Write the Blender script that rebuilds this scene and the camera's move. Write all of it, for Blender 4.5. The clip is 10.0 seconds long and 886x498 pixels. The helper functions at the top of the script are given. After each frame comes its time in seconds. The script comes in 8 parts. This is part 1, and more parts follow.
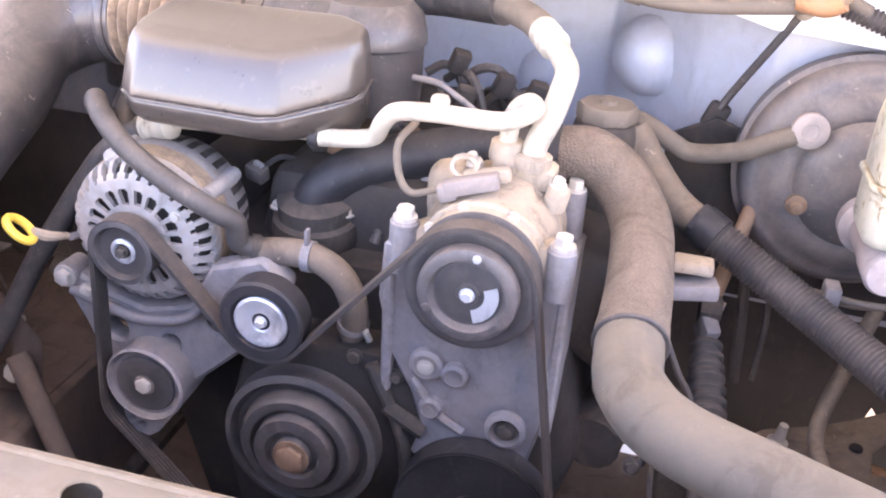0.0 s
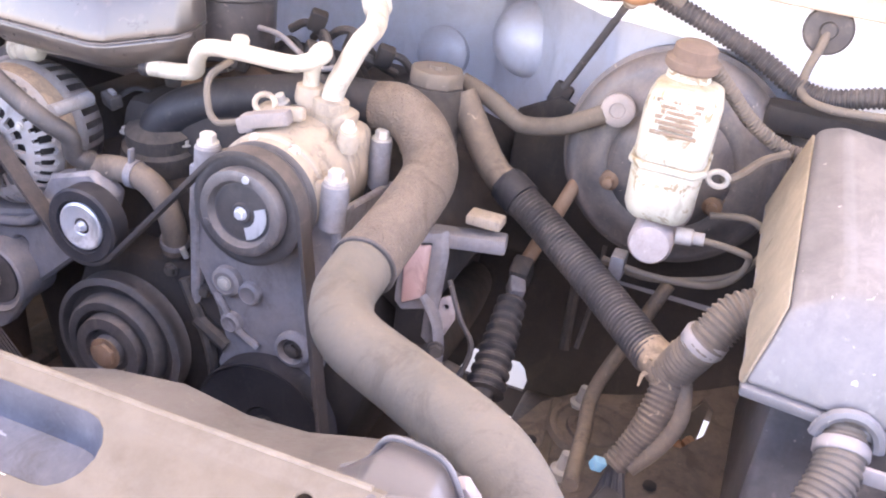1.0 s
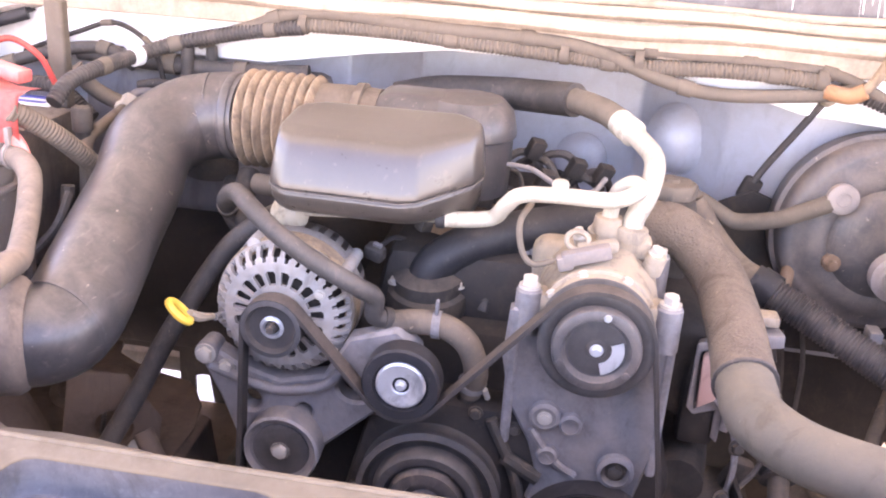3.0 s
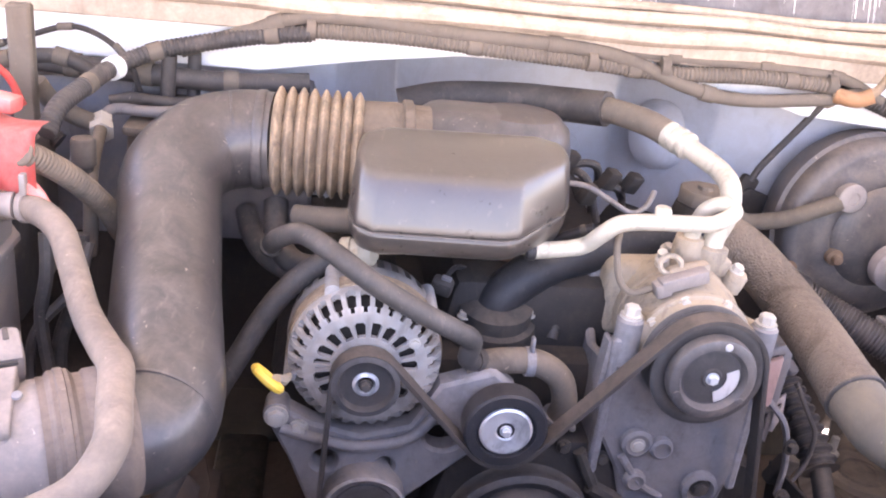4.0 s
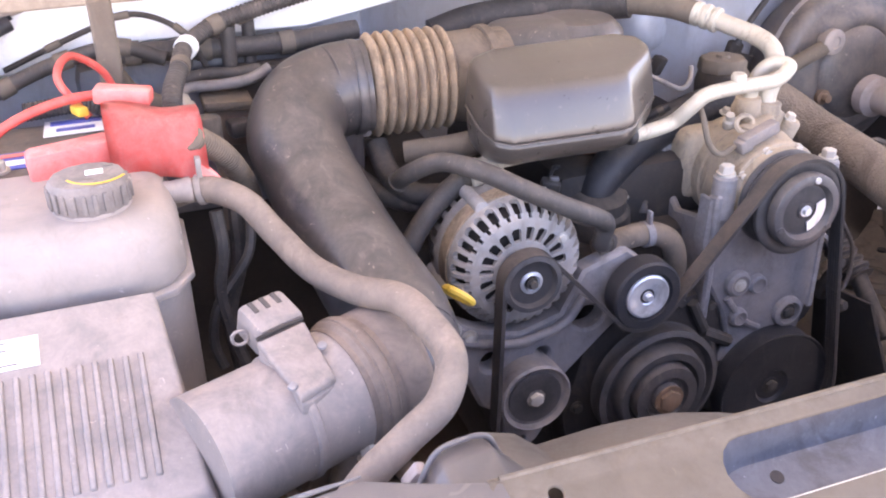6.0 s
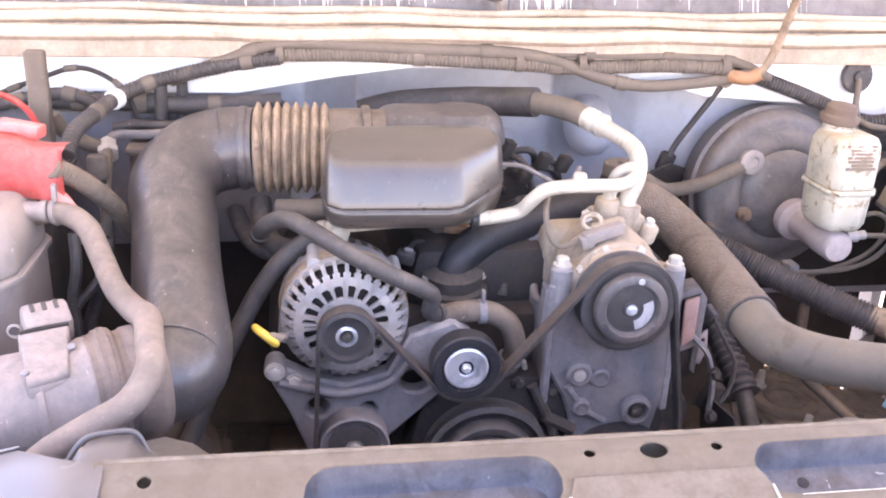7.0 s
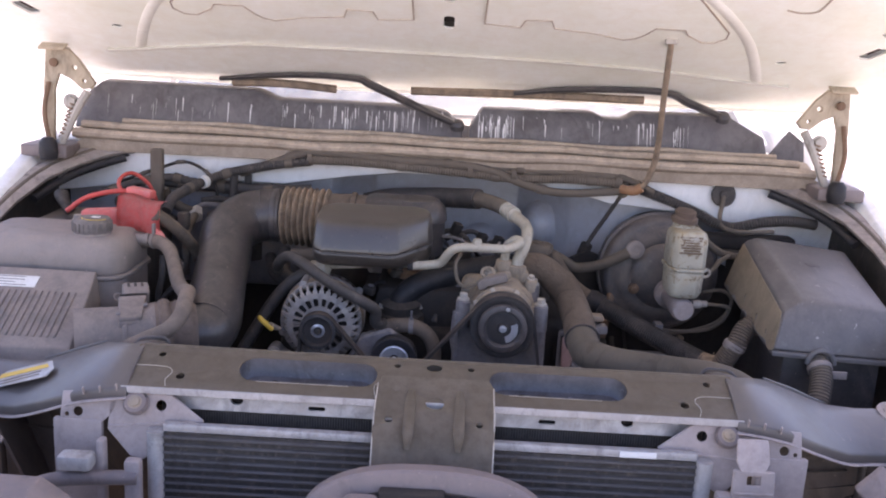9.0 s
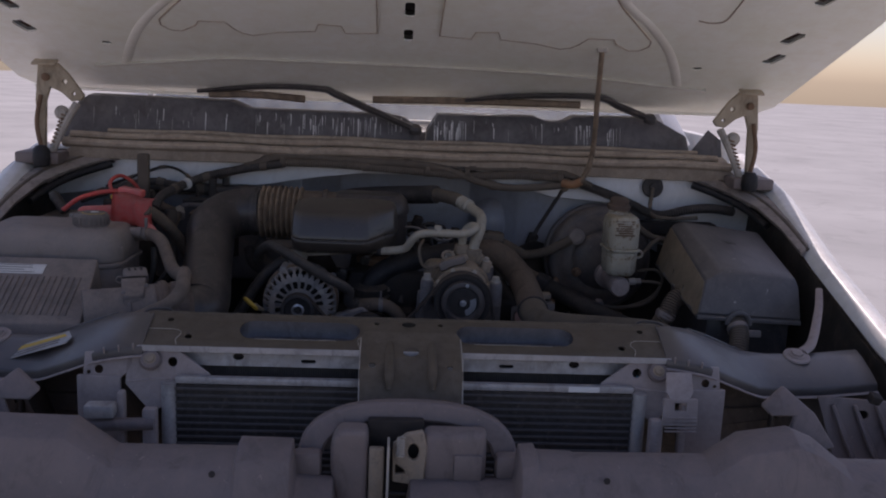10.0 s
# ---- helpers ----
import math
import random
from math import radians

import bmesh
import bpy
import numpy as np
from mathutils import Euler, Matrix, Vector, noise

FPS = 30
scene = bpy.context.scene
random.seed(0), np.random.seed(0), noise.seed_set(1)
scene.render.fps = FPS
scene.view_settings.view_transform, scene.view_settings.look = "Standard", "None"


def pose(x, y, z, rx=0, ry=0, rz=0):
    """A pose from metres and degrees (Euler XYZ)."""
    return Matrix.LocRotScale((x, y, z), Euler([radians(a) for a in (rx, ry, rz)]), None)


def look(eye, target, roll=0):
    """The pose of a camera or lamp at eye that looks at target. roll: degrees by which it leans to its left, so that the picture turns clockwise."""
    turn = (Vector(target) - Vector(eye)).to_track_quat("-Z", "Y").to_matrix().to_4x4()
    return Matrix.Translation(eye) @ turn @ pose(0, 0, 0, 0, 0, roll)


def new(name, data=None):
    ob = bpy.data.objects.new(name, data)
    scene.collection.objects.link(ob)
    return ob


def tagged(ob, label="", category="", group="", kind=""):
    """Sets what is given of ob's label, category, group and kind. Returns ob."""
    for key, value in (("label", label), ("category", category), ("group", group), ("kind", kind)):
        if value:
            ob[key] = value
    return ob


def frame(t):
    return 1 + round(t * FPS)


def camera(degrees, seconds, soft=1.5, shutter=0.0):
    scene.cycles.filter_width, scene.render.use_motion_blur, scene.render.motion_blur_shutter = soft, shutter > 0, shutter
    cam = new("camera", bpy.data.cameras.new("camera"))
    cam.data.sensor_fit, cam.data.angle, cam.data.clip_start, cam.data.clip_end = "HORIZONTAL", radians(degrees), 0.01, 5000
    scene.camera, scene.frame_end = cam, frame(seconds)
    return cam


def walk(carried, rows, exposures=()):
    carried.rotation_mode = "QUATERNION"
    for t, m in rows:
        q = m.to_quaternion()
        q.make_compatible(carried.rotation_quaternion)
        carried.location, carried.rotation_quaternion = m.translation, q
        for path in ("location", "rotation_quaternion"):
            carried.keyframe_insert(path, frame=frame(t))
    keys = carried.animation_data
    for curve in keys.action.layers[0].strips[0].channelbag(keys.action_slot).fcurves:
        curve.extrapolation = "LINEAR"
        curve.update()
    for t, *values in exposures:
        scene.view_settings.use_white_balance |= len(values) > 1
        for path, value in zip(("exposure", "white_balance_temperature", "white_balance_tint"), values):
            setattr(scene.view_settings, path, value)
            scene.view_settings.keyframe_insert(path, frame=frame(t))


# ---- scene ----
cam = camera(51.9, 10.0, soft=2.0)
EXPOSURES = [
    (0.0, 4.10, 7500, 35), (0.5, 4.12, 7500, 35), (1.0, 4.07, 7500, 35), (1.5, 4.06, 7500, 35), (2.0, 4.14, 7700, 37), (2.5, 4.15, 7800, 39), (3.0, 3.99, 7850, 39), (4.5, 3.69, 7500, 35), (5.0, 3.65, 7500, 35), (6.5, 3.42, 7450, 34), (7.0, 3.75, 7450, 35), (7.5, 3.56, 7450, 35), (8.0, 3.18, 7400, 34), (8.3, 3.04, 7350, 34),
    (8.6, 2.70, 7300, 33), (9.0, 1.74, 6950, 31), (9.5, 0.72, 6650, 30), (10.0, -0.46, 6500, 29),
]
PATH = [
    (0, (0.272, -0.34, 1.385), (-0.117, 1.401, 0.482), 4.2),
    (0.5, (0.475, -0.358, 1.387), (-0.061, 1.349, 0.494), 6.3),
    (1, (0.599, -0.367, 1.387), (0.077, 1.341, 0.487), 8.2),
    (1.5, (0.595, -0.368, 1.386), (0.144, 1.355, 0.477), 9.8),
    (2, (0.465, -0.402, 1.396), (0.095, 1.361, 0.528), 9.4),
    (2.5, (0.246, -0.483, 1.41), (-0.055, 1.319, 0.597), 5.5),
    (3, (0.074, -0.509, 1.42), (-0.169, 1.333, 0.68), 3.9),
    (3.2, (0.016, -0.486, 1.414), (-0.195, 1.365, 0.687), 3.5),
    (4.3, (-0.428, -0.41, 1.457), (0.046, 1.353, 0.641), 5.1),
    (4.5, (-0.506, -0.421, 1.456), (0.075, 1.304, 0.627), 2.4),
    (5, (-0.675, -0.402, 1.478), (-0.005, 1.218, 0.516), 0.2),
    (5.2, (-0.699, -0.408, 1.487), (-0.041, 1.203, 0.501), -0.2),
    (6.3, (-0.583, -0.466, 1.443), (-0.046, 1.256, 0.58), -0.6),
    (6.5, (-0.496, -0.51, 1.443), (-0.019, 1.246, 0.612), 0.7),
    (7, (-0.296, -0.642, 1.464), (0.002, 1.195, 0.733), 2.1),
    (7.5, (-0.201, -0.833, 1.468), (0.01, 1.058, 0.851), 2.4),
    (8, (-0.107, -1.052, 1.497), (0.075, 0.868, 0.965), 3.7),
    (8.5, (-0.024, -1.192, 1.528), (0.061, 0.748, 1.053), 4.0),
    (9, (0.007, -1.355, 1.534), (0.001, 0.59, 1.069), 3.2),
    (9.5, (-0.024, -1.497, 1.509), (0.03, 0.459, 1.094), 2.7),
    (10, (-0.037, -1.611, 1.484), (0.077, 0.346, 1.091), 2.5),
]
walk(cam, [(t, look(eye, target, roll)) for t, eye, target, roll in PATH], EXPOSURES)

# ---- world and light ----
SUN_AZ, SUN_EL = 12.0, 57.0
world = bpy.data.worlds.new("sky")
scene.world = world
world.use_nodes = True
wt = world.node_tree
sky = wt.nodes.new("ShaderNodeTexSky")
sky.sky_type, sky.sun_disc = "NISHITA", False
sky.sun_elevation, sky.sun_rotation = radians(SUN_EL), radians(SUN_AZ)
sky.dust_density = 1.2
wt.nodes["Background"].inputs["Strength"].default_value = 0.15
wt.links.new(sky.outputs["Color"], wt.nodes["Background"].inputs["Color"])
sun_data = bpy.data.lights.new("sun", "SUN")
sun_data.energy, sun_data.angle, sun_data.color = 3.6, radians(0.5), (1.0, 0.95, 0.87)
sun = new("sun", sun_data)
sun_from = Vector((math.sin(radians(SUN_AZ)) * math.cos(radians(SUN_EL)), math.cos(radians(SUN_AZ)) * math.cos(radians(SUN_EL)), math.sin(radians(SUN_EL))))
sun.matrix_world = look(sun_from * 20, (0, 0, 0))

# ---- materials ----
DUST = (0.30, 0.235, 0.18)


def material(name, base, rough=0.6, metal=0.0, dust=0.35, top=0.35, dust_col=DUST, scale=18.0, bump=0.25, second=None, spots=None, coat=0.0, specks=0.0, even=0.6, edge=0.0, spec=0.5, grime=0.45, weave=0.0):
    """A worn surface: base colour broken up at two scales, with dust that lies thicker on upward faces, and fine relief."""
    m = bpy.data.materials.new(name)
    m.use_nodes = True
    nt = m.node_tree
    nd, ln = nt.nodes, nt.links
    b = nd["Principled BSDF"]
    tc = nd.new("ShaderNodeTexCoord")
    geo = nd.new("ShaderNodeNewGeometry")

    def tex(s, detail=5.0, r=0.6, w=0.0):
        n = nd.new("ShaderNodeTexNoise")
        n.inputs["Scale"].default_value, n.inputs["Detail"].default_value, n.inputs["Roughness"].default_value = s, detail, r
        n.inputs["Distortion"].default_value = w
        ln.new(geo.outputs["Position"], n.inputs["Vector"])
        return n.outputs["Fac"]

    def ramp(v, a, c):
        n = nd.new("ShaderNodeMapRange")
        n.inputs["From Min"].default_value, n.inputs["From Max"].default_value = a, c
        ln.new(v, n.inputs["Value"])
        return n.outputs["Result"]

    def math2(op, a, c):
        n = nd.new("ShaderNodeMath")
        n.operation = op
        for i, v in enumerate((a, c)):
            if isinstance(v, (int, float)):
                n.inputs[i].default_value = v
            else:
                ln.new(v, n.inputs[i])
        n.use_clamp = op != "SUBTRACT"
        return n.outputs[0]

    def mix(f, a, c):
        n = nd.new("ShaderNodeMix")
        n.data_type = "RGBA"
        ln.new(f, n.inputs[0])
        for sock, v in ((n.inputs[6], a), (n.inputs[7], c)):
            if isinstance(v, tuple):
                sock.default_value = (*v, 1)
            else:
                ln.new(v, sock)
        return n.outputs[2]

    big, fine = tex(scale * 0.45, 4, 0.55, 0.4), tex(scale * 4.5, 6, 0.7)
    other = second or tuple(min(1.0, c * 1.5 + 0.01) for c in base)
    col = mix(ramp(big, 0.3, 0.8), base, other)
    if spots:
        col = mix(ramp(tex(scale * 1.6, 5, 0.65, 0.8), 0.56, 0.62), col, spots)
    sep = nd.new("ShaderNodeSeparateXYZ")
    ln.new(geo.outputs["Normal"], sep.inputs[0])
    up = math2("MULTIPLY", ramp(sep.outputs["Z"], -0.1, 0.95), top)
    mid = tex(max(scale * 1.7, 27.0), 8, 0.72, 0.5)
    patch = math2("ADD", math2("MULTIPLY", ramp(big, 0.30, 0.70), 0.40 * (1 - even)), math2("MULTIPLY", ramp(mid, 0.38, 0.66), 1.1 * (1 - even)))
    lay = math2("ADD", math2("MULTIPLY", math2("ADD", patch, even * 0.62), dust), math2("MULTIPLY", up, math2("ADD", ramp(mid, 0.30, 0.62), 0.2)))
    lay = math2("MULTIPLY", lay, ramp(fine, -1.3, 0.65))
    grain = tex(scale * 16.0, 3, 0.6)
    lay = math2("MULTIPLY", lay, ramp(grain, -0.9, 0.6))
    col = mix(lay, col, dust_col)
    rub = nd.new("ShaderNodeMapping")
    rub.inputs["Scale"].default_value, rub.inputs["Rotation"].default_value = (scale * 9, scale * 1.1, scale * 9), (0.3, 0.5, 0.7)
    ln.new(geo.outputs["Position"], rub.inputs["Vector"])
    scr = nd.new("ShaderNodeTexNoise")
    scr.inputs["Scale"].default_value, scr.inputs["Detail"].default_value = 1.0, 4.0
    ln.new(rub.outputs[0], scr.inputs["Vector"])
    col = mix(math2("MULTIPLY", ramp(scr.outputs["Fac"], 0.62, 0.72), 0.10 + 0.25 * specks), col, dust_col)
    run = nd.new("ShaderNodeMapping")
    run.inputs["Scale"].default_value = (scale * 1.5, scale * 1.5, scale * 0.75)
    ln.new(geo.outputs["Position"], run.inputs["Vector"])
    dirt = nd.new("ShaderNodeTexNoise")
    dirt.inputs["Scale"].default_value, dirt.inputs["Detail"].default_value, dirt.inputs["Roughness"].default_value, dirt.inputs["Distortion"].default_value = 1.0, 8.0, 0.7, 0.7
    ln.new(run.outputs[0], dirt.inputs["Vector"])
    if grime:
        col = mix(math2("MULTIPLY", ramp(dirt.outputs["Fac"], 0.53, 0.64), grime), col, tuple(base[i] * 0.30 + (0.030, 0.021, 0.014)[i] for i in range(3)))
        col = mix(math2("MULTIPLY", ramp(dirt.outputs["Fac"], 0.46, 0.34), grime * 0.75), col, tuple(base[i] * 0.35 + dust_col[i] * 0.85 for i in range(3)))
    if specks:
        col = mix(math2("MULTIPLY", ramp(tex(scale * 7.0, 2, 0.5, 1.2), 0.715, 0.76), specks), col, tuple(min(0.8, c * 1.7) for c in dust_col))
    if edge:
        col = mix(math2("MULTIPLY", math2("MULTIPLY", ramp(geo.outputs["Pointiness"], 0.515, 0.60), ramp(fine, 0.25, 0.6)), edge), col, tuple(min(0.75, c * 2.2 + 0.06) for c in base))
    ln.new(col, b.inputs["Base Color"])
    b.inputs["Metallic"].default_value, b.inputs["Specular IOR Level"].default_value = metal, spec
    if metal:
        inv = math2("SUBTRACT", 1.0, lay)
        ln.new(math2("MULTIPLY", inv, metal), b.inputs["Metallic"])
    rr = math2("ADD", math2("MULTIPLY", lay, 0.5), math2("ADD", math2("MULTIPLY", fine, 0.16), rough - 0.08))
    ln.new(rr, b.inputs["Roughness"])
    b.inputs["Coat Weight"].default_value, b.inputs["Coat Roughness"].default_value = coat, 0.22
    if bump:
        bp = nd.new("ShaderNodeBump")
        bp.inputs["Strength"].default_value, bp.inputs["Distance"].default_value = bump, 0.0015
        height = math2("ADD", fine, math2("MULTIPLY", big, 0.6))
        if weave:
            cell = nd.new("ShaderNodeTexVoronoi")
            cell.inputs["Scale"].default_value = weave
            ln.new(geo.outputs["Position"], cell.inputs["Vector"])
            height = math2("MULTIPLY", math2("SUBTRACT", 1.0, cell.outputs["Distance"]), 0.8)
            bp.inputs["Distance"].default_value = 0.003
        ln.new(height, bp.inputs["Height"])
        ln.new(bp.outputs[0], b.inputs["Normal"])
    return m


M = {
    "rubber": material("black_rubber", (0.013, 0.013, 0.0155), 0.50, grime=0.1, dust=0.05, top=0.06, dust_col=(0.22, 0.18, 0.155), even=0.1, spec=0.28),
    "hose_tan": material("dusty_hose", (0.070, 0.058, 0.047), 0.75, grime=0.25, dust=0.5, top=0.30, dust_col=(0.212, 0.162, 0.120), scale=14, bump=0.45, specks=0.3, even=0.7),
    "hose_pale": material("pale_dusty_hose", (0.080, 0.064, 0.052), 0.7, grime=0.3, dust=0.6, top=0.34, dust_col=(0.275, 0.208, 0.165), scale=16, bump=0.4, specks=0.4, even=0.5),
    "hose_grey": material("dull_grey_hose", (0.062, 0.053, 0.042), 0.62, grime=0.42, dust=0.5, top=0.25, dust_col=(0.170, 0.134, 0.098), scale=15, bump=0.40, specks=0.5, even=0.35),
    "hose_brown": material("brown_dusty_hose", (0.05, 0.041, 0.034), 0.7, dust=0.5, top=0.34, dust_col=(0.235, 0.172, 0.122), scale=14, bump=0.45, specks=0.5, even=0.6),
    "woven": material("woven_heat_sleeve", (0.075, 0.056, 0.042), 0.8, dust=0.55, top=0.30, dust_col=(0.205, 0.150, 0.110), scale=14, bump=0.9, specks=0.3, even=0.6, weave=330.0),
    "liner": material("brown_grimy_liner", (0.075, 0.050, 0.038), 0.8, dust=0.4, top=0.25, dust_col=(0.17, 0.12, 0.085), scale=12, bump=0.5, even=0.2),
    "hose_dark": material("dark_hose", (0.026, 0.024, 0.024), 0.55, grime=0.3, dust=0.16, top=0.14, dust_col=(0.25, 0.195, 0.155), bump=0.35, specks=0.3, even=0.25, spec=0.35),
    "plastic": material("black_plastic", (0.018, 0.0175, 0.020), 0.34, grime=0.25, dust=0.13, top=0.18, dust_col=(0.28, 0.222, 0.185), scale=11, bump=0.10, specks=0.35, coat=0.35, even=0.35, edge=0.3, spec=0.35),
    "cover": material("cover_plastic", (0.030, 0.025, 0.022), 0.27, grime=0.0, dust=0.09, top=0.05, dust_col=(0.25, 0.195, 0.155), scale=10, bump=0.03, specks=0.12, coat=0.5, edge=0.3, even=0.95),
    "greyplastic": material("dusty_grey_plastic", (0.115, 0.102, 0.096), 0.55, grime=0.20, dust=0.6, top=0.36, dust_col=(0.345, 0.275, 0.240), scale=14, even=0.55, specks=0.4),
    "cap": material("dusty_cap_plastic", (0.06, 0.053, 0.05), 0.6, dust=0.35, top=0.45, dust_col=(0.33, 0.27, 0.235), scale=24, even=0.2, specks=0.3, edge=0.5),
    "rim": material("worn_shroud_plastic", (0.048, 0.040, 0.033), 0.40, dust=0.45, top=0.20, dust_col=(0.125, 0.100, 0.080), scale=20, bump=0.5, even=0.3, specks=0.6, edge=0.6),
    "tank": material("tank_plastic", (0.17, 0.150, 0.142), 0.45, grime=0.18, dust=0.65, top=0.36, dust_col=(0.345, 0.280, 0.245), scale=14, specks=0.4, even=0.55),
    "alu": material("cast_aluminium", (0.205, 0.195, 0.19), 0.5, 0.4, grime=0.35, dust=0.6, top=0.35, dust_col=(0.36, 0.295, 0.245), even=0.2, edge=0.4),
    "alu_dusty": material("dusty_aluminium", (0.20, 0.165, 0.130), 0.58, 0.2, grime=0.5, dust=0.8, top=0.42, dust_col=(0.345, 0.262, 0.182), scale=30, bump=0.5, even=0.25, specks=0.5, edge=0.3),
    "bracket": material("grey_casting", (0.098, 0.093, 0.098), 0.6, 0.2, dust=0.28, top=0.36, scale=20, bump=0.4, even=0.4, specks=0.3, edge=0.6),
    "iron": material("dark_iron", (0.022, 0.020, 0.019), 0.7, 0.2, dust=0.24, top=0.24, dust_col=(0.19, 0.145, 0.11), bump=0.5, even=0.2),
    "black": material("grimy_black", (0.017, 0.015, 0.0145), 0.75, grime=0.2, dust=0.12, top=0.08, dust_col=(0.16, 0.115, 0.085), bump=0.5, even=0.2, spec=0.3),
    "pulley": material("pulley_steel", (0.024, 0.022, 0.022), 0.5, 0.15, grime=0.25, dust=0.20, top=0.16, scale=24, dust_col=(0.16, 0.128, 0.110), even=0.1, edge=0.5, spec=0.4),
    "pulley_grey": material("pulley_grey", (0.055, 0.052, 0.054), 0.42, 0.4, dust=0.28, top=0.25, scale=24, dust_col=(0.24, 0.19, 0.16)),
    "belt": material("belt_rubber", (0.020, 0.018, 0.018), 0.7, grime=0.2, dust=0.16, top=0.30, dust_col=(0.24, 0.18, 0.14), spec=0.35),
    "bright": material("bright_steel", (0.55, 0.56, 0.58), 0.33, 0.7, dust=0.15, top=0.12),
    "primer": material("tan_primer", (0.40, 0.32, 0.22), 0.6, dust=0.5, top=0.3, dust_col=(0.55, 0.47, 0.36), scale=20, second=(0.27, 0.20, 0.13)),
    "pipe": material("dull_aluminium_pipe", (0.37, 0.35, 0.30), 0.42, 0.3, dust=0.5, top=0.10, dust_col=(0.40, 0.335, 0.25), scale=30, even=0.4),
    "rust": material("rusty_steel", (0.16, 0.09, 0.055), 0.8, 0.3, dust=0.3, top=0.3, second=(0.28, 0.15, 0.08)),
    "bolt": material("zinc_bolt", (0.36, 0.34, 0.31), 0.5, 0.5, dust=0.5, top=0.3, dust_col=(0.5, 0.42, 0.33)),
    "white": material("white_body_paint", (0.74, 0.74, 0.73), 0.42, grime=0.12, dust=0.28, top=0.22, dust_col=(0.55, 0.48, 0.4), bump=0.05, coat=0.15),
    "hood": material("hood_underside_paint", (0.80, 0.805, 0.68), 0.5, grime=0.05, dust=0.34, top=0.1, dust_col=(0.70, 0.60, 0.43), bump=0.05, scale=4, even=0.3),
    "firewall": material("grey_white_firewall", grime=0.15, base=(0.38, 0.40, 0.45), rough=0.28, dust=0.32, top=0.35, bump=0.05, scale=12, second=(0.46, 0.48, 0.53), dust_col=(0.33, 0.29, 0.26), coat=0.4, even=0.1),
    "support": material("dusty_support_paint", (0.064, 0.047, 0.030), 0.46, grime=0.25, dust=0.45, top=0.24, dust_col=(0.122, 0.090, 0.058), scale=12, bump=0.08, specks=0.3, even=0.8, edge=0.7, spec=0.35),
    # The blue tone stands for sky reflected in the support's slots.
    "support_in": material("support_sky_tint", (0.043, 0.045, 0.056), 0.26, 0.3, grime=0.6, dust=0.42, top=0.06, scale=14, dust_col=(0.165, 0.160, 0.175), even=0.2, specks=0.8),
    "support_grey": material("grey_bracket_paint", (0.132, 0.108, 0.104), 0.44, 0.1, grime=0.3, dust=0.5, top=0.28, dust_col=(0.285, 0.218, 0.196), scale=14, specks=0.4, even=0.6),
    "wing": material("support_wing_paint", (0.062, 0.054, 0.052), 0.36, grime=0.15, dust=0.22, top=0.10, dust_col=(0.15, 0.118, 0.095), scale=5, specks=0.3, even=0.3, coat=0.30, edge=0.4, spec=0.4),
    "pale_bracket": material("pale_dusty_bracket", (0.22, 0.185, 0.175), 0.5, 0.1, dust=0.6, top=0.35, dust_col=(0.40, 0.318, 0.288), scale=18, grime=0.3, specks=0.5, even=0.4, edge=0.4),
    "hood_tan": material("hood_tan_dust", grime=0.1, base=(0.74, 0.71, 0.62), rough=0.7, dust=0.4, top=0.1, dust_col=(0.60, 0.52, 0.40), scale=8, bump=0.05),
    "silver": material("silver_strip", (0.44, 0.43, 0.43), 0.42, 0.5, dust=0.5, top=0.25, dust_col=(0.27, 0.22, 0.185), even=0.15),
    "fin": material("core_fins", (0.028, 0.025, 0.025), 0.6, 0.3, dust=0.2, top=0.15, scale=60, bump=1.0),
    "condtube": material("condenser_tube", (0.085, 0.078, 0.078), 0.5, 0.3, dust=0.3, top=0.3, dust_col=(0.20, 0.165, 0.15)),
    "seal": material("dusty_weather_seal", (0.12, 0.092, 0.07), 0.85, grime=0.18, dust=0.9, top=0.5, dust_col=(0.56, 0.45, 0.345), scale=14, even=0.7),
    "cuff": material("dusty_rubber_cuff", (0.060, 0.046, 0.038), 0.60, grime=0.35, dust=0.55, top=0.4, dust_col=(0.26, 0.190, 0.150), scale=16, even=0.6, specks=0.4),
    "gutter": material("dust_caked_gutter", (0.16, 0.135, 0.125), 0.8, grime=0.5, dust=0.7, top=0.4, dust_col=(0.40, 0.33, 0.285), scale=16, even=0.2, specks=0.5),
    "bellows": material("dusty_bellows", (0.085, 0.062, 0.046), 0.7, dust=0.8, top=0.45, dust_col=(0.34, 0.245, 0.165), scale=22, even=0.3),
    "cowl": material("cowl_plastic", (0.060, 0.054, 0.058), 0.4, dust=0.45, top=0.2, dust_col=(0.24, 0.22, 0.22), scale=9, even=0.2, coat=0.4),
    "booster": material("booster_black_paint", (0.030, 0.029, 0.032), 0.40, 0.0, grime=0.35, dust=0.45, top=0.45, scale=12, dust_col=(0.235, 0.180, 0.145), specks=0.6, even=0.3, coat=0.15, edge=0.8),
    "reservoir": material("chipped_white_reservoir", (0.33, 0.318, 0.268), 0.40, dust=0.22, top=0.6, spots=(0.15, 0.105, 0.06), scale=19, dust_col=(0.30, 0.215, 0.11), even=0.0, grime=0.45),
    "print": material("worn_brown_print", (0.105, 0.070, 0.043), 0.6, grime=0.2, dust=0.1, top=0.1, spots=(0.34, 0.32, 0.27), scale=42, second=(0.15, 0.10, 0.062)),
    "red": material("red_vinyl", grime=0.15, base=(0.62, 0.075, 0.06), rough=0.5, dust=0.45, top=0.35, dust_col=(0.60, 0.33, 0.30), scale=22, even=0.3),
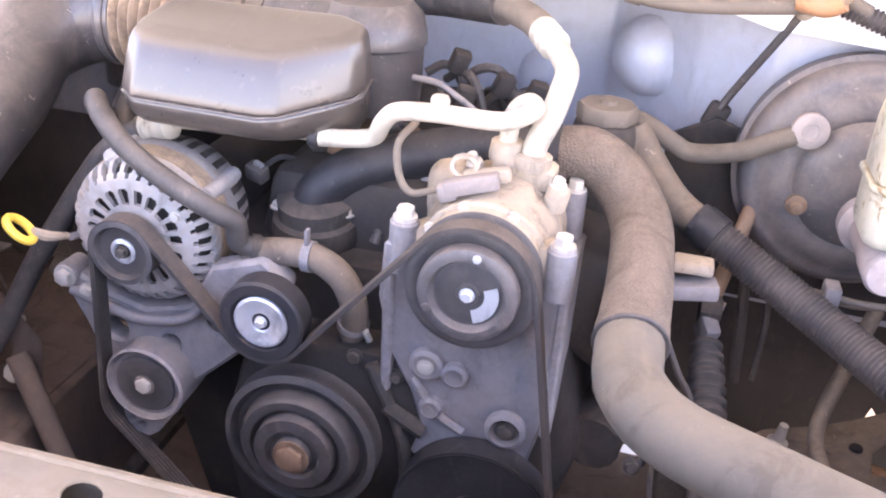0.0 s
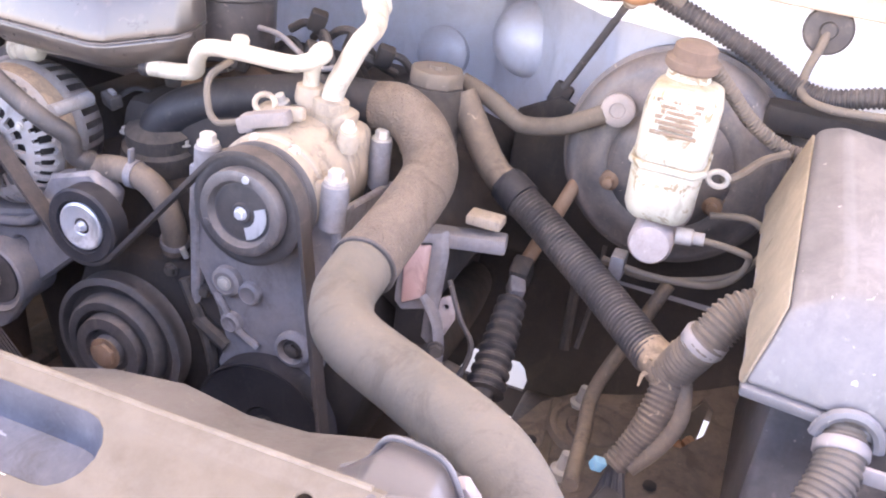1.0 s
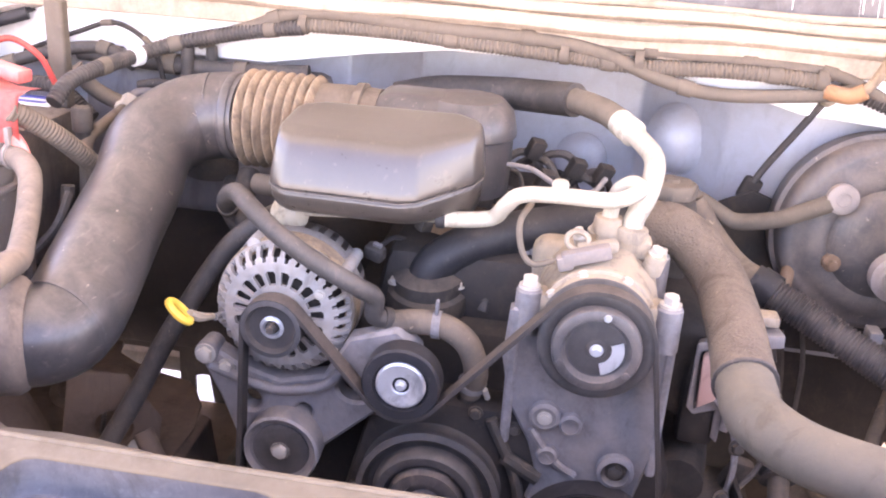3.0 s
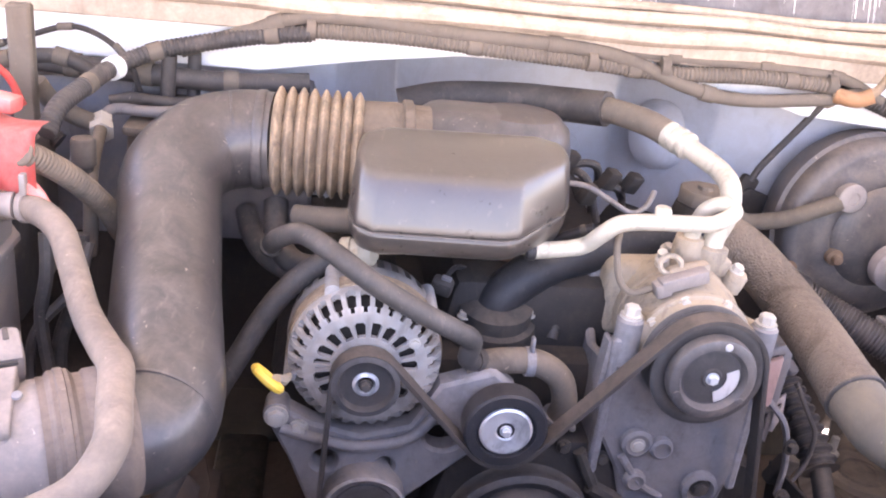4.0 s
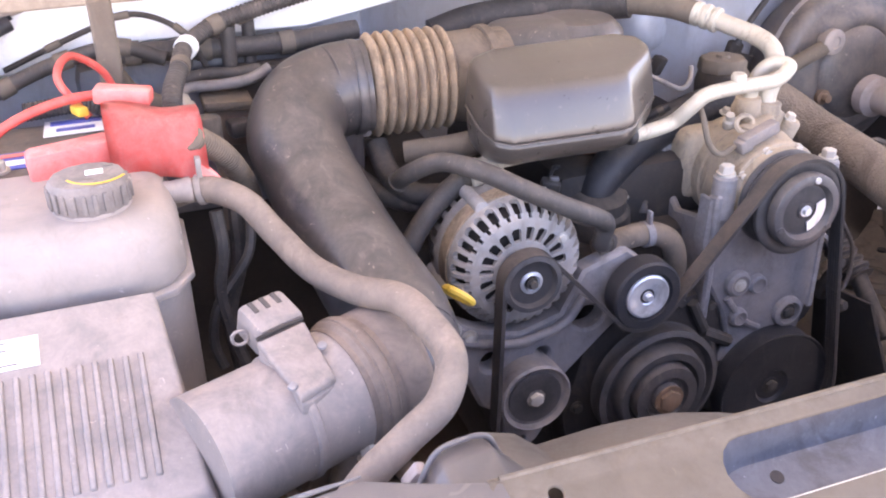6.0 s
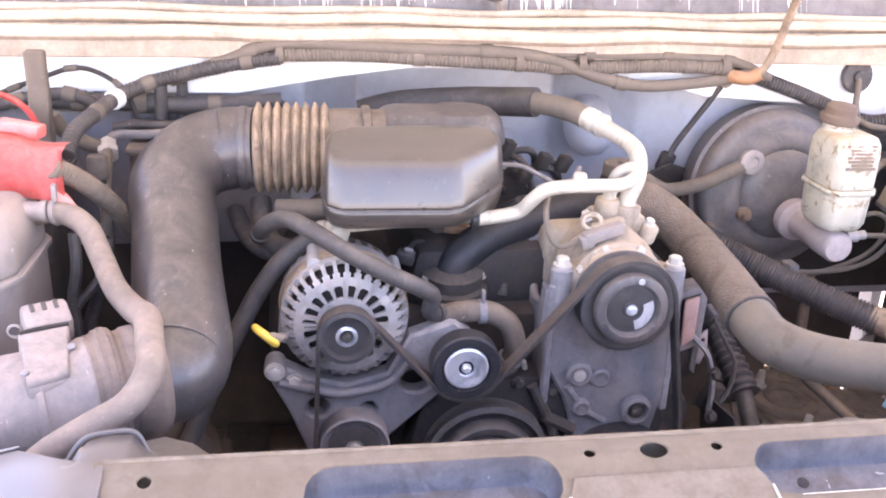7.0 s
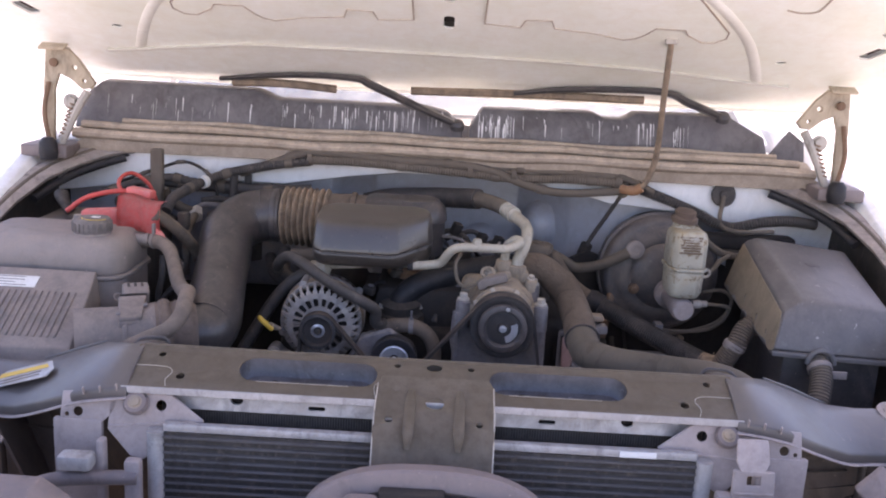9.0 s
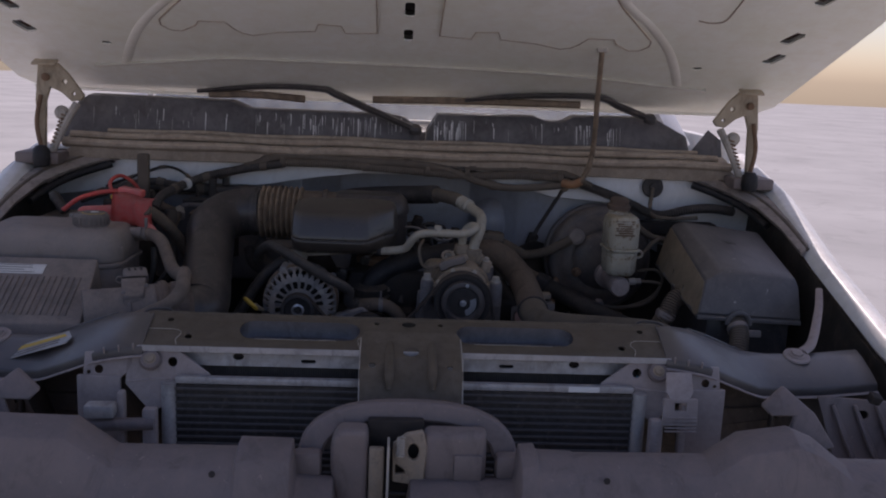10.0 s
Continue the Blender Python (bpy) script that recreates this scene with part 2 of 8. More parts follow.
    "redwire": material("red_wire", (0.5, 0.05, 0.04), 0.5, dust=0.1, top=0.1),
    "yellow": material("yellow_plastic", (0.58, 0.36, 0.035), 0.5, dust=0.15, top=0.1, dust_col=(0.45, 0.33, 0.15)),
    "paper": material("faded_label", grime=0.1, base=(0.72, 0.70, 0.66), rough=0.7, dust=0.25, top=0.2, dust_col=(0.5, 0.44, 0.4)),
    "blue": material("blue_print", (0.06, 0.08, 0.35), 0.5, dust=0.1, top=0.1),
    "ink": material("faded_ink", (0.10, 0.09, 0.09), 0.7, dust=0.3, top=0.2),
    "heater": material("blue_grey_heater_case", (0.10, 0.105, 0.125), 0.45, dust=0.3, top=0.3, scale=14, even=0.3),
    "battery": material("battery_case", (0.03, 0.03, 0.033), 0.5, dust=0.3, top=0.35),
    "box": material("box_cover_plastic", (0.052, 0.048, 0.048), 0.38, grime=0.16, dust=0.34, top=0.26, dust_col=(0.25, 0.218, 0.205), scale=10, bump=0.10, specks=0.8, even=0.6, edge=0.5, coat=0.15),
    "box_side": material("box_side_dust", (0.12, 0.095, 0.068), 0.75, grime=0.22, dust=0.95, top=0.3, dust_col=(0.275, 0.215, 0.15), scale=11, specks=0.3, even=0.75),
    "pink": material("faded_pink_paint", (0.30, 0.17, 0.145), 0.6, dust=0.4, top=0.3, dust_col=(0.40, 0.29, 0.25), even=0.3),
    "orange": material("orange_rust_fitting", (0.26, 0.11, 0.04), 0.7, dust=0.3, top=0.3),
    "red_hole": material("red_hole_sheet", (0.04, 0.012, 0.010), 0.6, dust=0.2, top=0.1),
    "ground": material("pale_dirt_ground", grime=0.15, base=(0.40, 0.385, 0.36), rough=0.9, dust=0.4, top=0.2, dust_col=(0.48, 0.46, 0.42), scale=1.2, bump=0.6),
    "cyan": material("blue_connector", (0.10, 0.33, 0.45), 0.5, dust=0.3, top=0.2),
}
glass = bpy.data.materials.new("windshield_glass")
glass.use_nodes = True
gb = glass.node_tree.nodes["Principled BSDF"]
gb.inputs["Base Color"].default_value = (0.75, 0.82, 0.82, 1)
gb.inputs["Roughness"].default_value, gb.inputs["Transmission Weight"].default_value = 0.03, 1.0
M["glass"] = glass

# ---- mesh helpers ----
ORIGIN = {}


def thing(name, at, label, category, group="", kind=""):
    ob = new(name)
    ob.empty_display_size = 0.02
    ob.location = at
    ORIGIN[ob.name] = Vector(at)
    return tagged(ob, label, category, group, kind)


def finish(bm, sharp=38):
    bmesh.ops.recalc_face_normals(bm, faces=bm.faces[:])
    lim = radians(sharp)
    for f in bm.faces:
        f.smooth = True
    for e in bm.edges:
        if len(e.link_faces) == 2 and e.calc_face_angle(0.0) > lim:
            e.smooth = False


def mesh_of(name, bm, mat, at, sharp=38):
    finish(bm, sharp)
    bmesh.ops.translate(bm, verts=bm.verts[:], vec=-Vector(at))
    me = bpy.data.meshes.new(name)
    bm.to_mesh(me)
    bm.free()
    me.materials.append(M[mat])
    return me


def part(name, bm, mat, parent, label="", sharp=38):
    at = ORIGIN[parent.name]
    ob = new(name, mesh_of(name, bm, mat, at, sharp))
    ob.parent = parent
    ORIGIN[ob.name] = at
    if label:
        ob["label"] = label
    return ob


def solo(name, bm, mat, label, category, group="", kind="", sharp=38):
    xs = [v.co for v in bm.verts]
    at = Vector((sum(v.x for v in xs) / len(xs), sum(v.y for v in xs) / len(xs), min(v.z for v in xs)))
    ob = new(name, mesh_of(name, bm, mat, at, sharp))
    ob.location = at
    ORIGIN[ob.name] = at
    return tagged(ob, label, category, group, kind)


def nudge(ob, x, y, z):
    """Moves a thing and all its parts."""
    ob.location += Vector((x, y, z))
    return ob


def spline(pts, n=8):
    """Points along a smooth curve through pts."""
    p = [Vector(q) for q in pts]
    if len(p) < 3:
        return [p[0].lerp(p[-1], i / n) for i in range(n + 1)]
    ext = [p[0] * 2 - p[1]] + p + [p[-1] * 2 - p[-2]]
    out = []
    for i in range(1, len(ext) - 2):
        a, b, c, d = ext[i - 1:i + 3]
        for k in range(n):
            t = k / n
            out.append(0.5 * ((2 * b) + (c - a) * t + (2 * a - 5 * b + 4 * c - d) * t * t + (3 * b - a - 3 * c + d) * t ** 3))
    return out + [p[-1]]


def tube(pts, r, n=8, seg=14, ridge=None, flat=1.0, bm=None, raw=False):
    """A tube along a smooth curve. r: a radius, or one for each of pts. ridge: (pitch, depth) of convolutions."""
    c = [Vector(q) for q in pts] if raw else spline(pts, n)
    rs = [r] * len(c) if isinstance(r, (int, float)) else [0] * len(c)
    if not isinstance(r, (int, float)):
        for i in range(len(c)):
            u = i / (len(c) - 1) * (len(r) - 1)
            k = min(int(u), len(r) - 2)
            rs[i] = r[k] + (r[k + 1] - r[k]) * (u - k)
    if ridge:
        pitch, depth = ridge
        d = [0.0]
        for a, b in zip(c, c[1:]):
            d.append(d[-1] + (b - a).length)
        steps = max(4, int(d[-1] / pitch * 4))
        c2, r2 = [], []
        j = 0
        for s in range(steps + 1):
            L = d[-1] * s / steps
            while j < len(d) - 2 and d[j + 1] < L:
                j += 1
            f = (L - d[j]) / max(1e-9, d[j + 1] - d[j])
            c2.append(c[j].lerp(c[j + 1], f))
            r2.append(rs[j] + (rs[j + 1] - rs[j]) * f + (depth if s % 4 in (1, 2) else 0.0))
        c, rs = c2, r2
    bm = bm or bmesh.new()
    t0 = (c[1] - c[0]).normalized()
    up = Vector((0, 0, 1)) if abs(t0.z) < 0.9 else Vector((1, 0, 0))
    nrm = (up - t0 * up.dot(t0)).normalized()
    rings = []
    for i, p in enumerate(c):
        t = (c[min(i + 1, len(c) - 1)] - c[max(i - 1, 0)]).normalized()
        nrm = (nrm - t * nrm.dot(t)).normalized()
        bi = t.cross(nrm)
        rings.append([bm.verts.new(p + (nrm * math.cos(2 * math.pi * k / seg) * flat + bi * math.sin(2 * math.pi * k / seg)) * rs[i]) for k in range(seg)])
    for a, b in zip(rings, rings[1:]):
        for k in range(seg):
            bm.faces.new((a[k], a[(k + 1) % seg], b[(k + 1) % seg], b[k]))
    bm.faces.new(rings[0]), bm.faces.new(rings[-1][::-1])
    return bm


def frame_of(axis):
    z = Vector(axis).normalized()
    x = Vector((0, 0, 1)) if abs(z.z) < 0.9 else Vector((0, 1, 0))
    x = (x - z * x.dot(z)).normalized()
    return x, z.cross(x), z


def lathe(profile, at, axis, seg=40, bm=None):
    """Turns (radius, height) pairs round an axis through at."""
    x, y, z = frame_of(axis)
    at = Vector(at)
    bm = bm or bmesh.new()
    rings = []
    for r, h in profile:
        if r < 1e-6:
            rings.append([bm.verts.new(at + z * h)])
        else:
            rings.append([bm.verts.new(at + z * h + (x * math.cos(2 * math.pi * k / seg) + y * math.sin(2 * math.pi * k / seg)) * r) for k in range(seg)])
    for a, b in zip(rings, rings[1:]):
        for k in range(seg):
            q = [a[k % len(a)], a[(k + 1) % len(a)], b[(k + 1) % len(b)], b[k % len(b)]]
            q = [v for i, v in enumerate(q) if v not in q[:i]]
            if len(q) > 2:
                bm.faces.new(q)
    for ring, prof in ((rings[0], profile[0]), (rings[-1], profile[-1])):
        if len(ring) > 1:
            bm.faces.new(ring)
    return bm


def bevel(bm, w, seg=2, ang=30):
    es = [e for e in bm.edges if len(e.link_faces) == 2 and e.calc_face_angle(0.0) > radians(ang)]
    if w:
        bmesh.ops.bevel(bm, geom=es, offset=w, segments=seg, profile=0.5, affect="EDGES", clamp_overlap=True)
    return bm


def block(at, size, bev=0.004, turn=(0, 0, 0), seg=2, bm=None):
    """A box about its centre, with rounded edges."""
    b2 = bmesh.new()
    bmesh.ops.create_cube(b2, size=1.0)
    bmesh.ops.scale(b2, vec=size, verts=b2.verts[:])
    bevel(b2, bev, seg)
    bmesh.ops.transform(b2, matrix=pose(*at, *turn), verts=b2.verts[:])
    return join(bm, b2)


def join(bm, other):
    if bm is None:
        return other
    me = bpy.data.meshes.new("tmp")
    other.to_mesh(me)
    other.free()
    bm.from_mesh(me)
    bpy.data.meshes.remove(me)
    return bm


def loft(loops, bev=0.0, seg=2, ang=30):
    """A closed body through loops of points, with a face at each end."""
    bm = bmesh.new()
    rings = [[bm.verts.new(p) for p in lp] for lp in loops]
    n = len(rings[0])
    for a, b in zip(rings, rings[1:]):
        for k in range(n):
            bm.faces.new((a[k], a[(k + 1) % n], b[(k + 1) % n], b[k]))
    bm.faces.new(rings[0][::-1]), bm.faces.new(rings[-1])
    bmesh.ops.recalc_face_normals(bm, faces=bm.faces[:])
    return bevel(bm, bev, seg, ang)


def sheet(outer, holes, place, thick, bev=0.0):
    """A plate cut out of a 2D outline with holes; place maps (u, v) to a point, thick is the vector of its thickness."""
    bm = bmesh.new()
    es = []
    for lp in (outer, *holes):
        vs = [bm.verts.new(place(u, v)) for u, v in lp]
        es += [bm.edges.new((a, b)) for a, b in zip(vs, vs[1:] + vs[:1])]
    bmesh.ops.triangle_fill(bm, use_beauty=True, use_dissolve=False, edges=es)
    ex = bmesh.ops.extrude_face_region(bm, geom=bm.faces[:])
    bmesh.ops.translate(bm, vec=Vector(thick), verts=[g for g in ex["geom"] if isinstance(g, bmesh.types.BMVert)])
    bmesh.ops.recalc_face_normals(bm, faces=bm.faces[:])
    return bevel(bm, bev, 1, 50) if bev else bm


def ring2(cx, cy, r, n=16, ry=None):
    return [(cx + r * math.cos(2 * math.pi * k / n), cy + (ry or r) * math.sin(2 * math.pi * k / n)) for k in range(n)]


def rounded(cx, cy, a, b, r, n=4):
    """A rectangle of half sizes a and b with round corners."""
    out = []
    for sx, sy, q in ((1, 1, 0), (-1, 1, 1), (-1, -1, 2), (1, -1, 3)):
        out += [(cx + sx * (a - r) + r * math.cos(math.pi / 2 * (q + k / n)), cy + sy * (b - r) + r * math.sin(math.pi / 2 * (q + k / n))) for k in range(n + 1)]
    return out


def stadium(x0, x1, y0, y1, n=8):
    """A slot with round ends."""
    r = (y1 - y0) / 2
    cy = (y0 + y1) / 2
    return [(x1 - r + r * math.cos(a), cy + r * math.sin(a)) for a in [(-0.5 + k / n) * math.pi for k in range(n + 1)]] + \
           [(x0 + r + r * math.cos(a), cy + r * math.sin(a)) for a in [(0.5 + k / n) * math.pi for k in range(n + 1)]]


def hexbolt(at, axis, r=0.008, h=0.007, bm=None):
    b = lathe([(0, 0), (r * 1.35, 0), (r * 1.35, h * 0.25), (r, h * 0.25)], at, axis, 16)
    b = join(b, lathe([(r, h * 0.25), (r, h * 0.9), (r * 0.85, h), (0, h)], at, axis, 6))
    return join(bm, b)

# ---- ground ----
gbm = bmesh.new()
bmesh.ops.create_grid(gbm, x_segments=60, y_segments=60, size=60)
for v in gbm.verts:
    v.co.z = 0.02 * noise.noise(v.co * 0.35)
solo("ground", gbm, "ground", "pale sunlit dry dirt ground", "ground", kind="structure")

# ---- firewall ----
fw = bmesh.new()
# bulkhead with a deeper middle, drawn as a bent strip in plan
plan = [(-0.97, 0.93), (-0.30, 0.97), (-0.20, 1.10), (0.20, 1.12), (0.33, 0.98), (0.42, 0.93), (0.97, 0.90)]
top_z = [1.20, 1.19, 1.19, 1.19, 1.18, 1.20, 1.20]
low = [fw.verts.new((x, y - 0.01, 0.74)) for x, y in plan]
mid = [fw.verts.new((x, y, 0.95)) for x, y in plan]
hi = [fw.verts.new((x, y, z)) for (x, y), z in zip(plan, top_z)]
for a, b in ((low, mid), (mid, hi)):
    for k in range(len(plan) - 1):
        fw.faces.new((a[k], a[k + 1], b[k + 1], b[k]))
bmesh.ops.recalc_face_normals(fw, faces=fw.faces[:])
bmesh.ops.solidify(fw, geom=fw.faces[:], thickness=0.012)
bevel(fw, 0.012, 3, 12)
wall = solo("wall_firewall", fw, "firewall", "grey-white painted steel firewall with pressed bulges", "firewall", kind="structure", sharp=60)
bul = lathe([(0.062, 0), (0.058, 0.026), (0.046, 0.044), (0.028, 0.052), (0, 0.054)], (0.262, 1.050, 1.048), (0.30, -1, 0.2), 40)
part("pressed_bulge", bul, "firewall", wall)
bul2 = lathe([(0.05, 0), (0.045, 0.02), (0.03, 0.03), (0, 0.032)], (0.10, 1.115, 0.98), (0, -1, 0.1), 32)
part("pressed_bulge", bul2, "firewall", wall)
part("rubber_plug", lathe([(0.012, 0), (0.012, 0.004), (0.006, 0.007), (0, 0.006)], (-0.054, 1.106, 1.112), (0, -1, 0), 16), "black", wall, "small black rubber plug")
part("rubber_plug", lathe([(0.007, 0), (0.007, 0.003), (0, 0.004)], (-0.13, 1.10, 1.14), (0, -1, 0), 12), "black", wall)

# white cowl front: a shelf under the seal, stepping down on the driver's side
shelf = [(-0.96, 1.225), (0.96, 1.225), (0.96, 1.02), (0.80, 1.03), (0.62, 1.13), (0.40, 1.145), (0.30, 1.172), (0.05, 1.192), (-0.12, 1.192), (-0.24, 1.176), (-0.40, 1.148), (-0.62, 1.15), (-0.96, 1.10)]
solo("wall_cowl_front", sheet(shelf, [ring2(0.674, 1.184, 0.012)], lambda u, v: (u, 0.846 + 0.10 * (1.22 - v), v), (0, 0.012, 0), 0.002), "white",
          "dusty white painted cowl front panel", "cowl panel", kind="structure")
ledge = solo("cowl_ledge", block((0, 0.905, 1.231), (1.92, 0.12, 0.008), 0.003), "white", "dusty white painted cowl ledge under the hood seal", "cowl panel", kind="structure")
# Unseen panel added to stop sun falling through the cowl gap.
solo("cowl_sun_block", block((0, 1.10, 1.243), (1.8, 0.26, 0.012), 0.003), "white", "unseen white panel added behind the vent panel to block sun", "cowl panel", kind="structure")
# dust-caked weather seals
seals = thing("hood_seal", (0, 0.86, 1.23), "dust-caked rubber hood seal along the cowl", "seal")
for y0, z0, r, x0, x1 in ((0.822, 1.248, 0.016, -0.90, 0.88), (0.852, 1.267, 0.013, -0.89, 0.85), (0.875, 1.278, 0.010, -0.80, 0.80)):
    part("seal_strip", tube([(x0 + (x1 - x0) * k / 12, y0 + 0.003 * math.sin(k * 1.7), z0 + 0.0025 * math.sin(k * 2.3 + y0 * 40)) for k in range(13)], r, 4, 10, flat=0.75), "seal", seals)
part("seal_base", loft([[(-0.90, y, z - 0.014), (0.88, y, z - 0.014), (0.88, y, z), (-0.90, y, z)] for y, z in ((0.826, 1.248), (0.856, 1.262), (0.882, 1.268), (0.894, 1.268))], 0.003), "seal", seals)
part("seal_skirt", sheet([(-0.87, 1.245), (0.87, 1.245), (0.92, 1.205), (0.45, 1.208), (0.0, 1.214), (-0.45, 1.210), (-0.92, 1.208)], [], lambda u, v: (u, 0.818 + 0.15 * (1.245 - v), v), (0, 0.008, 0), 0.002), "seal", seals)
random.seed(5)
for k in range(16):
    x = -0.8 + 1.6 * k / 15 + random.uniform(-0.03, 0.03)
    part("seal_clip", block((x, 0.812, 1.249), (0.016, 0.004, 0.012), 0.0015), "seal", seals)

# cowl grille: two plastic leaves with a step, and its streaks of dried water
grille = thing("cowl_grille", (0, 0.95, 1.26), "dark plastic cowl vent panel with dried white streaks", "cowl grille")


def leaf(outline):
    bm = sheet(outline, [], lambda u, v: (u, 0.888 + 0.30 * (v - 1.26), v), (0, 0.06, 0.004), 0.003)
    return bm


part("grille_leaf", leaf([(-0.925, 1.255), (-0.913, 1.329), (-0.865, 1.368), (-0.483, 1.366), (-0.430, 1.347), (-0.06, 1.347), (-0.009, 1.338), (0.028, 1.305), (0.034, 1.262)]), "cowl", grille)
part("grille_leaf", leaf([(0.047, 1.262), (0.050, 1.307), (0.079, 1.352), (0.347, 1.357), (0.382, 1.344), (0.425, 1.344), (0.459, 1.361), (0.686, 1.366), (0.776, 1.320), (0.788, 1.262)]), "cowl", grille)
random.seed(11)
streak = bmesh.new()
for k in range(170):
    x = random.choice((random.uniform(-0.85, 0.0), random.gauss(-0.15, 0.12), random.gauss(0.1, 0.03), random.uniform(0.07, 0.6)))
    if not (-0.85 < x < 0.0 or 0.07 < x < 0.7):
        continue
    h = random.uniform(0.008, 0.06)
    z1 = 1.342 - random.random() ** 2 * 0.035
    if z1 - h < 1.266:
        h = z1 - 1.266
    w = random.choice((0.0003, 0.0004, 0.0006, 0.0009, 0.0015))
    q = [(x - w, z1), (x + w, z1 - 0.004), (x + w * 0.6, z1 - h), (x - w * 0.3, z1 - h + 0.002)]
    streak.faces.new([streak.verts.new((u, 0.888 + 0.30 * (v - 1.26) - 0.0012, v)) for u, v in q])
st = part("dried_streak", streak, "paper", grille, "dried white water streaks")
st["kind"] = "stuff"

# windshield, wipers and cab
WS = lambda u, v: (u, 1.03 + 0.83 * v + 0.06 * (u / 0.76) ** 2, 1.315 + 0.56 * v)
wbm = bmesh.new()
cols = [[wbm.verts.new(WS((-0.76 + 1.52 * i / 16) * (1 - 0.16 * j / 8), 0.86 * j / 8)) for i in range(17)] for j in range(9)]
for a, b in zip(cols, cols[1:]):
    for i in range(16):
        wbm.faces.new((a[i], a[i + 1], b[i + 1], b[i]))
bmesh.ops.solidify(wbm, geom=wbm.faces[:], thickness=0.005)
wind = thing("windshield", (0, 1.05, 1.31), "clear laminated windshield above the cowl", "windshield")
pane = part("pane", wbm, "glass", wind)
pane.visible_shadow = False
part("lower_trim", tube([(-0.78, 1.07, 1.315), (-0.4, 1.03, 1.322), (0, 1.015, 1.322), (0.4, 1.03, 1.322), (0.78, 1.07, 1.315)], 0.009), "white", wind)
cab = thing("truck_cab", (0, 1.4, 0.5), "white painted pickup cab body", "cab")
for s in (-1, 1):
    part("pillar", loft([[(s * 0.80, 1.08, 1.28), (s * 0.86, 1.10, 1.28), (s * 0.86, 1.18, 1.28), (s * 0.80, 1.16, 1.28)],
                         [(s * 0.66, 1.78, 1.80), (s * 0.72, 1.80, 1.80), (s * 0.72, 1.88, 1.80), (s * 0.66, 1.86, 1.80)]], 0.01), "white", cab)
    part("side_panel", block((s * 0.93, 1.75, 0.90), (0.03, 1.5, 0.82), 0.01), "white", cab)
part("roof", block((0, 2.35, 1.815), (1.44, 1.15, 0.03), 0.012), "white", cab)
# Unseen slab added so the ground below the cab lies in shadow.
part("floor_shade", block((0, 1.99, 0.46), (1.84, 1.85, 0.04), 0.012), "iron", cab, "floor slab added out of view to shade the ground")
part("dashboard", block((0, 1.40, 1.26), (1.56, 0.60, 0.08), 0.03), "plastic", cab)
part("rear_wall", sheet([(-0.86, 0.50), (0.86, 0.50), (0.72, 1.80), (-0.72, 1.80)], [[(-0.74, 1.02), (0.74, 1.02), (0.66, 1.72), (-0.66, 1.72)]], lambda u, v: (u, 2.90, v), (0, 0.03, 0)), "white", cab)


def wiper(pts, blade):
    w = thing("wiper_arm", pts[-1], "black windshield wiper arm with a worn rubber blade", "wiper", "wipers on the windshield")
    part("arm", tube(pts, [0.011, 0.014, 0.016, 0.019, 0.017], 6, 8, flat=0.55), "plastic", w)
    part("blade", tube(blade, 0.010, 6, 6), "bellows", w)
    part("pivot_cap", lathe([(0.017, 0), (0.018, 0.012), (0.012, 0.02), (0, 0.021)], Vector(pts[-1]) - Vector((0, 0, 0.008)), (0, -0.4, 1), 18), "plastic", w)
    return w


wiper([(-0.574, 0.93, 1.39), (-0.392, 0.90, 1.41), (-0.239, 0.895, 1.41), (-0.187, 0.89, 1.393), (0.018, 0.87, 1.313)], [(-0.544, 0.93, 1.383), (-0.41, 0.915, 1.387), (-0.283, 0.905, 1.381)])
wiper([(0.151, 0.90, 1.395), (0.282, 0.895, 1.412), (0.502, 0.89, 1.419), (0.577, 0.885, 1.396), (0.662, 0.885, 1.366)], [(-0.10, 0.91, 1.387), (0.18, 0.905, 1.394), (0.469, 0.90, 1.396)])

# ---- hood, raised ----
HS, HC = math.sin(radians(22)), math.cos(radians(22))
HOOD = lambda u, s: (u - 0.012, 0.98 - HC * s, 1.392 + HS * s)
HN = Vector((0, HS, HC))
hood = thing("hood", (0, 0.98, 1.39), "raised white hood, its dusty pressed underside facing down", "hood")
slant = [(-0.023, -0.016), (-0.014, -0.030), (0.006, -0.033), (0.023, 0.012), (0.018, 0.028), (-0.004, 0.033)]
holes = [rounded(0, 0.562, 0.011, 0.036, 0.009), rounded(0, 0.426, 0.011, 0.032, 0.009), ring2(0.732, 0.303, 0.012, 14, 0.010), ring2(-0.732, 0.303, 0.012, 14, 0.010), ring2(0.798, 0.166, 0.005), ring2(-0.798, 0.166, 0.005)]
for sgn in (-1, 1):
    for u, v in ((0.897, 0.382), (0.889, 0.504), (0.876, 0.704)):
        holes.append([(sgn * (u + a), v + b) for a, b in slant])
part("inner_panel", sheet([(-1.00, -0.03), (-0.6, -0.035), (0.6, -0.035), (1.00, -0.03), (1.04, 0.05), (1.05, 0.6), (1.00, 1.28), (0.7, 1.33), (-0.7, 1.33), (-1.00, 1.28), (-1.05, 0.6), (-1.04, 0.05)], holes, HOOD, HN * 0.004), "hood", hood)
part("outer_skin", sheet([(-1.03, -0.04), (1.03, -0.04), (1.07, 0.6), (1.02, 1.30), (0.7, 1.36), (-0.7, 1.36), (-1.02, 1.30), (-1.07, 0.6)], [], lambda u, s: Vector(HOOD(u, s)) + HN * 0.035, HN * 0.004), "white", hood)
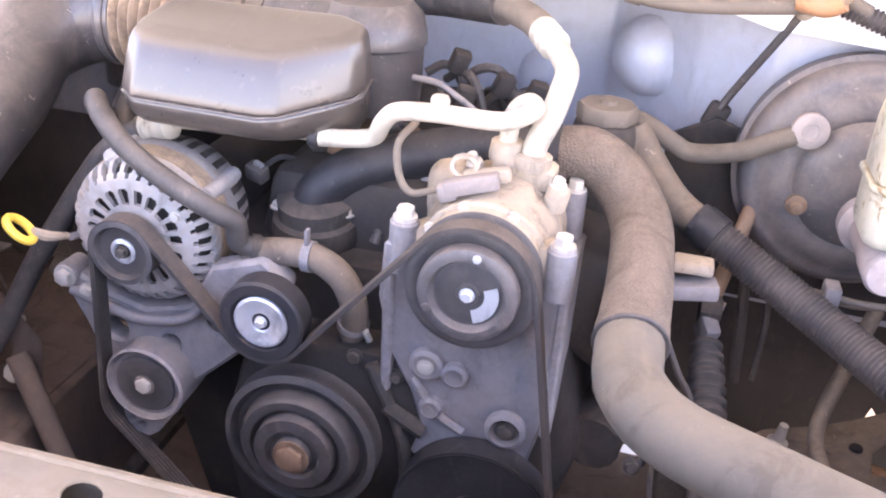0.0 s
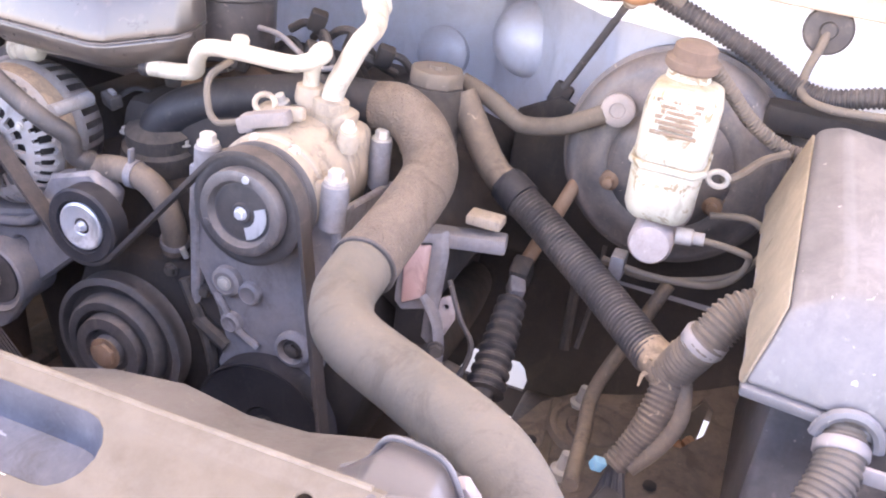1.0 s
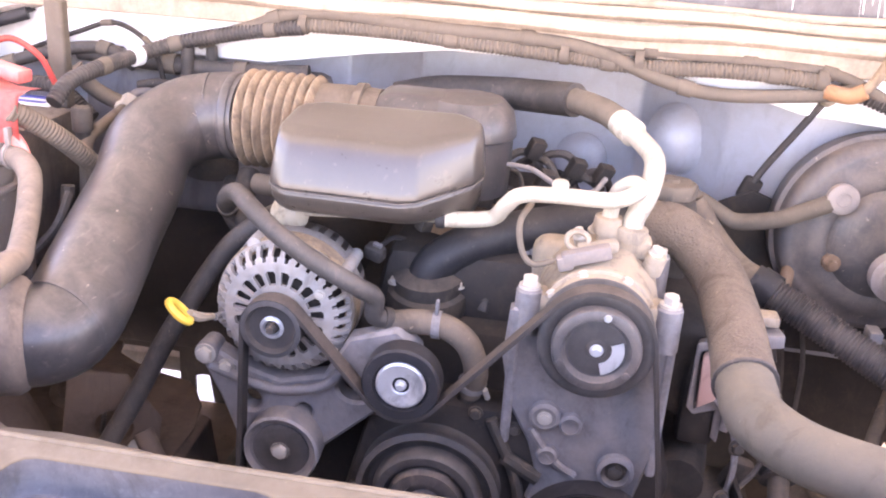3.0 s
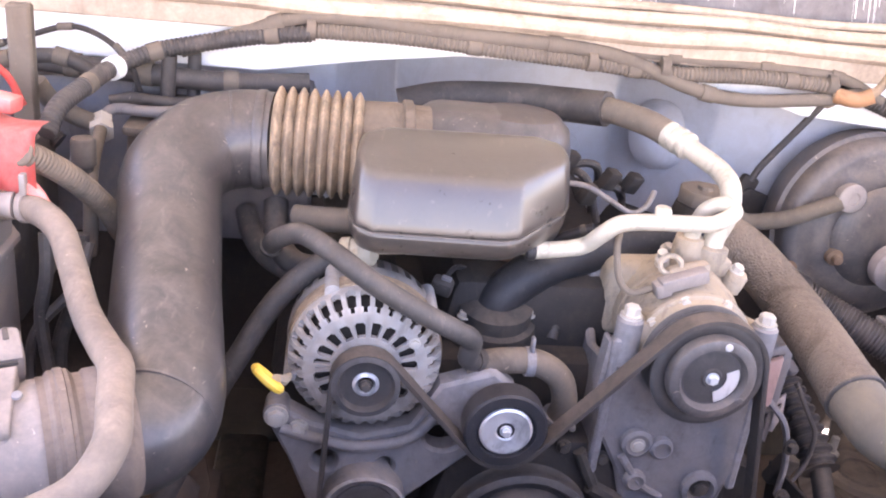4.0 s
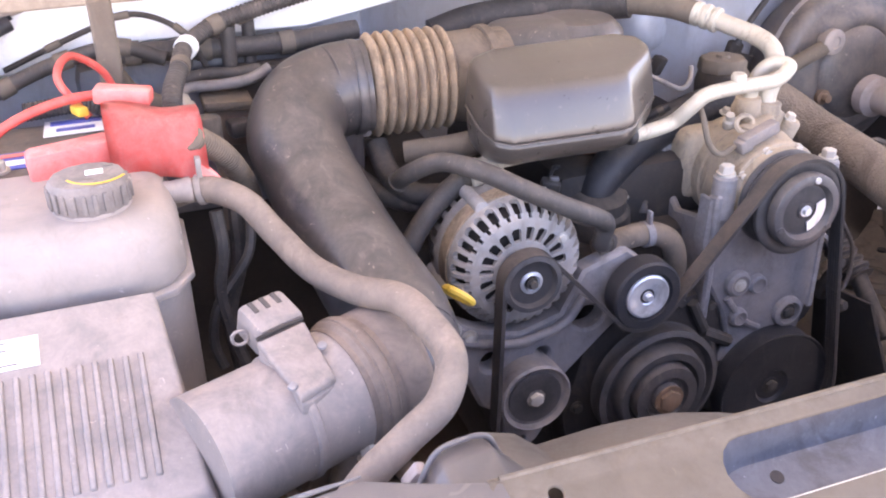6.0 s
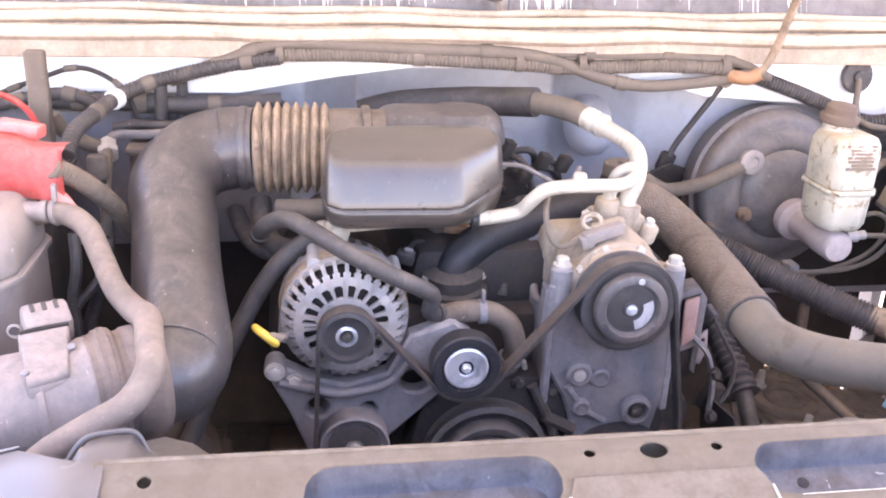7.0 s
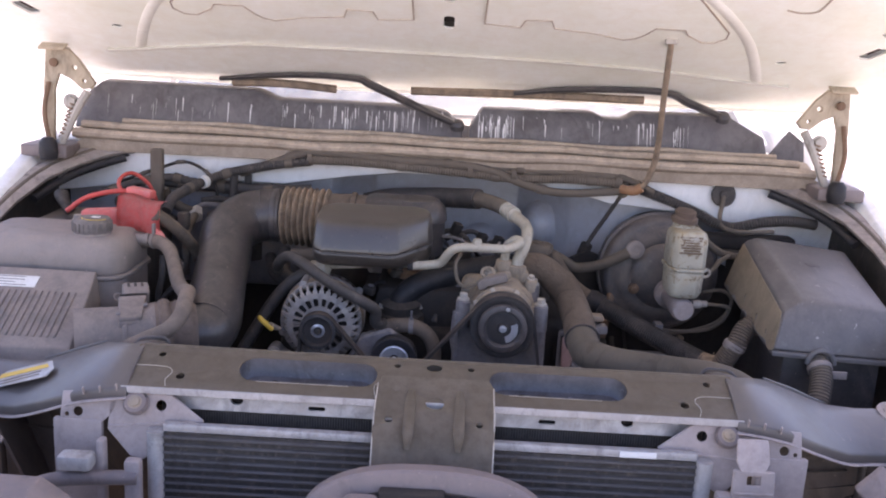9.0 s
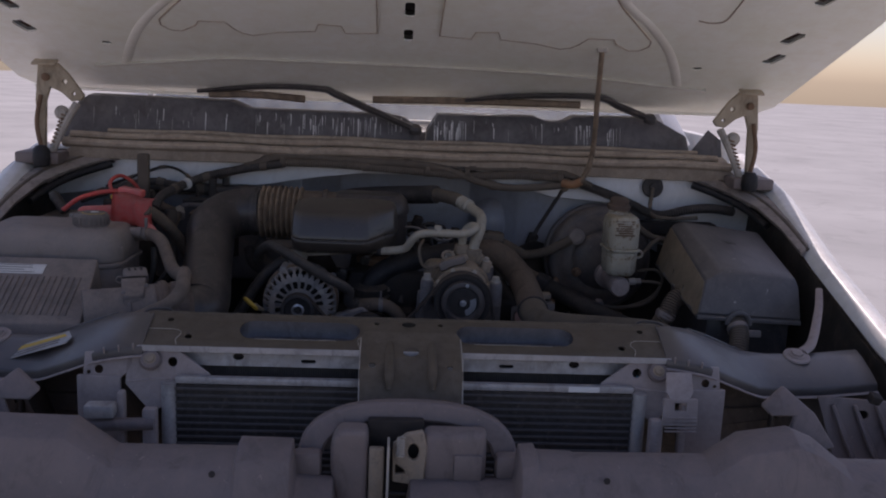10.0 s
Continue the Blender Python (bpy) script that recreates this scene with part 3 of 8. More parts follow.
part("rear_edge", tube([HOOD(u, s) for u, s in ((-1.02, -0.022), (-0.6, -0.032), (0, -0.036), (0.6, -0.032), (1.02, -0.022))], 0.006, 6, 8), "hood", hood)
# Sheets added behind the holes stand for the dark inside them.
for c in holes[6:]:
    part("hole_shade_sheet", sheet(c, [], lambda u, s: Vector(HOOD(u, s)) + HN * 0.012, HN * 0.003), "red_hole", hood, "dark red sheet added behind a hole to darken it")
for c in holes[:6]:
    part("hole_shade_sheet", sheet(c, [], lambda u, s: Vector(HOOD(u, s)) + HN * 0.014, HN * 0.003), "black", hood)
for sgn in (-1, 1):
    o = [(0.073, 0.80), (0.073, 0.441), (0.147, 0.431), (0.155, 0.470), (0.207, 0.475), (0.217, 0.435), (0.30, 0.421), (0.365, 0.396), (0.389, 0.406), (0.405, 0.428), (0.420, 0.464), (0.479, 0.464), (0.491, 0.438), (0.528, 0.404), (0.554, 0.407), (0.571, 0.432), (0.568, 0.462),
         (0.455, 0.632), (0.42, 0.70), (0.38, 0.80)]
    # Tan tubes draw the shadow gap round the pressed pads.
    part("pad_shade_line", tube([Vector(HOOD(sgn * u, s)) - HN * 0.004 for u, s in o], 0.0019, 2, 6, raw=True), "seal", hood, "tan line for the shadow gap round the pad")
    part("pressed_pad", sheet([(sgn * u, s) for u, s in o], [], lambda u, s: Vector(HOOD(u, s)) - HN * 0.004, HN * 0.0035, 0.001), "hood", hood)
    part("pressed_crease", tube([Vector(HOOD(sgn * u, s)) for u, s in ((0.722, 0.17), (0.672, 0.303), (0.617, 0.422), (0.541, 0.541), (0.452, 0.66), (0.40, 0.82))], 0.013, 6, 8, flat=0.3), "hood_tan", hood, "tan dust along a pressed crease")
    part("outer_shade_line", tube([Vector(HOOD(sgn * u, s)) - HN * 0.001 for u, s in ((0.643, 0.577), (0.672, 0.569), (0.700, 0.580), (0.703, 0.631), (0.70, 0.72))], 0.0017, 5, 6), "seal", hood)
part("pressed_crease", tube([Vector(HOOD(u, s)) for u, s in ((-0.80, 0.15), (-0.606, 0.196), (-0.456, 0.232), (-0.286, 0.236), (0, 0.236), (0.263, 0.228), (0.491, 0.205), (0.80, 0.15))], 0.020, 8, 8, flat=0.25), "hood_tan", hood, "tan dust along a pressed crease")


def hood_hinge(s):
    X = lambda u: s * u - 0.012
    Q = lambda u, v: (X(u), 0.79 + 0.03 * (u - 0.9), v)
    h = part("hinge", sheet([(0.923, 1.226), (0.938, 1.226), (0.944, 1.355), (0.935, 1.436), (0.933, 1.452), (0.884, 1.450), (0.858, 1.425), (0.840, 1.400), (0.819, 1.371), (0.830, 1.358), (0.852, 1.356), (0.878, 1.378), (0.905, 1.390), (0.917, 1.354)], [ring2(0.868, 1.405, 0.006), ring2(0.846, 1.375, 0.004)], Q, (0, 0.014, 0), 0.002), "primer", hood, "tan-primed hinge bracket")
    part("hinge_flange", block((X(0.908), 0.772, 1.452), (0.060, 0.03, 0.006), 0.002, (22, 0, 0)), "primer", h)
    part("hinge_base", block((X(0.93), 0.80, 1.212), (0.11, 0.11, 0.03), 0.006), "support_grey", h)
    part("hinge_link", tube([(X(0.835), 0.778, 1.352), (X(0.865), 0.775, 1.30), (X(0.90), 0.775, 1.228)], 0.010, 6, 8), "bolt", h)
    part("hinge_link", tube([(X(0.925), 0.78, 1.37), (X(0.936), 0.775, 1.30), (X(0.925), 0.772, 1.23)], 0.006, 6, 8), "rust", h)
    part("hinge_spring", tube([(X(0.865 + 0.030 * q / 60) + 0.007 * math.cos(q * 0.9), 0.772 + 0.007 * math.sin(q * 0.9), 1.330 - 0.085 * q / 60) for q in range(61)], 0.0022, 2, 5, raw=True), "rust", h)
    part("hinge_pin", lathe([(0.010, 0), (0.010, 0.006), (0.005, 0.008), (0, 0.008)], (X(0.912), 0.784, 1.415), (0, -1, 0), 12), "rust", h)
    part("pivot_bolt", hexbolt((X(0.873), 0.780, 1.327), (0, -1, 0), 0.014, 0.014), "bolt", h)
    part("rubber_stop", lathe([(0.018, 0), (0.022, 0.015), (0.02, 0.04), (0.012, 0.05), (0, 0.05)], (X(0.915), 0.74, 1.195), (0, 0, 1), 18), "rubber", h)
    part("cover_flap", sheet([(0.80, 1.262), (0.855, 1.340), (0.895, 1.312), (0.905, 1.24), (0.86, 1.235)], [], lambda u, v: (X(u), 0.925, v), (0, 0.006, 0), 0.001), "cowl", h)


hood_hinge(-1), hood_hinge(1)
rod = thing("hood_prop", (0.432, 0.80, 1.17), "thin steel hood prop rod with a rusty bent foot", "prop rod")
part("rod", tube([(0.415, 0.81, 1.190), (0.440, 0.80, 1.190), (0.466, 0.79, 1.203), (0.480, 0.785, 1.235), (0.486, 0.775, 1.275), (0.480, 0.735, 1.34), (0.470, 0.69, 1.41), (0.458, 0.625, 1.52), (0.455, 0.611, 1.540)], 0.0068, 6, 10), "bellows", rod)
part("foot", tube([(0.418, 0.81, 1.190), (0.446, 0.797, 1.188), (0.464, 0.79, 1.198)], 0.0115, 5, 10), "orange", rod, "orange-brown rusty foot")
part("tip_clip", block((0.455, 0.608, 1.539), (0.026, 0.010, 0.012), 0.003), "bolt", rod)

# ---- fenders and inner aprons ----


def fender(s):
    f = thing("fender", (s * 0.96, 0.4, 0.5), "white painted front fender with a dusty inner flange", "fender", "front fenders")
    loops = []
    for y, z in ((1.05, 1.27), (0.74, 1.20), (0.45, 1.085), (0.13, 0.985), (-0.12, 0.93), (-0.30, 0.88)):
        loops.append([(s * 0.955, y, z - 0.03), (s * 0.972, y, z - 0.004), (s * 0.995, y, z), (s * 1.025, y, z - 0.02), (s * 1.05, y, z - 0.10), (s * 1.05, y, z - 0.50), (s * 1.03, y, z - 0.50), (s * 1.028, y, z - 0.11), (s * 0.995, y, z - 0.015), (s * 0.962, y, z - 0.035)])
    part("outer_panel", loft(loops, 0.004, 2, 25), "white", f)
    part("inner_apron", loft([[(s * 0.958, y, z - 0.03), (s * 0.968, y, z - 0.03), (s * 0.968, y, 0.55), (s * 0.86, y, 0.50), (s * 0.845, y, 0.52), (s * 0.945, y, 0.60)] for y, z in ((1.0, 1.24), (0.74, 1.19), (0.45, 1.075), (0.13, 0.97), (-0.10, 0.93))], 0.0), "iron", f)
    return f


fender(-1), fender(1)

# ---- radiator support ----
SUP = lambda u, v: (u, v, 1.020 + 0.40 * v)
sup = thing("radiator_support", (0, -0.02, 0.90), "dusty brown painted steel radiator support panel with pressed slots", "radiator support")
sh = [stadium(-0.302, -0.088, -0.052, -0.002), stadium(0.086, 0.300, -0.052, -0.002), ring2(0.0, -0.004, 0.0125, 16, 0.008), ring2(0.058, -0.004, 0.005, 12, 0.004), ring2(-0.058, -0.004, 0.005, 12, 0.004),
      ring2(-0.428, -0.007, 0.0055), ring2(-0.388, -0.050, 0.0065), ring2(0.428, -0.007, 0.0055), ring2(0.385, -0.052, 0.0065)]
out = [(-0.47, -0.079), (-0.20, -0.077), (0.20, -0.077), (0.47, -0.079), (0.47, 0.012), (0.15, 0.010), (0, 0.009), (-0.15, 0.010), (-0.47, 0.012)]
part("top_plate", sheet(out, sh, SUP, (0, 0, -0.003), 0.0008), "support", sup)
for x0, x1 in ((-0.304, -0.086), (0.084, 0.302)):
    c = stadium(x0, x1, -0.0535, -0.0005)
    cen = ((x0 + x1) / 2, -0.027)
    bm = bmesh.new()
    rings = []
    for dz, k in ((-0.0015, 1.0), (-0.012, 0.985), (-0.026, 0.93), (-0.030, 0.86)):
        rings.append([bm.verts.new(Vector(SUP(cen[0] + (u - cen[0]) * (1 - (1 - k) * 0.4), cen[1] + (v - cen[1]) * k)) + Vector((0, 0, dz))) for u, v in c])
    for a, b in zip(rings, rings[1:]):
        for k in range(len(c)):
            bm.faces.new((a[k], a[(k + 1) % len(c)], b[(k + 1) % len(c)], b[k]))
    bm.faces.new(rings[-1])
    slot = part("pressed_slot", bm, "support_in", sup, "pressed slot in blue-black for the sky's reflection")
    hb = lathe([(0.0055, 0), (0.0055, 0.0006), (0, 0.0007)], (x0 + 0.055, -0.018, 0.9829), (0, -0.4, 1), 14)
    part("slot_hole", hb, "black", slot)
    part("slot_edge", tube([Vector(SUP(x0 + (x1 - x0) * q, -0.0535)) + Vector((0, 0, 0.0003)) for q in (0.15, 0.35, 0.6, 0.8)], 0.0005, 4, 6), "bolt", sup, "scuffed bare edge")
part("front_flange", sheet([(-0.47, 0.990), (0.47, 0.990), (0.47, 0.979), (-0.47, 0.979)], [], lambda u, v: (u, -0.079, v), (0, 0.003, 0), 0.0008), "silver", sup)
part("back_flange", sheet([(-0.47, 1.0235), (0.47, 1.0235), (0.47, 0.985), (-0.47, 0.985)], [], lambda u, v: (u, 0.0125, v), (0, 0.003, 0)), "support", sup)
part("back_lip", tube([(-0.462, 0.0125, 1.0245), (0, 0.0105, 1.0238), (0.462, 0.0125, 1.0245)], 0.0022, 4, 8), "support", sup)
# stamped lines
for s in (-1, 1):
    part("stamped_line", tube([Vector(SUP(s * u, v)) + Vector((0, 0, 0.001)) for u, v in ((0.468, -0.034), (0.425, -0.034), (0.408, -0.037), (0.402, -0.046), (0.408, -0.060), (0.404, -0.074))], 0.0007, 4, 6), "bolt", sup)
    part("stamped_line", tube([Vector(SUP(s * u, v)) + Vector((0, 0, 0.001)) for u, v in ((0.085, -0.08), (0.09, -0.05), (0.075, -0.042), (0.03, -0.045), (0.02, -0.052), (0, -0.052))], 0.0006, 4, 6), "bolt", sup)
for s in (-1, 1):
    back = [(0.46, 0.010, 1.022), (0.50, 0.030, 1.017), (0.545, 0.070, 1.001), (0.60, 0.090, 0.977), (0.665, 0.100, 0.951), (0.72, 0.108, 0.944), (0.80, 0.125, 0.940), (0.93, 0.150, 0.945)]
    front = [(0.46, -0.080, 0.986), (0.50, -0.081, 0.981), (0.545, -0.076, 0.970), (0.60, -0.055, 0.945), (0.665, -0.012, 0.913), (0.72, 0.012, 0.904), (0.80, 0.024, 0.902), (0.93, 0.050, 0.905)]
    loops = []
    for (x, y, z), (x2, y2, z2) in zip(back, front):
        a, b = Vector((s * x, y, z + 0.003)), Vector((s * x2, y2, z2 + 0.003))
        loops.append([a - Vector((0, -0.004, 0.024)), a, a.lerp(b, 0.3) + Vector((0, 0, 0.005)), a.lerp(b, 0.7) + Vector((0, 0, 0.004)), b, b - Vector((0, 0.002, 0.016)), a.lerp(b, 0.6) - Vector((0, 0, 0.024))])
    wing = part("wing", loft(loops, 0.003, 2, 25), "wing", sup, "glossy brown painted wing")
    part("wing_bolt", hexbolt((s * 0.785, 0.105, 0.9455), (0, -0.3, 1), 0.012, 0.008), "pale_bracket", wing)
    part("bolt_washer", lathe([(0.027, 0), (0.026, 0.003), (0.012, 0.004), (0, 0.004)], (s * 0.785, 0.105, 0.942), (0, -0.3, 1), 20), "pale_bracket", wing, "pale dusty washer")
    for bx in (0.475, 0.50, 0.525):
        part("folded_ear", block((s * bx, -0.082, 0.988 - 0.16 * (bx - 0.475)), (0.0025, 0.005, 0.012), 0.0008, (20, 0, 0)), "pale_bracket", sup)
    part("wing_flange", tube([Vector((s * x, y - 0.002, z - 0.014)) for x, y, z in front], 0.0045, 5, 8, flat=0.5), "pale_bracket", wing, "pale scuffed front flange")
    part("wing_lip", tube([Vector((s * x, y + 0.003, z + 0.003)) for x, y, z in back[2:5]], [0.001, 0.003, 0.001], 6, 8), "wing", wing)
stk = thing("caution_label", (-0.64, -0.05, 0.98), "faded caution sticker with a yellow stripe on the support wing", "label")
LB = lambda u, v: Vector((u - 0.03, 0.030 + v + 0.33 * (-u - 0.57), 0.978 + 0.30 * v - 0.36 * (-u - 0.57)))
part("sheet", sheet([(-0.72, 0.004), (-0.60, 0.012), (-0.585, -0.012), (-0.59, -0.03), (-0.71, -0.036)], [], LB, (0, -0.0004, 0.0012)), "silver", stk)
part("stripe", sheet([(-0.715, -0.002), (-0.605, 0.004), (-0.597, -0.006), (-0.712, -0.014)], [], lambda u, v: LB(u, v) + Vector((0, -0.0005, 0.0014)), (0, -0.0002, 0.0006)), "yellow", stk)
for k in range(2):
    part("line", sheet([(-0.725, -0.024 - 0.008 * k), (-0.61, -0.012 - 0.008 * k), (-0.608, -0.014 - 0.008 * k), (-0.724, -0.0265 - 0.008 * k)], [], lambda u, v: LB(u, v) + Vector((0, -0.0005, 0.0014)), (0, -0.0002, 0.0006)), "ink", stk)


def headlamp_panel(s, mat, label):
    """A dusty pressed panel in the dark space under each support wing."""
    h = thing("headlamp_panel", (s * 0.68, 0.06, 0.75), label, "panel", "headlamp panels")
    part("sheet", sheet([(0.565, 0.925), (0.66, 0.895), (0.80, 0.890), (0.87, 0.88), (0.87, 0.70), (0.565, 0.70)], [stadium(0.735, 0.752, 0.79, 0.865, 5), ring2(0.615, 0.80, 0.010), ring2(0.66, 0.89, 0.004)], lambda u, v: (s * u, 0.035 + 0.05 * math.sin((u - 0.56) * 9), v), (0, 0.006, 0), 0.001), mat, h)
    part("swage", tube([(s * u, 0.032 + 0.05 * math.sin((u - 0.56) * 9), z) for u, z in ((0.57, 0.868), (0.61, 0.852), (0.65, 0.843), (0.71, 0.842))], 0.005, 6, 8, flat=0.6), mat, h)
    part("post", tube([(s * 0.725, 0.055, 0.885), (s * 0.722, 0.05, 0.80), (s * 0.72, 0.05, 0.72)], 0.009, 4, 10, flat=0.6), mat, h)


fm = thing("fender_mount", (0.84, -0.05, 0.70), "grey ribbed sheet-metal mount behind the front bar", "mount")
part("panel", sheet([(0.765, 0.912), (0.90, 0.905), (0.93, 0.85), (0.93, 0.70), (0.82, 0.70), (0.795, 0.80)], [stadium(0.838, 0.862, 0.872, 0.888, 5)], lambda u, v: (u, -0.045 - 0.25 * (0.90 - v), v), (0, 0.006, 0), 0.001), "support_grey", fm)
for x in (0.790, 0.832, 0.874):
    part("rib", tube([(x, -0.052, 0.900), (x + 0.020, -0.066, 0.850), (x + 0.046, -0.078, 0.790), (x + 0.05, -0.09, 0.74)], [0.006, 0.010, 0.010, 0.008], 5, 8, flat=0.6), "support_grey", fm)
part("clip", block((0.862, -0.062, 0.918), (0.022, 0.02, 0.018), 0.004, (20, 15, 0)), "black", fm, "black plastic clip")


headlamp_panel(1, "hose_brown", "dusty brown pressed panel under the support wing")
headlamp_panel(-1, "liner", "darker brown pressed panel under the support wing")


def radiator_mount(s):
    m = thing("radiator_mount", (s * 0.43, 0.045, 0.95), "pressed grey metal radiator mount behind the support", "mount", "radiator mounts")
    top = ((0.380, 0.972, 0.030), (0.415, 0.986, 0.045), (0.437, 1.002, 0.055), (0.448, 1.014, 0.060), (0.470, 1.015, 0.060), (0.489, 1.012, 0.055), (0.503, 0.996, 0.045), (0.520, 0.975, 0.034))
    part("hood", loft([[(s * x, 0.018, z - 0.016), (s * x, 0.020, z - 0.004), (s * x, 0.020 + w * 0.55, z + 0.001), (s * x, 0.020 + w, z - 0.007), (s * x, 0.026 + w, z - 0.055), (s * x, 0.020 + w, z - 0.055), (s * x, 0.018 + w * 0.7, z - 0.012)] for x, z, w in top], 0.0025, 2, 18), "wing", m)
    part("fold", tube([(s * 0.420, 0.064, 0.984), (s * 0.436, 0.068, 0.994), (s * 0.447, 0.072, 1.013), (s * 0.468, 0.072, 1.015), (s * 0.489, 0.068, 1.012), (s * 0.505, 0.060, 0.994)], 0.0024, 6, 8), "wing", m, "glossy worn fold")
    part("clip", block((s * 0.503, 0.080, 0.985), (0.010, 0.012, 0.026), 0.003, (20, s * -25, 0)), "pale_bracket", m)


radiator_mount(-1), radiator_mount(1)
# centre latch plate
lp = thing("latch_plate", (0, -0.12, 0.93), "dusty brown ribbed hood latch plate bolted to the support", "latch plate")
LP = lambda u, v: (u + 0.004, -0.035 - v + 0.45 * max(0.0, v - 0.098), 1.008 - 0.38 * v - 0.55 * max(0.0, v - 0.098))
part("plate", sheet([(-0.082, -0.008), (0.082, -0.008), (0.090, 0.01), (0.089, 0.098), (0.088, 0.195), (0.076, 0.205), (-0.076, 0.205), (-0.088, 0.195), (-0.089, 0.098), (-0.090, 0.01)],
                    [ring2(0, 0.045, 0.014, 16, 0.011), ring2(-0.067, 0.080, 0.006), ring2(0.067, 0.083, 0.005), ring2(0.0, 0.185, 0.005)], LP, (0, 0, -0.004), 0.001), "support", lp)
for u in (-0.037, 0.037):
    part("rib", tube([LP(u, 0.02), LP(u, 0.05), LP(u, 0.10), LP(u, 0.125)], [0.004, 0.0085, 0.0085, 0.004], 6, 10, flat=0.8), "support", lp)
part("dimple", lathe([(0.006, -0.001), (0.0055, 0.001), (0, 0.0015)], LP(-0.06, 0.02), (0, -0.4, 1), 14), "support", lp)
part("side_lip", tube([LP(0.089, 0.01), LP(0.0885, 0.09), LP(0.087, 0.19)], 0.0012, 4, 6), "bolt", lp)
part("side_lip", tube([LP(-0.089, 0.01), LP(-0.0885, 0.09), LP(-0.087, 0.19)], 0.0012, 4, 6), "bolt", lp)

# radiator behind, condenser in front
rad = thing("radiator", (0, -0.02, 0.45), "finned radiator core under a silver top strip with holes", "radiator")
part("top_strip", sheet([(-0.40, 0.975), (0.40, 0.975), (0.40, 0.949), (-0.40, 0.949)], [stadium(-0.190, -0.164, 0.957, 0.9625, 5), stadium(0.164, 0.190, 0.957, 0.9625, 5), ring2(-0.30, 0.9655, 0.0095, 14, 0.006), ring2(0.30, 0.9655, 0.0095, 14, 0.006)],
                        lambda u, v: (u, -0.052 - 0.25 * (0.975 - v), v), (0, 0.004, 0), 0.0006), "silver", rad)
# Black block added so that the strip's holes read dark.
part("strip_shade_block", block((0, -0.041, 0.962), (0.79, 0.006, 0.03), 0.001), "black", rad)
core = bmesh.new()
for k in range(200):
    x = -0.40 + 0.80 * k / 199
    z = 0.948
    vs = [core.verts.new(p) for p in ((x, -0.0455, z), (x + 0.0016, -0.0455, z), (x + 0.0016, -0.0455, 0.925), (x, -0.0455, 0.925))]
    core.faces.new(vs)
fins = part("core_fin", core, "condtube", rad)
fins["kind"] = "stuff"
part("core", block((0, -0.025, 0.68), (0.84, 0.035, 0.55), 0.002), "fin", rad)
part("top_tank", block((0, 0.02, 0.92), (0.80, 0.035, 0.04), 0.01), "greyplastic", rad)
cond = thing("condenser", (0, -0.10, 0.50), "dusty air-conditioning condenser with flat tubes and fins", "condenser")
tb = part("top_bar", block((0, -0.095, 0.936), (0.80, 0.014, 0.013), 0.003), "silver", cond)
part("fin_pack", block((0, -0.094, 0.70), (0.80, 0.010, 0.455), 0.001), "fin", cond)
slat = mesh_of("flat_tube", block((0, 0, 0), (0.80, 0.013, 0.0036), 0.001, seg=1), "condtube", (0, 0, 0))
for k in range(30):
    ob = new("flat_tube", slat)
    ob.parent = cond
    ob.location = Vector((0, -0.097, 0.921 - 0.0125 * k)) - ORIGIN[cond.name]
for s in (-1, 1):
    part("end_tube", tube([(s * 0.412, -0.097, 0.93), (s * 0.412, -0.097, 0.55)], 0.013, 2, 14), "silver", cond)
part("sticker", block((0.31, -0.1045, 0.937), (0.055, 0.0012, 0.010), 0.0004), "paper", tb, "small white sticker")


def corner_bracket(s):
    b = thing("corner_bracket", (s * 0.47, -0.09, 0.85), "dusty grey steel corner bracket bolted to the radiator", "bracket", "radiator corner brackets")
    P = lambda u, v: (s * u, -0.072 - 0.25 * (0.98 - v), v)
    part("gusset", sheet([(0.343, 0.940), (0.405, 0.984), (0.487, 0.978), (0.489, 0.922), (0.452, 0.884), (0.432, 0.880)], [ring2(0.41, 0.960, 0.008)], P, (0, 0.004, 0), 0.0012), "pale_bracket", b)
    part("tab", sheet([(0.478, 0.978), (0.560, 0.974), (0.562, 0.935), (0.50, 0.928), (0.478, 0.95)], [ring2(0.535, 0.945, 0.007), ring2(0.552, 0.94, 0.003)], P, (0, 0.003, 0), 0.0012), "pale_bracket", b)
    part("fold", tube([P(0.345, 0.94), P(0.487, 0.926)], 0.0022, 2, 6), "pale_bracket", b)
    iso = part("isolator", lathe([(0.018, 0), (0.019, 0.005), (0.016, 0.010), (0.010, 0.011), (0, 0.011)], (s * 0.446, -0.079, 0.962), (0, -0.6, 0.5), 20), "support_grey", b)
    part("bolt", hexbolt((s * 0.446, -0.0865, 0.9683), (0, -0.6, 0.5), 0.008, 0.005), "alu_dusty", iso)
    part("leg", block((s * 0.437, -0.125, 0.76), (0.024, 0.02, 0.27), 0.005), "pale_bracket", b)
    part("leg", block((s * 0.487, -0.115, 0.77), (0.012, 0.02, 0.30), 0.004), "pale_bracket", b)
    part("side_sheet", block((s * 0.535, -0.08, 0.79), (0.075, 0.012, 0.29), 0.004), "pale_bracket", b)
    return b


corner_bracket(-1), corner_bracket(1)
br = thing("receiver_bracket", (0.46, -0.13, 0.88), "small grey bracket with a square hole on the condenser corner", "bracket")
part("strap", sheet([(0.452, 0.975), (0.497, 0.975), (0.499, 0.945), (0.492, 0.932), (0.456, 0.932), (0.450, 0.945)], [], lambda u, v: (u, -0.112 - 0.45 * (0.975 - v), v), (0, 0.004, 0), 0.001), "pale_bracket", br)
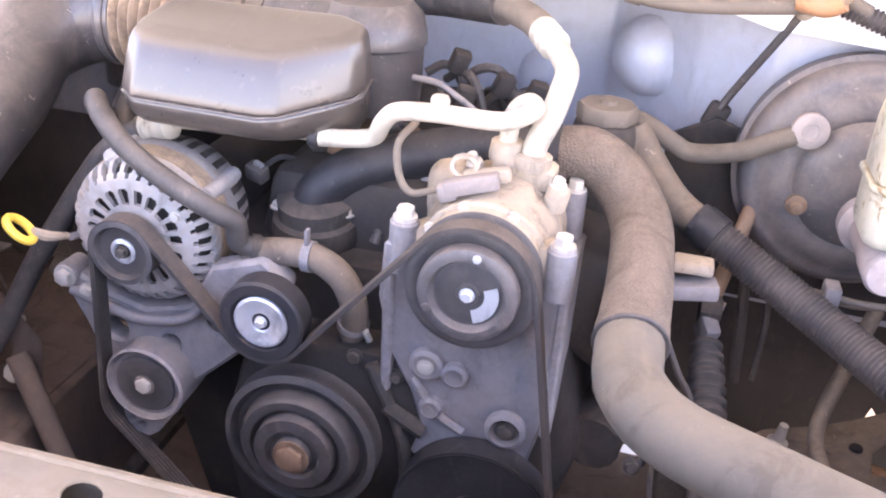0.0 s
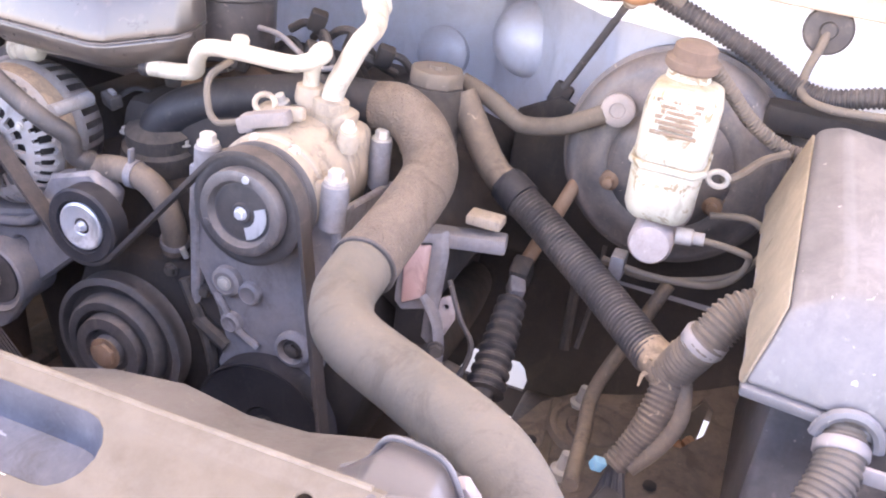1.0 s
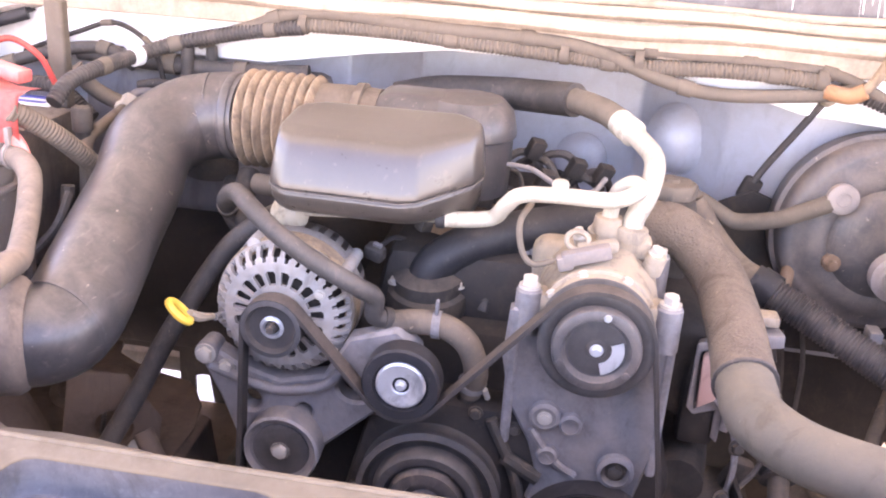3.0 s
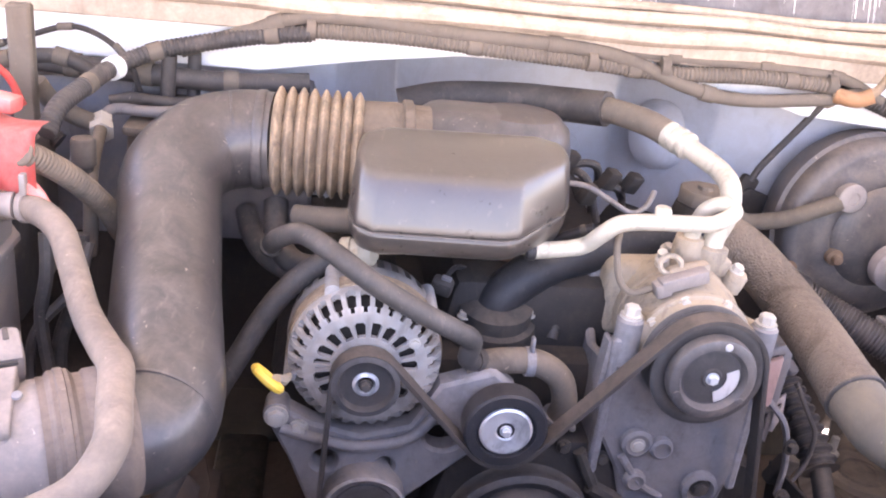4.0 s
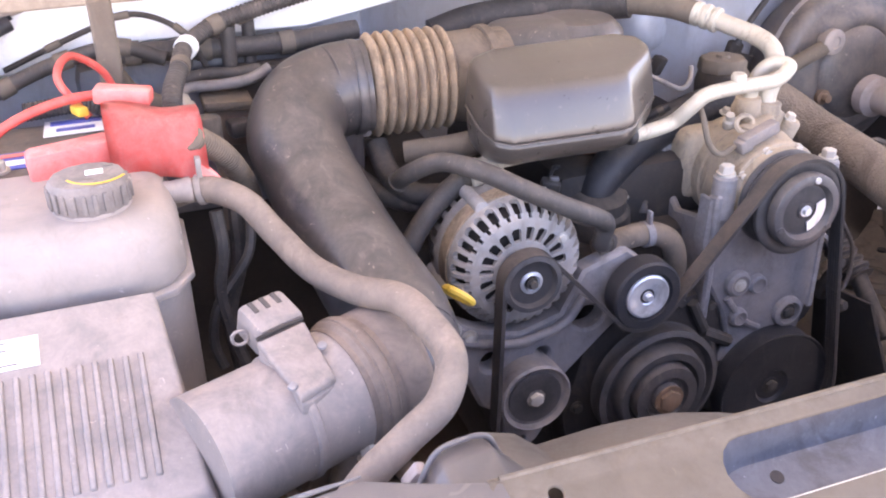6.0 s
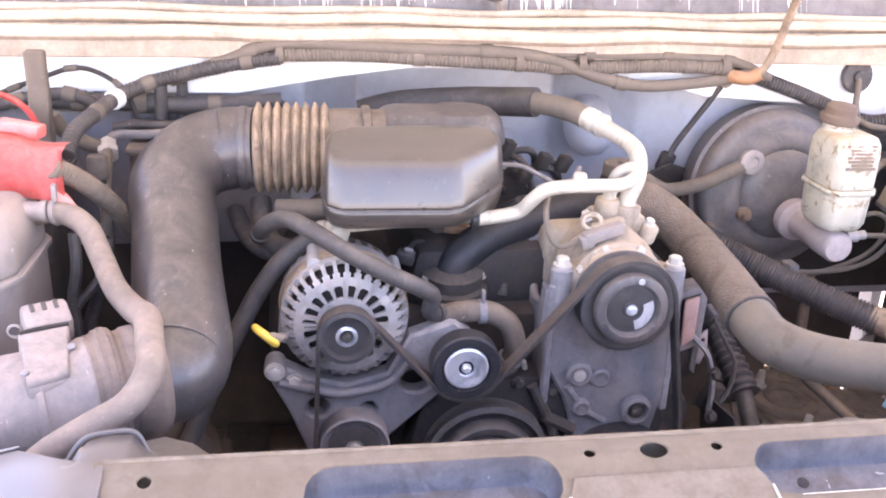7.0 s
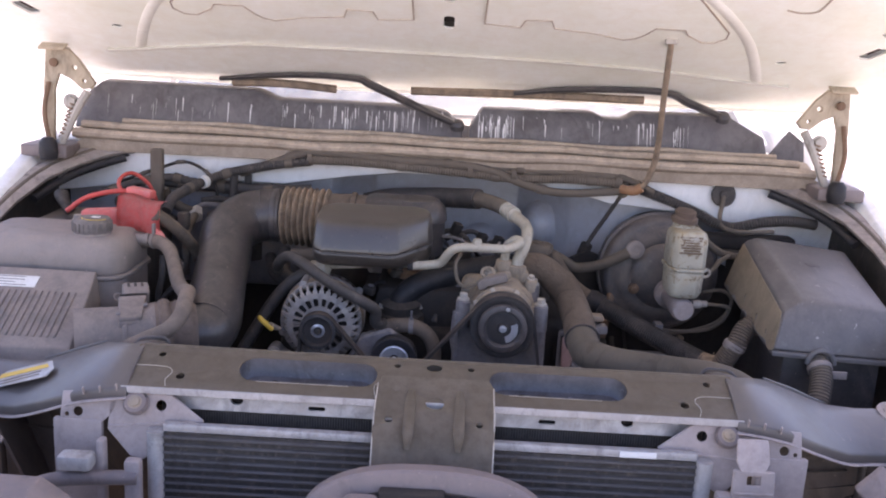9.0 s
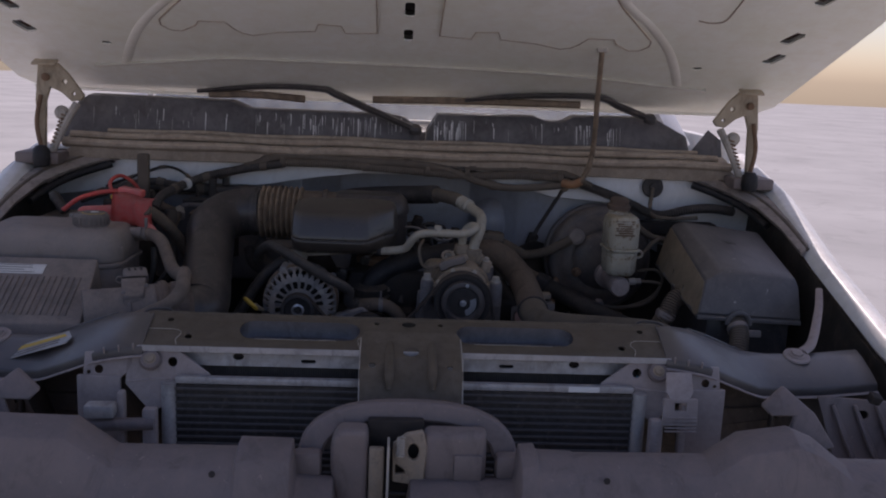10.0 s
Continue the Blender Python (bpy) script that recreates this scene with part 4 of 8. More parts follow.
part("face", sheet([(0.446, 0.934), (0.506, 0.934), (0.508, 0.885), (0.444, 0.885)], [[(0.466, 0.912), (0.486, 0.912), (0.486, 0.926), (0.466, 0.926)]], lambda u, v: (u, -0.131 - 0.12 * (0.934 - v), v), (0, 0.006, 0), 0.0015), "pale_bracket", br)
for k in range(5):
    part("rib", block((0.476, -0.1385 - 0.0008 * k, 0.902 - 0.006 * k), (0.056, 0.004, 0.0022), 0.0006), "pale_bracket", br)
pl = thing("condenser_pipe", (-0.5, -0.15, 0.80), "grey aluminium condenser pipe with a muffler", "pipe")
part("pipe", tube([(-0.43, -0.13, 0.868), (-0.50, -0.14, 0.868), (-0.55, -0.15, 0.866), (-0.578, -0.155, 0.85), (-0.585, -0.155, 0.80), (-0.585, -0.15, 0.70)], 0.011, 6, 12), "support_grey", pl)
part("block_fitting", block((-0.515, -0.14, 0.895), (0.05, 0.03, 0.024), 0.006), "silver", pl)

# lower front bar, with its raised ends
bar = thing("front_bar", (0, -0.30, 0.62), "pale blue-grey painted front panel bar below the grille opening", "front bar")
top = [(-1.0, 0.955), (-0.66, 0.944), (-0.61, 0.940), (-0.505, 0.938), (-0.443, 0.894), (-0.262, 0.894), (-0.258, 0.910), (-0.178, 0.908), (-0.172, 0.850), (-0.115, 0.846), (-0.108, 0.78), (-0.005, 0.78), (0.004, 0.846), (0.166, 0.848), (0.172, 0.906), (0.196, 0.908), (0.200, 0.898), (0.256, 0.896), (0.26, 0.894), (0.468, 0.896), (0.520, 0.934), (0.600, 0.946), (0.640, 0.93), (0.69, 0.892), (1.0, 0.89)]
loops = [[(x, -0.27, z), (x, -0.30, z + 0.002), (x, -0.335, z - 0.012), (x, -0.36, min(z - 0.02, 0.845 + (z - 0.9) * 0.2)), (x, -0.37, 0.62), (x, -0.33, 0.62), (x, -0.285, 0.76)] for x, z in top]
part("panel", loft(loops, 0.004, 2, 28), "support_grey", bar, "pale blue-grey sheet metal")
part("bumper_top", block((0, -0.45, 0.80), (1.9, 0.10, 0.05), 0.015), "white", bar)
for sg in (-1, 1):
    part("gusset", sheet([(0.585, 0.955), (0.625, 0.985), (0.675, 0.945), (0.705, 0.895), (0.655, 0.885), (0.622, 0.905), (0.640, 0.94), (0.60, 0.94)], [], lambda u, v: (sg * u, -0.20 - 0.45 * (0.985 - v), v), (0, 0.012, 0), 0.003), "support_grey", bar)
for x in (-0.53, 0.545, -0.29, 0.30):
    part("hole", lathe([(0.005, 0), (0.005, 0.0015), (0, 0.0015)], (x, -0.346, 0.88), (0, -0.9, 0.5), 12), "black", bar)

# hood latch under its arch
lt = thing("hood_latch", (0, -0.27, 0.80), "grimy steel hood latch under a pressed arch", "latch")
arc = lambda w, h, n: [(w * math.copysign(abs(math.cos(a)) ** 0.8, math.cos(a)) + 0.001, 0.868 + h * math.sin(a) ** 0.85) for a in [math.pi * k / n for k in range(n + 1)]]
part("arch", sheet(arc(0.176, 0.083, 24) + arc(0.136, 0.054, 24)[::-1], [], lambda u, v: (u, -0.250 + 0.35 * (v - 0.868), v), (0, 0.03, -0.004), 0.004), "support_grey", lt)
part("arch_web", sheet(arc(0.170, 0.078, 24), [], lambda u, v: (u, -0.222 + 0.35 * (v - 0.868), v), (0, 0.004, 0)), "support_grey", lt)
part("arch_foot", block((-0.158, -0.262, 0.862), (0.045, 0.03, 0.045), 0.008), "support_grey", lt)
part("arch_foot", block((0.162, -0.262, 0.862), (0.045, 0.03, 0.045), 0.008), "support_grey", lt)
part("housing", loft([[(-0.121, -0.282, z), (-0.062, -0.282, z), (-0.062, -0.24, z), (-0.121, -0.24, z)] if k else [(-0.108, -0.286, z), (-0.064, -0.286, z), (-0.064, -0.24, z), (-0.108, -0.24, z)] for k, z in ((0, 0.79), (1, 0.86), (1, 0.905), (0, 0.926))], 0.009, 3), "support_grey", lt)
part("housing", loft([[(0.024, -0.282, z), (0.122, -0.282, z), (0.126, -0.24, z), (0.024, -0.24, z)] for z in (0.835, 0.88, 0.924)], 0.012, 3), "support_grey", lt)
part("housing_face", block((0.094, -0.283, 0.868), (0.045, 0.008, 0.044), 0.003), "support_grey", lt)
# Black block put behind the catch for the shade in the opening.
part("recess_shade_block", block((-0.02, -0.238, 0.87), (0.09, 0.02, 0.12), 0.004), "black", lt)
part("catch_plate", block((-0.049, -0.279, 0.855), (0.024, 0.014, 0.088), 0.004), "alu_dusty", lt)
part("catch_plate", block((-0.031, -0.292, 0.858), (0.004, 0.04, 0.11), 0.001), "bolt", lt)
part("claw", sheet([(-0.024, 0.905), (-0.004, 0.922), (0.022, 0.928), (0.030, 0.90), (0.026, 0.845), (0.0, 0.838), (-0.024, 0.842)], [ring2(0.008, 0.892, 0.009, 12, 0.014), [(-0.024 + 0.004, 0.872), (-0.006, 0.862), (-0.004, 0.856), (-0.020, 0.854)]], lambda u, v: (u, -0.282, v), (0, 0.010, 0), 0.002), "alu_dusty", lt)
part("spring", tube([(-0.012 + 0.006 * math.cos(k * 1.2), -0.292 + 0.006 * math.sin(k * 1.2), 0.920 - 0.0008 * k) for k in range(40)], 0.0015, 2, 5, raw=True), "bolt", lt)

# frame rails and cross-member close the bay below
for s in (-1, 1):
    solo("frame_rail", block((s * 0.42, 0.35, 0.39), (0.09, 1.35, 0.12), 0.015), "iron", "grimy black chassis frame rail", "frame rail", "chassis rails")
solo("cross_member", block((0, 0.30, 0.50), (0.80, 0.16, 0.10), 0.02), "iron", "grimy black chassis cross-member", "cross-member")

# sheets added to close the bay and darken it, and the wheel liner
ll = thing("bay_closing_sheet", (-0.6, 0.5, 0.55), "brown and black sheets added to close the bay round the engine", "liner")
part("side", sheet([(0.0, 0.90), (0.50, 0.90), (0.52, 0.45), (0.0, 0.45)], [], lambda u, v: (-0.50 - 0.45 * (v - 0.45), u, v - 0.02), (-0.006, 0, 0)), "liner", ll)
part("floor", sheet([(-0.92, 0.05), (0.90, 0.05), (0.90, 0.985), (0.475, 0.985), (0.475, 1.05), (0.40, 1.05), (0.40, 0.89), (0.235, 0.89), (0.235, 1.05), (-0.475, 1.05), (-0.475, 0.985), (-0.92, 0.985)], [], lambda u, v: (u, v, 0.435), (0, 0, -0.01)), "liner", ll)
# Openings are cut where bright ground shows through.
part("rear", sheet([(-0.875, 0.38), (0.875, 0.38), (0.875, 0.80), (-0.875, 0.80)], [[(0.245, 0.440), (0.262, 0.475), (0.300, 0.565), (0.318, 0.575), (0.326, 0.545), (0.340, 0.512), (0.356, 0.500), (0.368, 0.488), (0.376, 0.466), (0.372, 0.440)], [(0.425, 0.640), (0.432, 0.648), (0.440, 0.690), (0.432, 0.692)], [(0.676, 0.405), (0.694, 0.415), (0.704, 0.450), (0.708, 0.490), (0.704, 0.535), (0.692, 0.550), (0.684, 0.520), (0.682, 0.470)], [(-0.76, 0.47), (-0.63, 0.455), (-0.63, 0.54), (-0.76, 0.54)], [(-0.60, 0.43), (-0.56, 0.43), (-0.57, 0.50), (-0.60, 0.49)]], lambda u, v: (u, 0.985, v), (0, 0.008, 0)), "black", ll)
wp = thing("wheel_liner", (-0.66, 0.45, 0.62), "brown dusty wheel-well liner beside the engine", "liner")
PZ = lambda u, v: 0.622 + 0.020 * math.cos((u + 0.50) * 7) + 0.03 * (v - 0.6)
part("liner", sheet([(-0.44, 0.20), (-0.43, 0.60), (-0.445, 0.66), (-0.470, 0.700), (-0.49, 0.718), (-0.530, 0.728), (-0.570, 0.742), (-0.610, 0.765), (-0.645, 0.79), (-0.66, 0.83), (-0.90, 0.83), (-0.90, 0.20)], [ring2(-0.625, 0.676, 0.030, 20, 0.036)], lambda u, v: (u, v, PZ(u, v)), (0, 0, -0.006), 0.001), "liner", wp)
part("side_wall", loft([[(-0.436, y, PZ(-0.44, y) - 0.001), (-0.420, y, PZ(-0.44, y) - 0.008), (-0.408, y, PZ(-0.44, y) - 0.10), (-0.40, y, 0.44), (-0.407, y, 0.44), (-0.415, y, PZ(-0.44, y) - 0.10), (-0.427, y, PZ(-0.44, y) - 0.012)] for y in (0.20, 0.40, 0.56, 0.64)], 0.003, 2, 25), "liner", wp)
part("rim", lathe([(0.032, -0.002), (0.034, 0.005), (0.042, 0.006), (0.046, 0.002), (0.058, 0.002), (0.062, 0.006), (0.070, 0.005), (0.074, -0.001)], (-0.625, 0.676, PZ(-0.625, 0.676)), (0.02, -0.03, 1), 36), "liner", wp, "stepped round mounting rim")
# Black cup added below the opening to keep it dark.
part("hole_shade_cup", lathe([(0.042, 0), (0.038, -0.035), (0, -0.04)], (-0.625, 0.676, PZ(-0.625, 0.676) - 0.008), (0, 0, 1), 20), "black", wp)
part("brake_line", tube([(-0.66, 0.70, 0.665), (-0.60, 0.64, 0.660), (-0.555, 0.56, 0.650), (-0.535, 0.48, 0.640)], 0.004, 6, 6), "hose_dark", wp)
part("stud", lathe([(0.010, 0), (0.011, 0.010), (0.006, 0.013), (0.005, 0.030), (0, 0.032)], (-0.575, 0.625, PZ(-0.575, 0.625)), (0.1, 0, 1), 12), "bolt", wp)
# Dark shapes added to cover bright ground beside the block.
rb = thing("block_side_filler", (0.33, 0.7, 0.5), "dark shapes added beside the block to hide bright ground", "exhaust manifold")
part("log", tube([(0.27, 0.55, 0.70), (0.285, 0.66, 0.70), (0.28, 0.80, 0.69), (0.26, 0.93, 0.66)], 0.035, 6, 14), "iron", rb)
part("filler_sheet", sheet([(0.46, 0.74), (0.58, 0.72), (0.58, 0.44), (0.40, 0.44), (0.40, 0.60)], [], lambda u, v: (0.335 + 0.12 * (0.74 - v), u, v), (0.006, 0, 0), 0.001), "black", rb)

# Black sheets added to keep the low firewall dark; no mat is known.
fw_dark = thing("firewall_dark_sheet", (0.6, 0.9, 0.45), "black sheets added to darken the low firewall", "insulation")
part("mat", sheet([(0.30, 0.76), (0.90, 0.76), (0.90, 0.98), (0.70, 1.02), (0.42, 1.00), (0.36, 1.02), (0.30, 0.985)], [], lambda u, v: (u, 0.885 + 0.02 * math.sin(u * 11), v), (0, 0.008, 0), 0.002), "black", fw_dark)
part("mat", sheet([(-0.90, 0.60), (-0.30, 0.60), (-0.30, 0.95), (-0.90, 0.98)], [], lambda u, v: (u, 0.90, v), (0, 0.008, 0), 0.002), "black", fw_dark)

# dust-caked gutters at the ends of the cowl
for sg in (-1, 1):
    g = thing("cowl_gutter", (sg * 0.88, 0.75, 1.15), "dust-caked gutter at the end of the cowl", "gutter", "cowl gutters")
    rows = []
    for k, (x, y, z, w) in enumerate(((0.78, 0.862, 1.232, 0.016), (0.84, 0.845, 1.222, 0.018), (0.895, 0.80, 1.204, 0.020), (0.94, 0.73, 1.180, 0.020), (0.962, 0.62, 1.142, 0.018), (0.968, 0.50, 1.098, 0.014))):
        wob = 0.006 * math.sin(k * 2.4)
        rows.append([(sg * (x - 0.02), y - 0.02, z - w - 0.012), (sg * (x - 0.028), y - 0.028, z - w), (sg * (x - 0.012), y - 0.014 + wob, z - w * 0.45), (sg * x, y + wob, z), (sg * (x + 0.018), y + 0.018, z + 0.003), (sg * (x + 0.018), y + 0.018, z - 0.012)])
    part("gutter", loft(rows, 0.003, 2, 20), "gutter", g)
    part("lip", tube([(sg * (r[3][0] * sg - 0.006), r[3][1] - 0.008, r[3][2] - 0.008) for r in rows], 0.006, 5, 8), "hose_tan", g)
    part("tube", tube([(sg * 0.78, 0.83, 1.195), (sg * 0.84, 0.80, 1.175), (sg * 0.895, 0.75, 1.150), (sg * 0.93, 0.66, 1.115)], 0.010, 6, 10), "rubber", g, "black rubber drain tube")

# bracket work low on the passenger side of the bay
lb = thing("side_bracket", (-0.47, 0.42, 0.60), "grimy pressed bracket low beside the alternator", "bracket")
part("plate", sheet([(-0.56, 0.66), (-0.44, 0.64), (-0.43, 0.72), (-0.47, 0.79), (-0.54, 0.80)], [ring2(-0.49, 0.71, 0.025, 16), ring2(-0.535, 0.67, 0.010)], lambda u, v: (u, 0.47 + 0.3 * (u + 0.5), v), (0, 0.008, 0), 0.002), "liner", lb)
part("arm", tube([(-0.44, 0.46, 0.72), (-0.40, 0.44, 0.66), (-0.36, 0.42, 0.60)], 0.014, 5, 10), "liner", lb)
part("bolt", hexbolt((-0.45, 0.462, 0.69), (0, -1, 0.3), 0.010, 0.010), "bolt", lb)

# ---- engine ----
Y = (0, -1, 0)
eng = thing("engine_block", (0, 0.7, 0.45), "grimy black cast-iron engine block with dark intake", "engine")
part("block", loft([[(-0.22, y, 0.48), (0.20, y, 0.48), (0.26, y, 0.70), (0.20, y, 0.90), (-0.22, y, 0.90), (-0.28, y, 0.70)] for y in (0.52, 1.0)], 0.02), "black", eng)
part("timing_cover", loft([[(-0.14, y, 0.50), (0.10, y, 0.50), (0.12, y, 0.66), (0.06, y, 0.82), (-0.13, y, 0.82), (-0.17, y, 0.66)] for y in (0.47, 0.54)], 0.012), "black", eng)
for x, z in ((-0.13, 0.80), (-0.15, 0.68), (0.05, 0.80), (0.09, 0.68), (0.0, 0.815)):
    part("cover_bolt", hexbolt((x, 0.468, z), Y, 0.007, 0.008), "iron", eng)
part("cover_rib", tube([(0.02, 0.466, 0.81), (0.06, 0.464, 0.72), (0.07, 0.466, 0.62)], 0.008, 5, 8), "iron", eng)
part("cover_rib", tube([(0.04, 0.464, 0.76), (0.085, 0.463, 0.735)], 0.010, 3, 8), "iron", eng)
part("intake_manifold", loft([[(-0.16, y, 0.88), (0.12, y, 0.88), (0.10, y, 0.985), (-0.14, y, 0.985)] for y in (0.56, 0.98)], 0.02), "black", eng)
for s in (-1, 1):
    part("valve_cover", loft([[(s * 0.15 - 0.02, y, 0.86), (s * 0.30 - 0.02, y, 0.76), (s * 0.34 - 0.02, y, 0.83), (s * 0.30 - 0.02, y, 0.92), (s * 0.20 - 0.02, y, 0.95)] for y in (0.58, 1.0)], 0.02), "black", eng)
th = thing("thermostat_housing", (-0.06, 0.56, 0.90), "dusty cast thermostat housing with a bent hose", "thermostat housing")
part("housing", lathe([(0.052, 0), (0.055, 0.012), (0.052, 0.03), (0.046, 0.034), (0.046, 0.052), (0.03, 0.06), (0, 0.06)], (-0.085, 0.575, 0.90), (0, -0.15, 1), 28), "iron", th)
part("bolt", hexbolt((-0.125, 0.55, 0.94), (0, 0, 1), 0.007, 0.008), "bolt", th)
part("bolt", hexbolt((-0.045, 0.56, 0.94), (0, 0, 1), 0.007, 0.008), "bolt", th)
uh = thing("upper_radiator_hose", (0.2, 0.4, 0.90), "large dusty brown upper radiator hose with a fabric joint", "hose")
part("engine_end", tube([(-0.088, 0.562, 0.935), (-0.080, 0.566, 0.962), (-0.050, 0.578, 0.985), (0.0, 0.600, 1.002), (0.06, 0.615, 1.015), (0.12, 0.625, 1.026), (0.190, 0.630, 1.030)], [0.026, 0.026, 0.027, 0.0275, 0.028, 0.028, 0.029], 8, 20), "rubber", uh, "glossy black rubber bend")
part("sleeve", tube([(0.185, 0.630, 1.028), (0.218, 0.628, 1.030), (0.253, 0.618, 1.010), (0.282, 0.575, 0.983), (0.290, 0.482, 0.966), (0.290, 0.392, 0.950)], [0.031, 0.032, 0.033, 0.033, 0.033, 0.0335], 8, 20), "woven", uh, "brown woven heat sleeve")
part("hose", tube([(0.290, 0.40, 0.952), (0.290, 0.37, 0.947), (0.296, 0.323, 0.941), (0.333, 0.262, 0.946), (0.421, 0.202, 0.957), (0.506, 0.141, 0.966), (0.565, 0.080, 0.943)], [0.0315, 0.0315, 0.031, 0.030, 0.0295, 0.0295, 0.0295], 8, 20), "hose_grey", uh)
part("joint_band", tube([(0.290, 0.402, 0.952), (0.290, 0.382, 0.949)], 0.0345, 2, 20), "woven", uh)
part("joint_edge", lathe([(0.0345, 0), (0.0355, 0.001), (0.0355, 0.003), (0.0345, 0.004)], (0.290, 0.384, 0.949), (0.02, -0.98, -0.18), 28), "hose_dark", uh)

# alternator with slotted end bell
alt = thing("alternator", (-0.245, 0.46, 0.82), "silver aluminium alternator with slotted end bell", "alternator")
ac = Vector((-0.246, 0.443, 0.927))
rr = [0.024, 0.037, 0.039, 0.047, 0.055, 0.057, 0.066, 0.0685, 0.074, 0.079, 0.083, 0.0850, 0.0855, 0.0855]
dd = [0, 0, 0, 0, 0, 0, 0.0003, 0.0012, 0.0050, 0.0095, 0.0150, 0.0205, 0.0235, 0.034]
N = 192
bm = bmesh.new()
grid = [[bm.verts.new(ac + Vector((r * math.cos(2 * math.pi * k / N), d, r * math.sin(2 * math.pi * k / N)))) for k in range(N)] for r, d in zip(rr, dd)]
for i in range(len(rr) - 1):
    for k in range(N):
        inner_slot = i in (2, 3) and k % 10 < 7 or i == 4 and k % 10 in (1, 2, 3, 4, 5)
        outer_slot = i in (8, 9, 10) and k % 6 < 4 or i in (7, 11) and k % 6 in (1, 2)
        if (inner_slot or outer_slot) and k % 48 not in (46, 47):
            continue
        bm.faces.new((grid[i][k], grid[i][(k + 1) % N], grid[i + 1][(k + 1) % N], grid[i + 1][k]))
bmesh.ops.delete(bm, geom=[v for v in bm.verts if not v.link_faces], context="VERTS")
bmesh.ops.solidify(bm, geom=bm.faces[:], thickness=-0.0065)
part("end_bell", bm, "alu", alt, "silver slotted end bell", sharp=50)
part("rotor_fan", lathe([(0.02, 0), (0.068, 0.002), (0.074, 0.02), (0.074, 0.05)], ac + Vector((0, 0.013, 0)), (0, 1, 0), 40), "black", alt)
part("stator", lathe([(0.083, 0.033), (0.0875, 0.035), (0.0875, 0.058), (0.083, 0.060), (0.083, 0.070)], ac, (0, 1, 0), 56), "bellows", alt, "dusty brown laminated stator ring")
bm = bmesh.new()
N = 192
for i, (r, d) in enumerate([(0.0845, 0.062), (0.0880, 0.066), (0.0885, 0.074), (0.0870, 0.092), (0.0820, 0.110), (0.070, 0.122), (0.02, 0.128)]):
    grid = [bm.verts.new(ac + Vector((r * math.cos(2 * math.pi * k / N), d, r * math.sin(2 * math.pi * k / N)))) for k in range(N)]
    if i:
        for k in range(N):
            if i in (3, 4) and k % 6 < 3:
                continue
            bm.faces.new((last[k], last[(k + 1) % N], grid[(k + 1) % N], grid[k]))
    last = grid
bmesh.ops.solidify(bm, geom=bm.faces[:], thickness=-0.004)
part("rear_bell", bm, "alu", alt)
for a in (35, 118, 200):
    d = Vector((math.cos(radians(a)), 0, math.sin(radians(a))))
    part("ear", tube([ac + d * 0.086 + Vector((0, 0.03, 0)), ac + d * 0.086 + Vector((0, 0.10, 0))], 0.009, 2, 10), "alu", alt)
part("through_bolt", hexbolt(ac + Vector((0.051, 0.0, 0.034)), Y, 0.005, 0.004), "bolt", alt)


def pulley(name, label, at, rings, hub="bolt", mat="pulley", hubr=0.008, extra=None, group=""):
    """rings: the (radius, height) profile of the wheel, its front towards the radiator."""
    p = thing(name, Vector(at), label, "pulley", group)
    carrier = part("wheel", lathe(rings, at, Y, 56), mat, p)
    if extra:
        carrier = part("hub", lathe(extra[1], at, Y, 40), extra[0], p)
    hexh = max(h for r, h in (extra[1] if extra else rings) if r < hubr * 2.2)
    part("bolt", hexbolt(Vector(at) + Vector((0, -hexh + 0.001, 0)), Y, hubr, 0.008), hub, carrier)
    return p


pulley("alternator_pulley", "small dark steel alternator pulley", (-0.246, 0.431, 0.922),
       [(0.020, -0.012), (0.034, -0.010), (0.0365, -0.008), (0.034, -0.003), (0.034, 0.012), (0.037, 0.014), (0.037, 0.018), (0.031, 0.019), (0.028, 0.012), (0.018, 0.011), (0, 0.011)],
       "iron", "pulley", 0.0055, ("bright", [(0.0145, 0.006), (0.0145, 0.0125), (0.0105, 0.0140), (0.0085, 0.011), (0, 0.011)]))
pulley("idler_pulley", "black smooth idler pulley with bright steel centre", (-0.087, 0.428, 0.871),
       [(0.02, -0.014), (0.044, -0.014), (0.0475, -0.011), (0.0475, 0.014), (0.045, 0.017), (0.034, 0.017), (0.033, 0.013), (0, 0.013)],
       "bright", "rubber", 0.0052, ("bright", [(0.0305, 0.011), (0.0300, 0.0155), (0.0275, 0.0170), (0.0200, 0.0160), (0.0170, 0.0145), (0.0130, 0.0150), (0.0110, 0.0140), (0.0095, 0.0120), (0, 0.0120)]))
pulley("water_pump_pulley", "large stepped dark pulley with a rusty centre bolt", (-0.049, 0.425, 0.712),
       [(0.03, -0.03), (0.086, -0.028), (0.091, -0.024), (0.089, -0.02), (0.089, -0.006), (0.091, -0.003), (0.091, 0.001), (0.083, 0.004), (0.077, -0.004), (0.070, -0.005), (0.068, 0.010), (0.064, 0.014), (0.054, 0.014), (0.051, 0.006), (0, 0.006)],
       "rust", "pulley", 0.016, ("pulley_grey", [(0.048, 0.004), (0.046, 0.022), (0.032, 0.023), (0.029, 0.017), (0.022, 0.017), (0.019, 0.026), (0, 0.026)]))
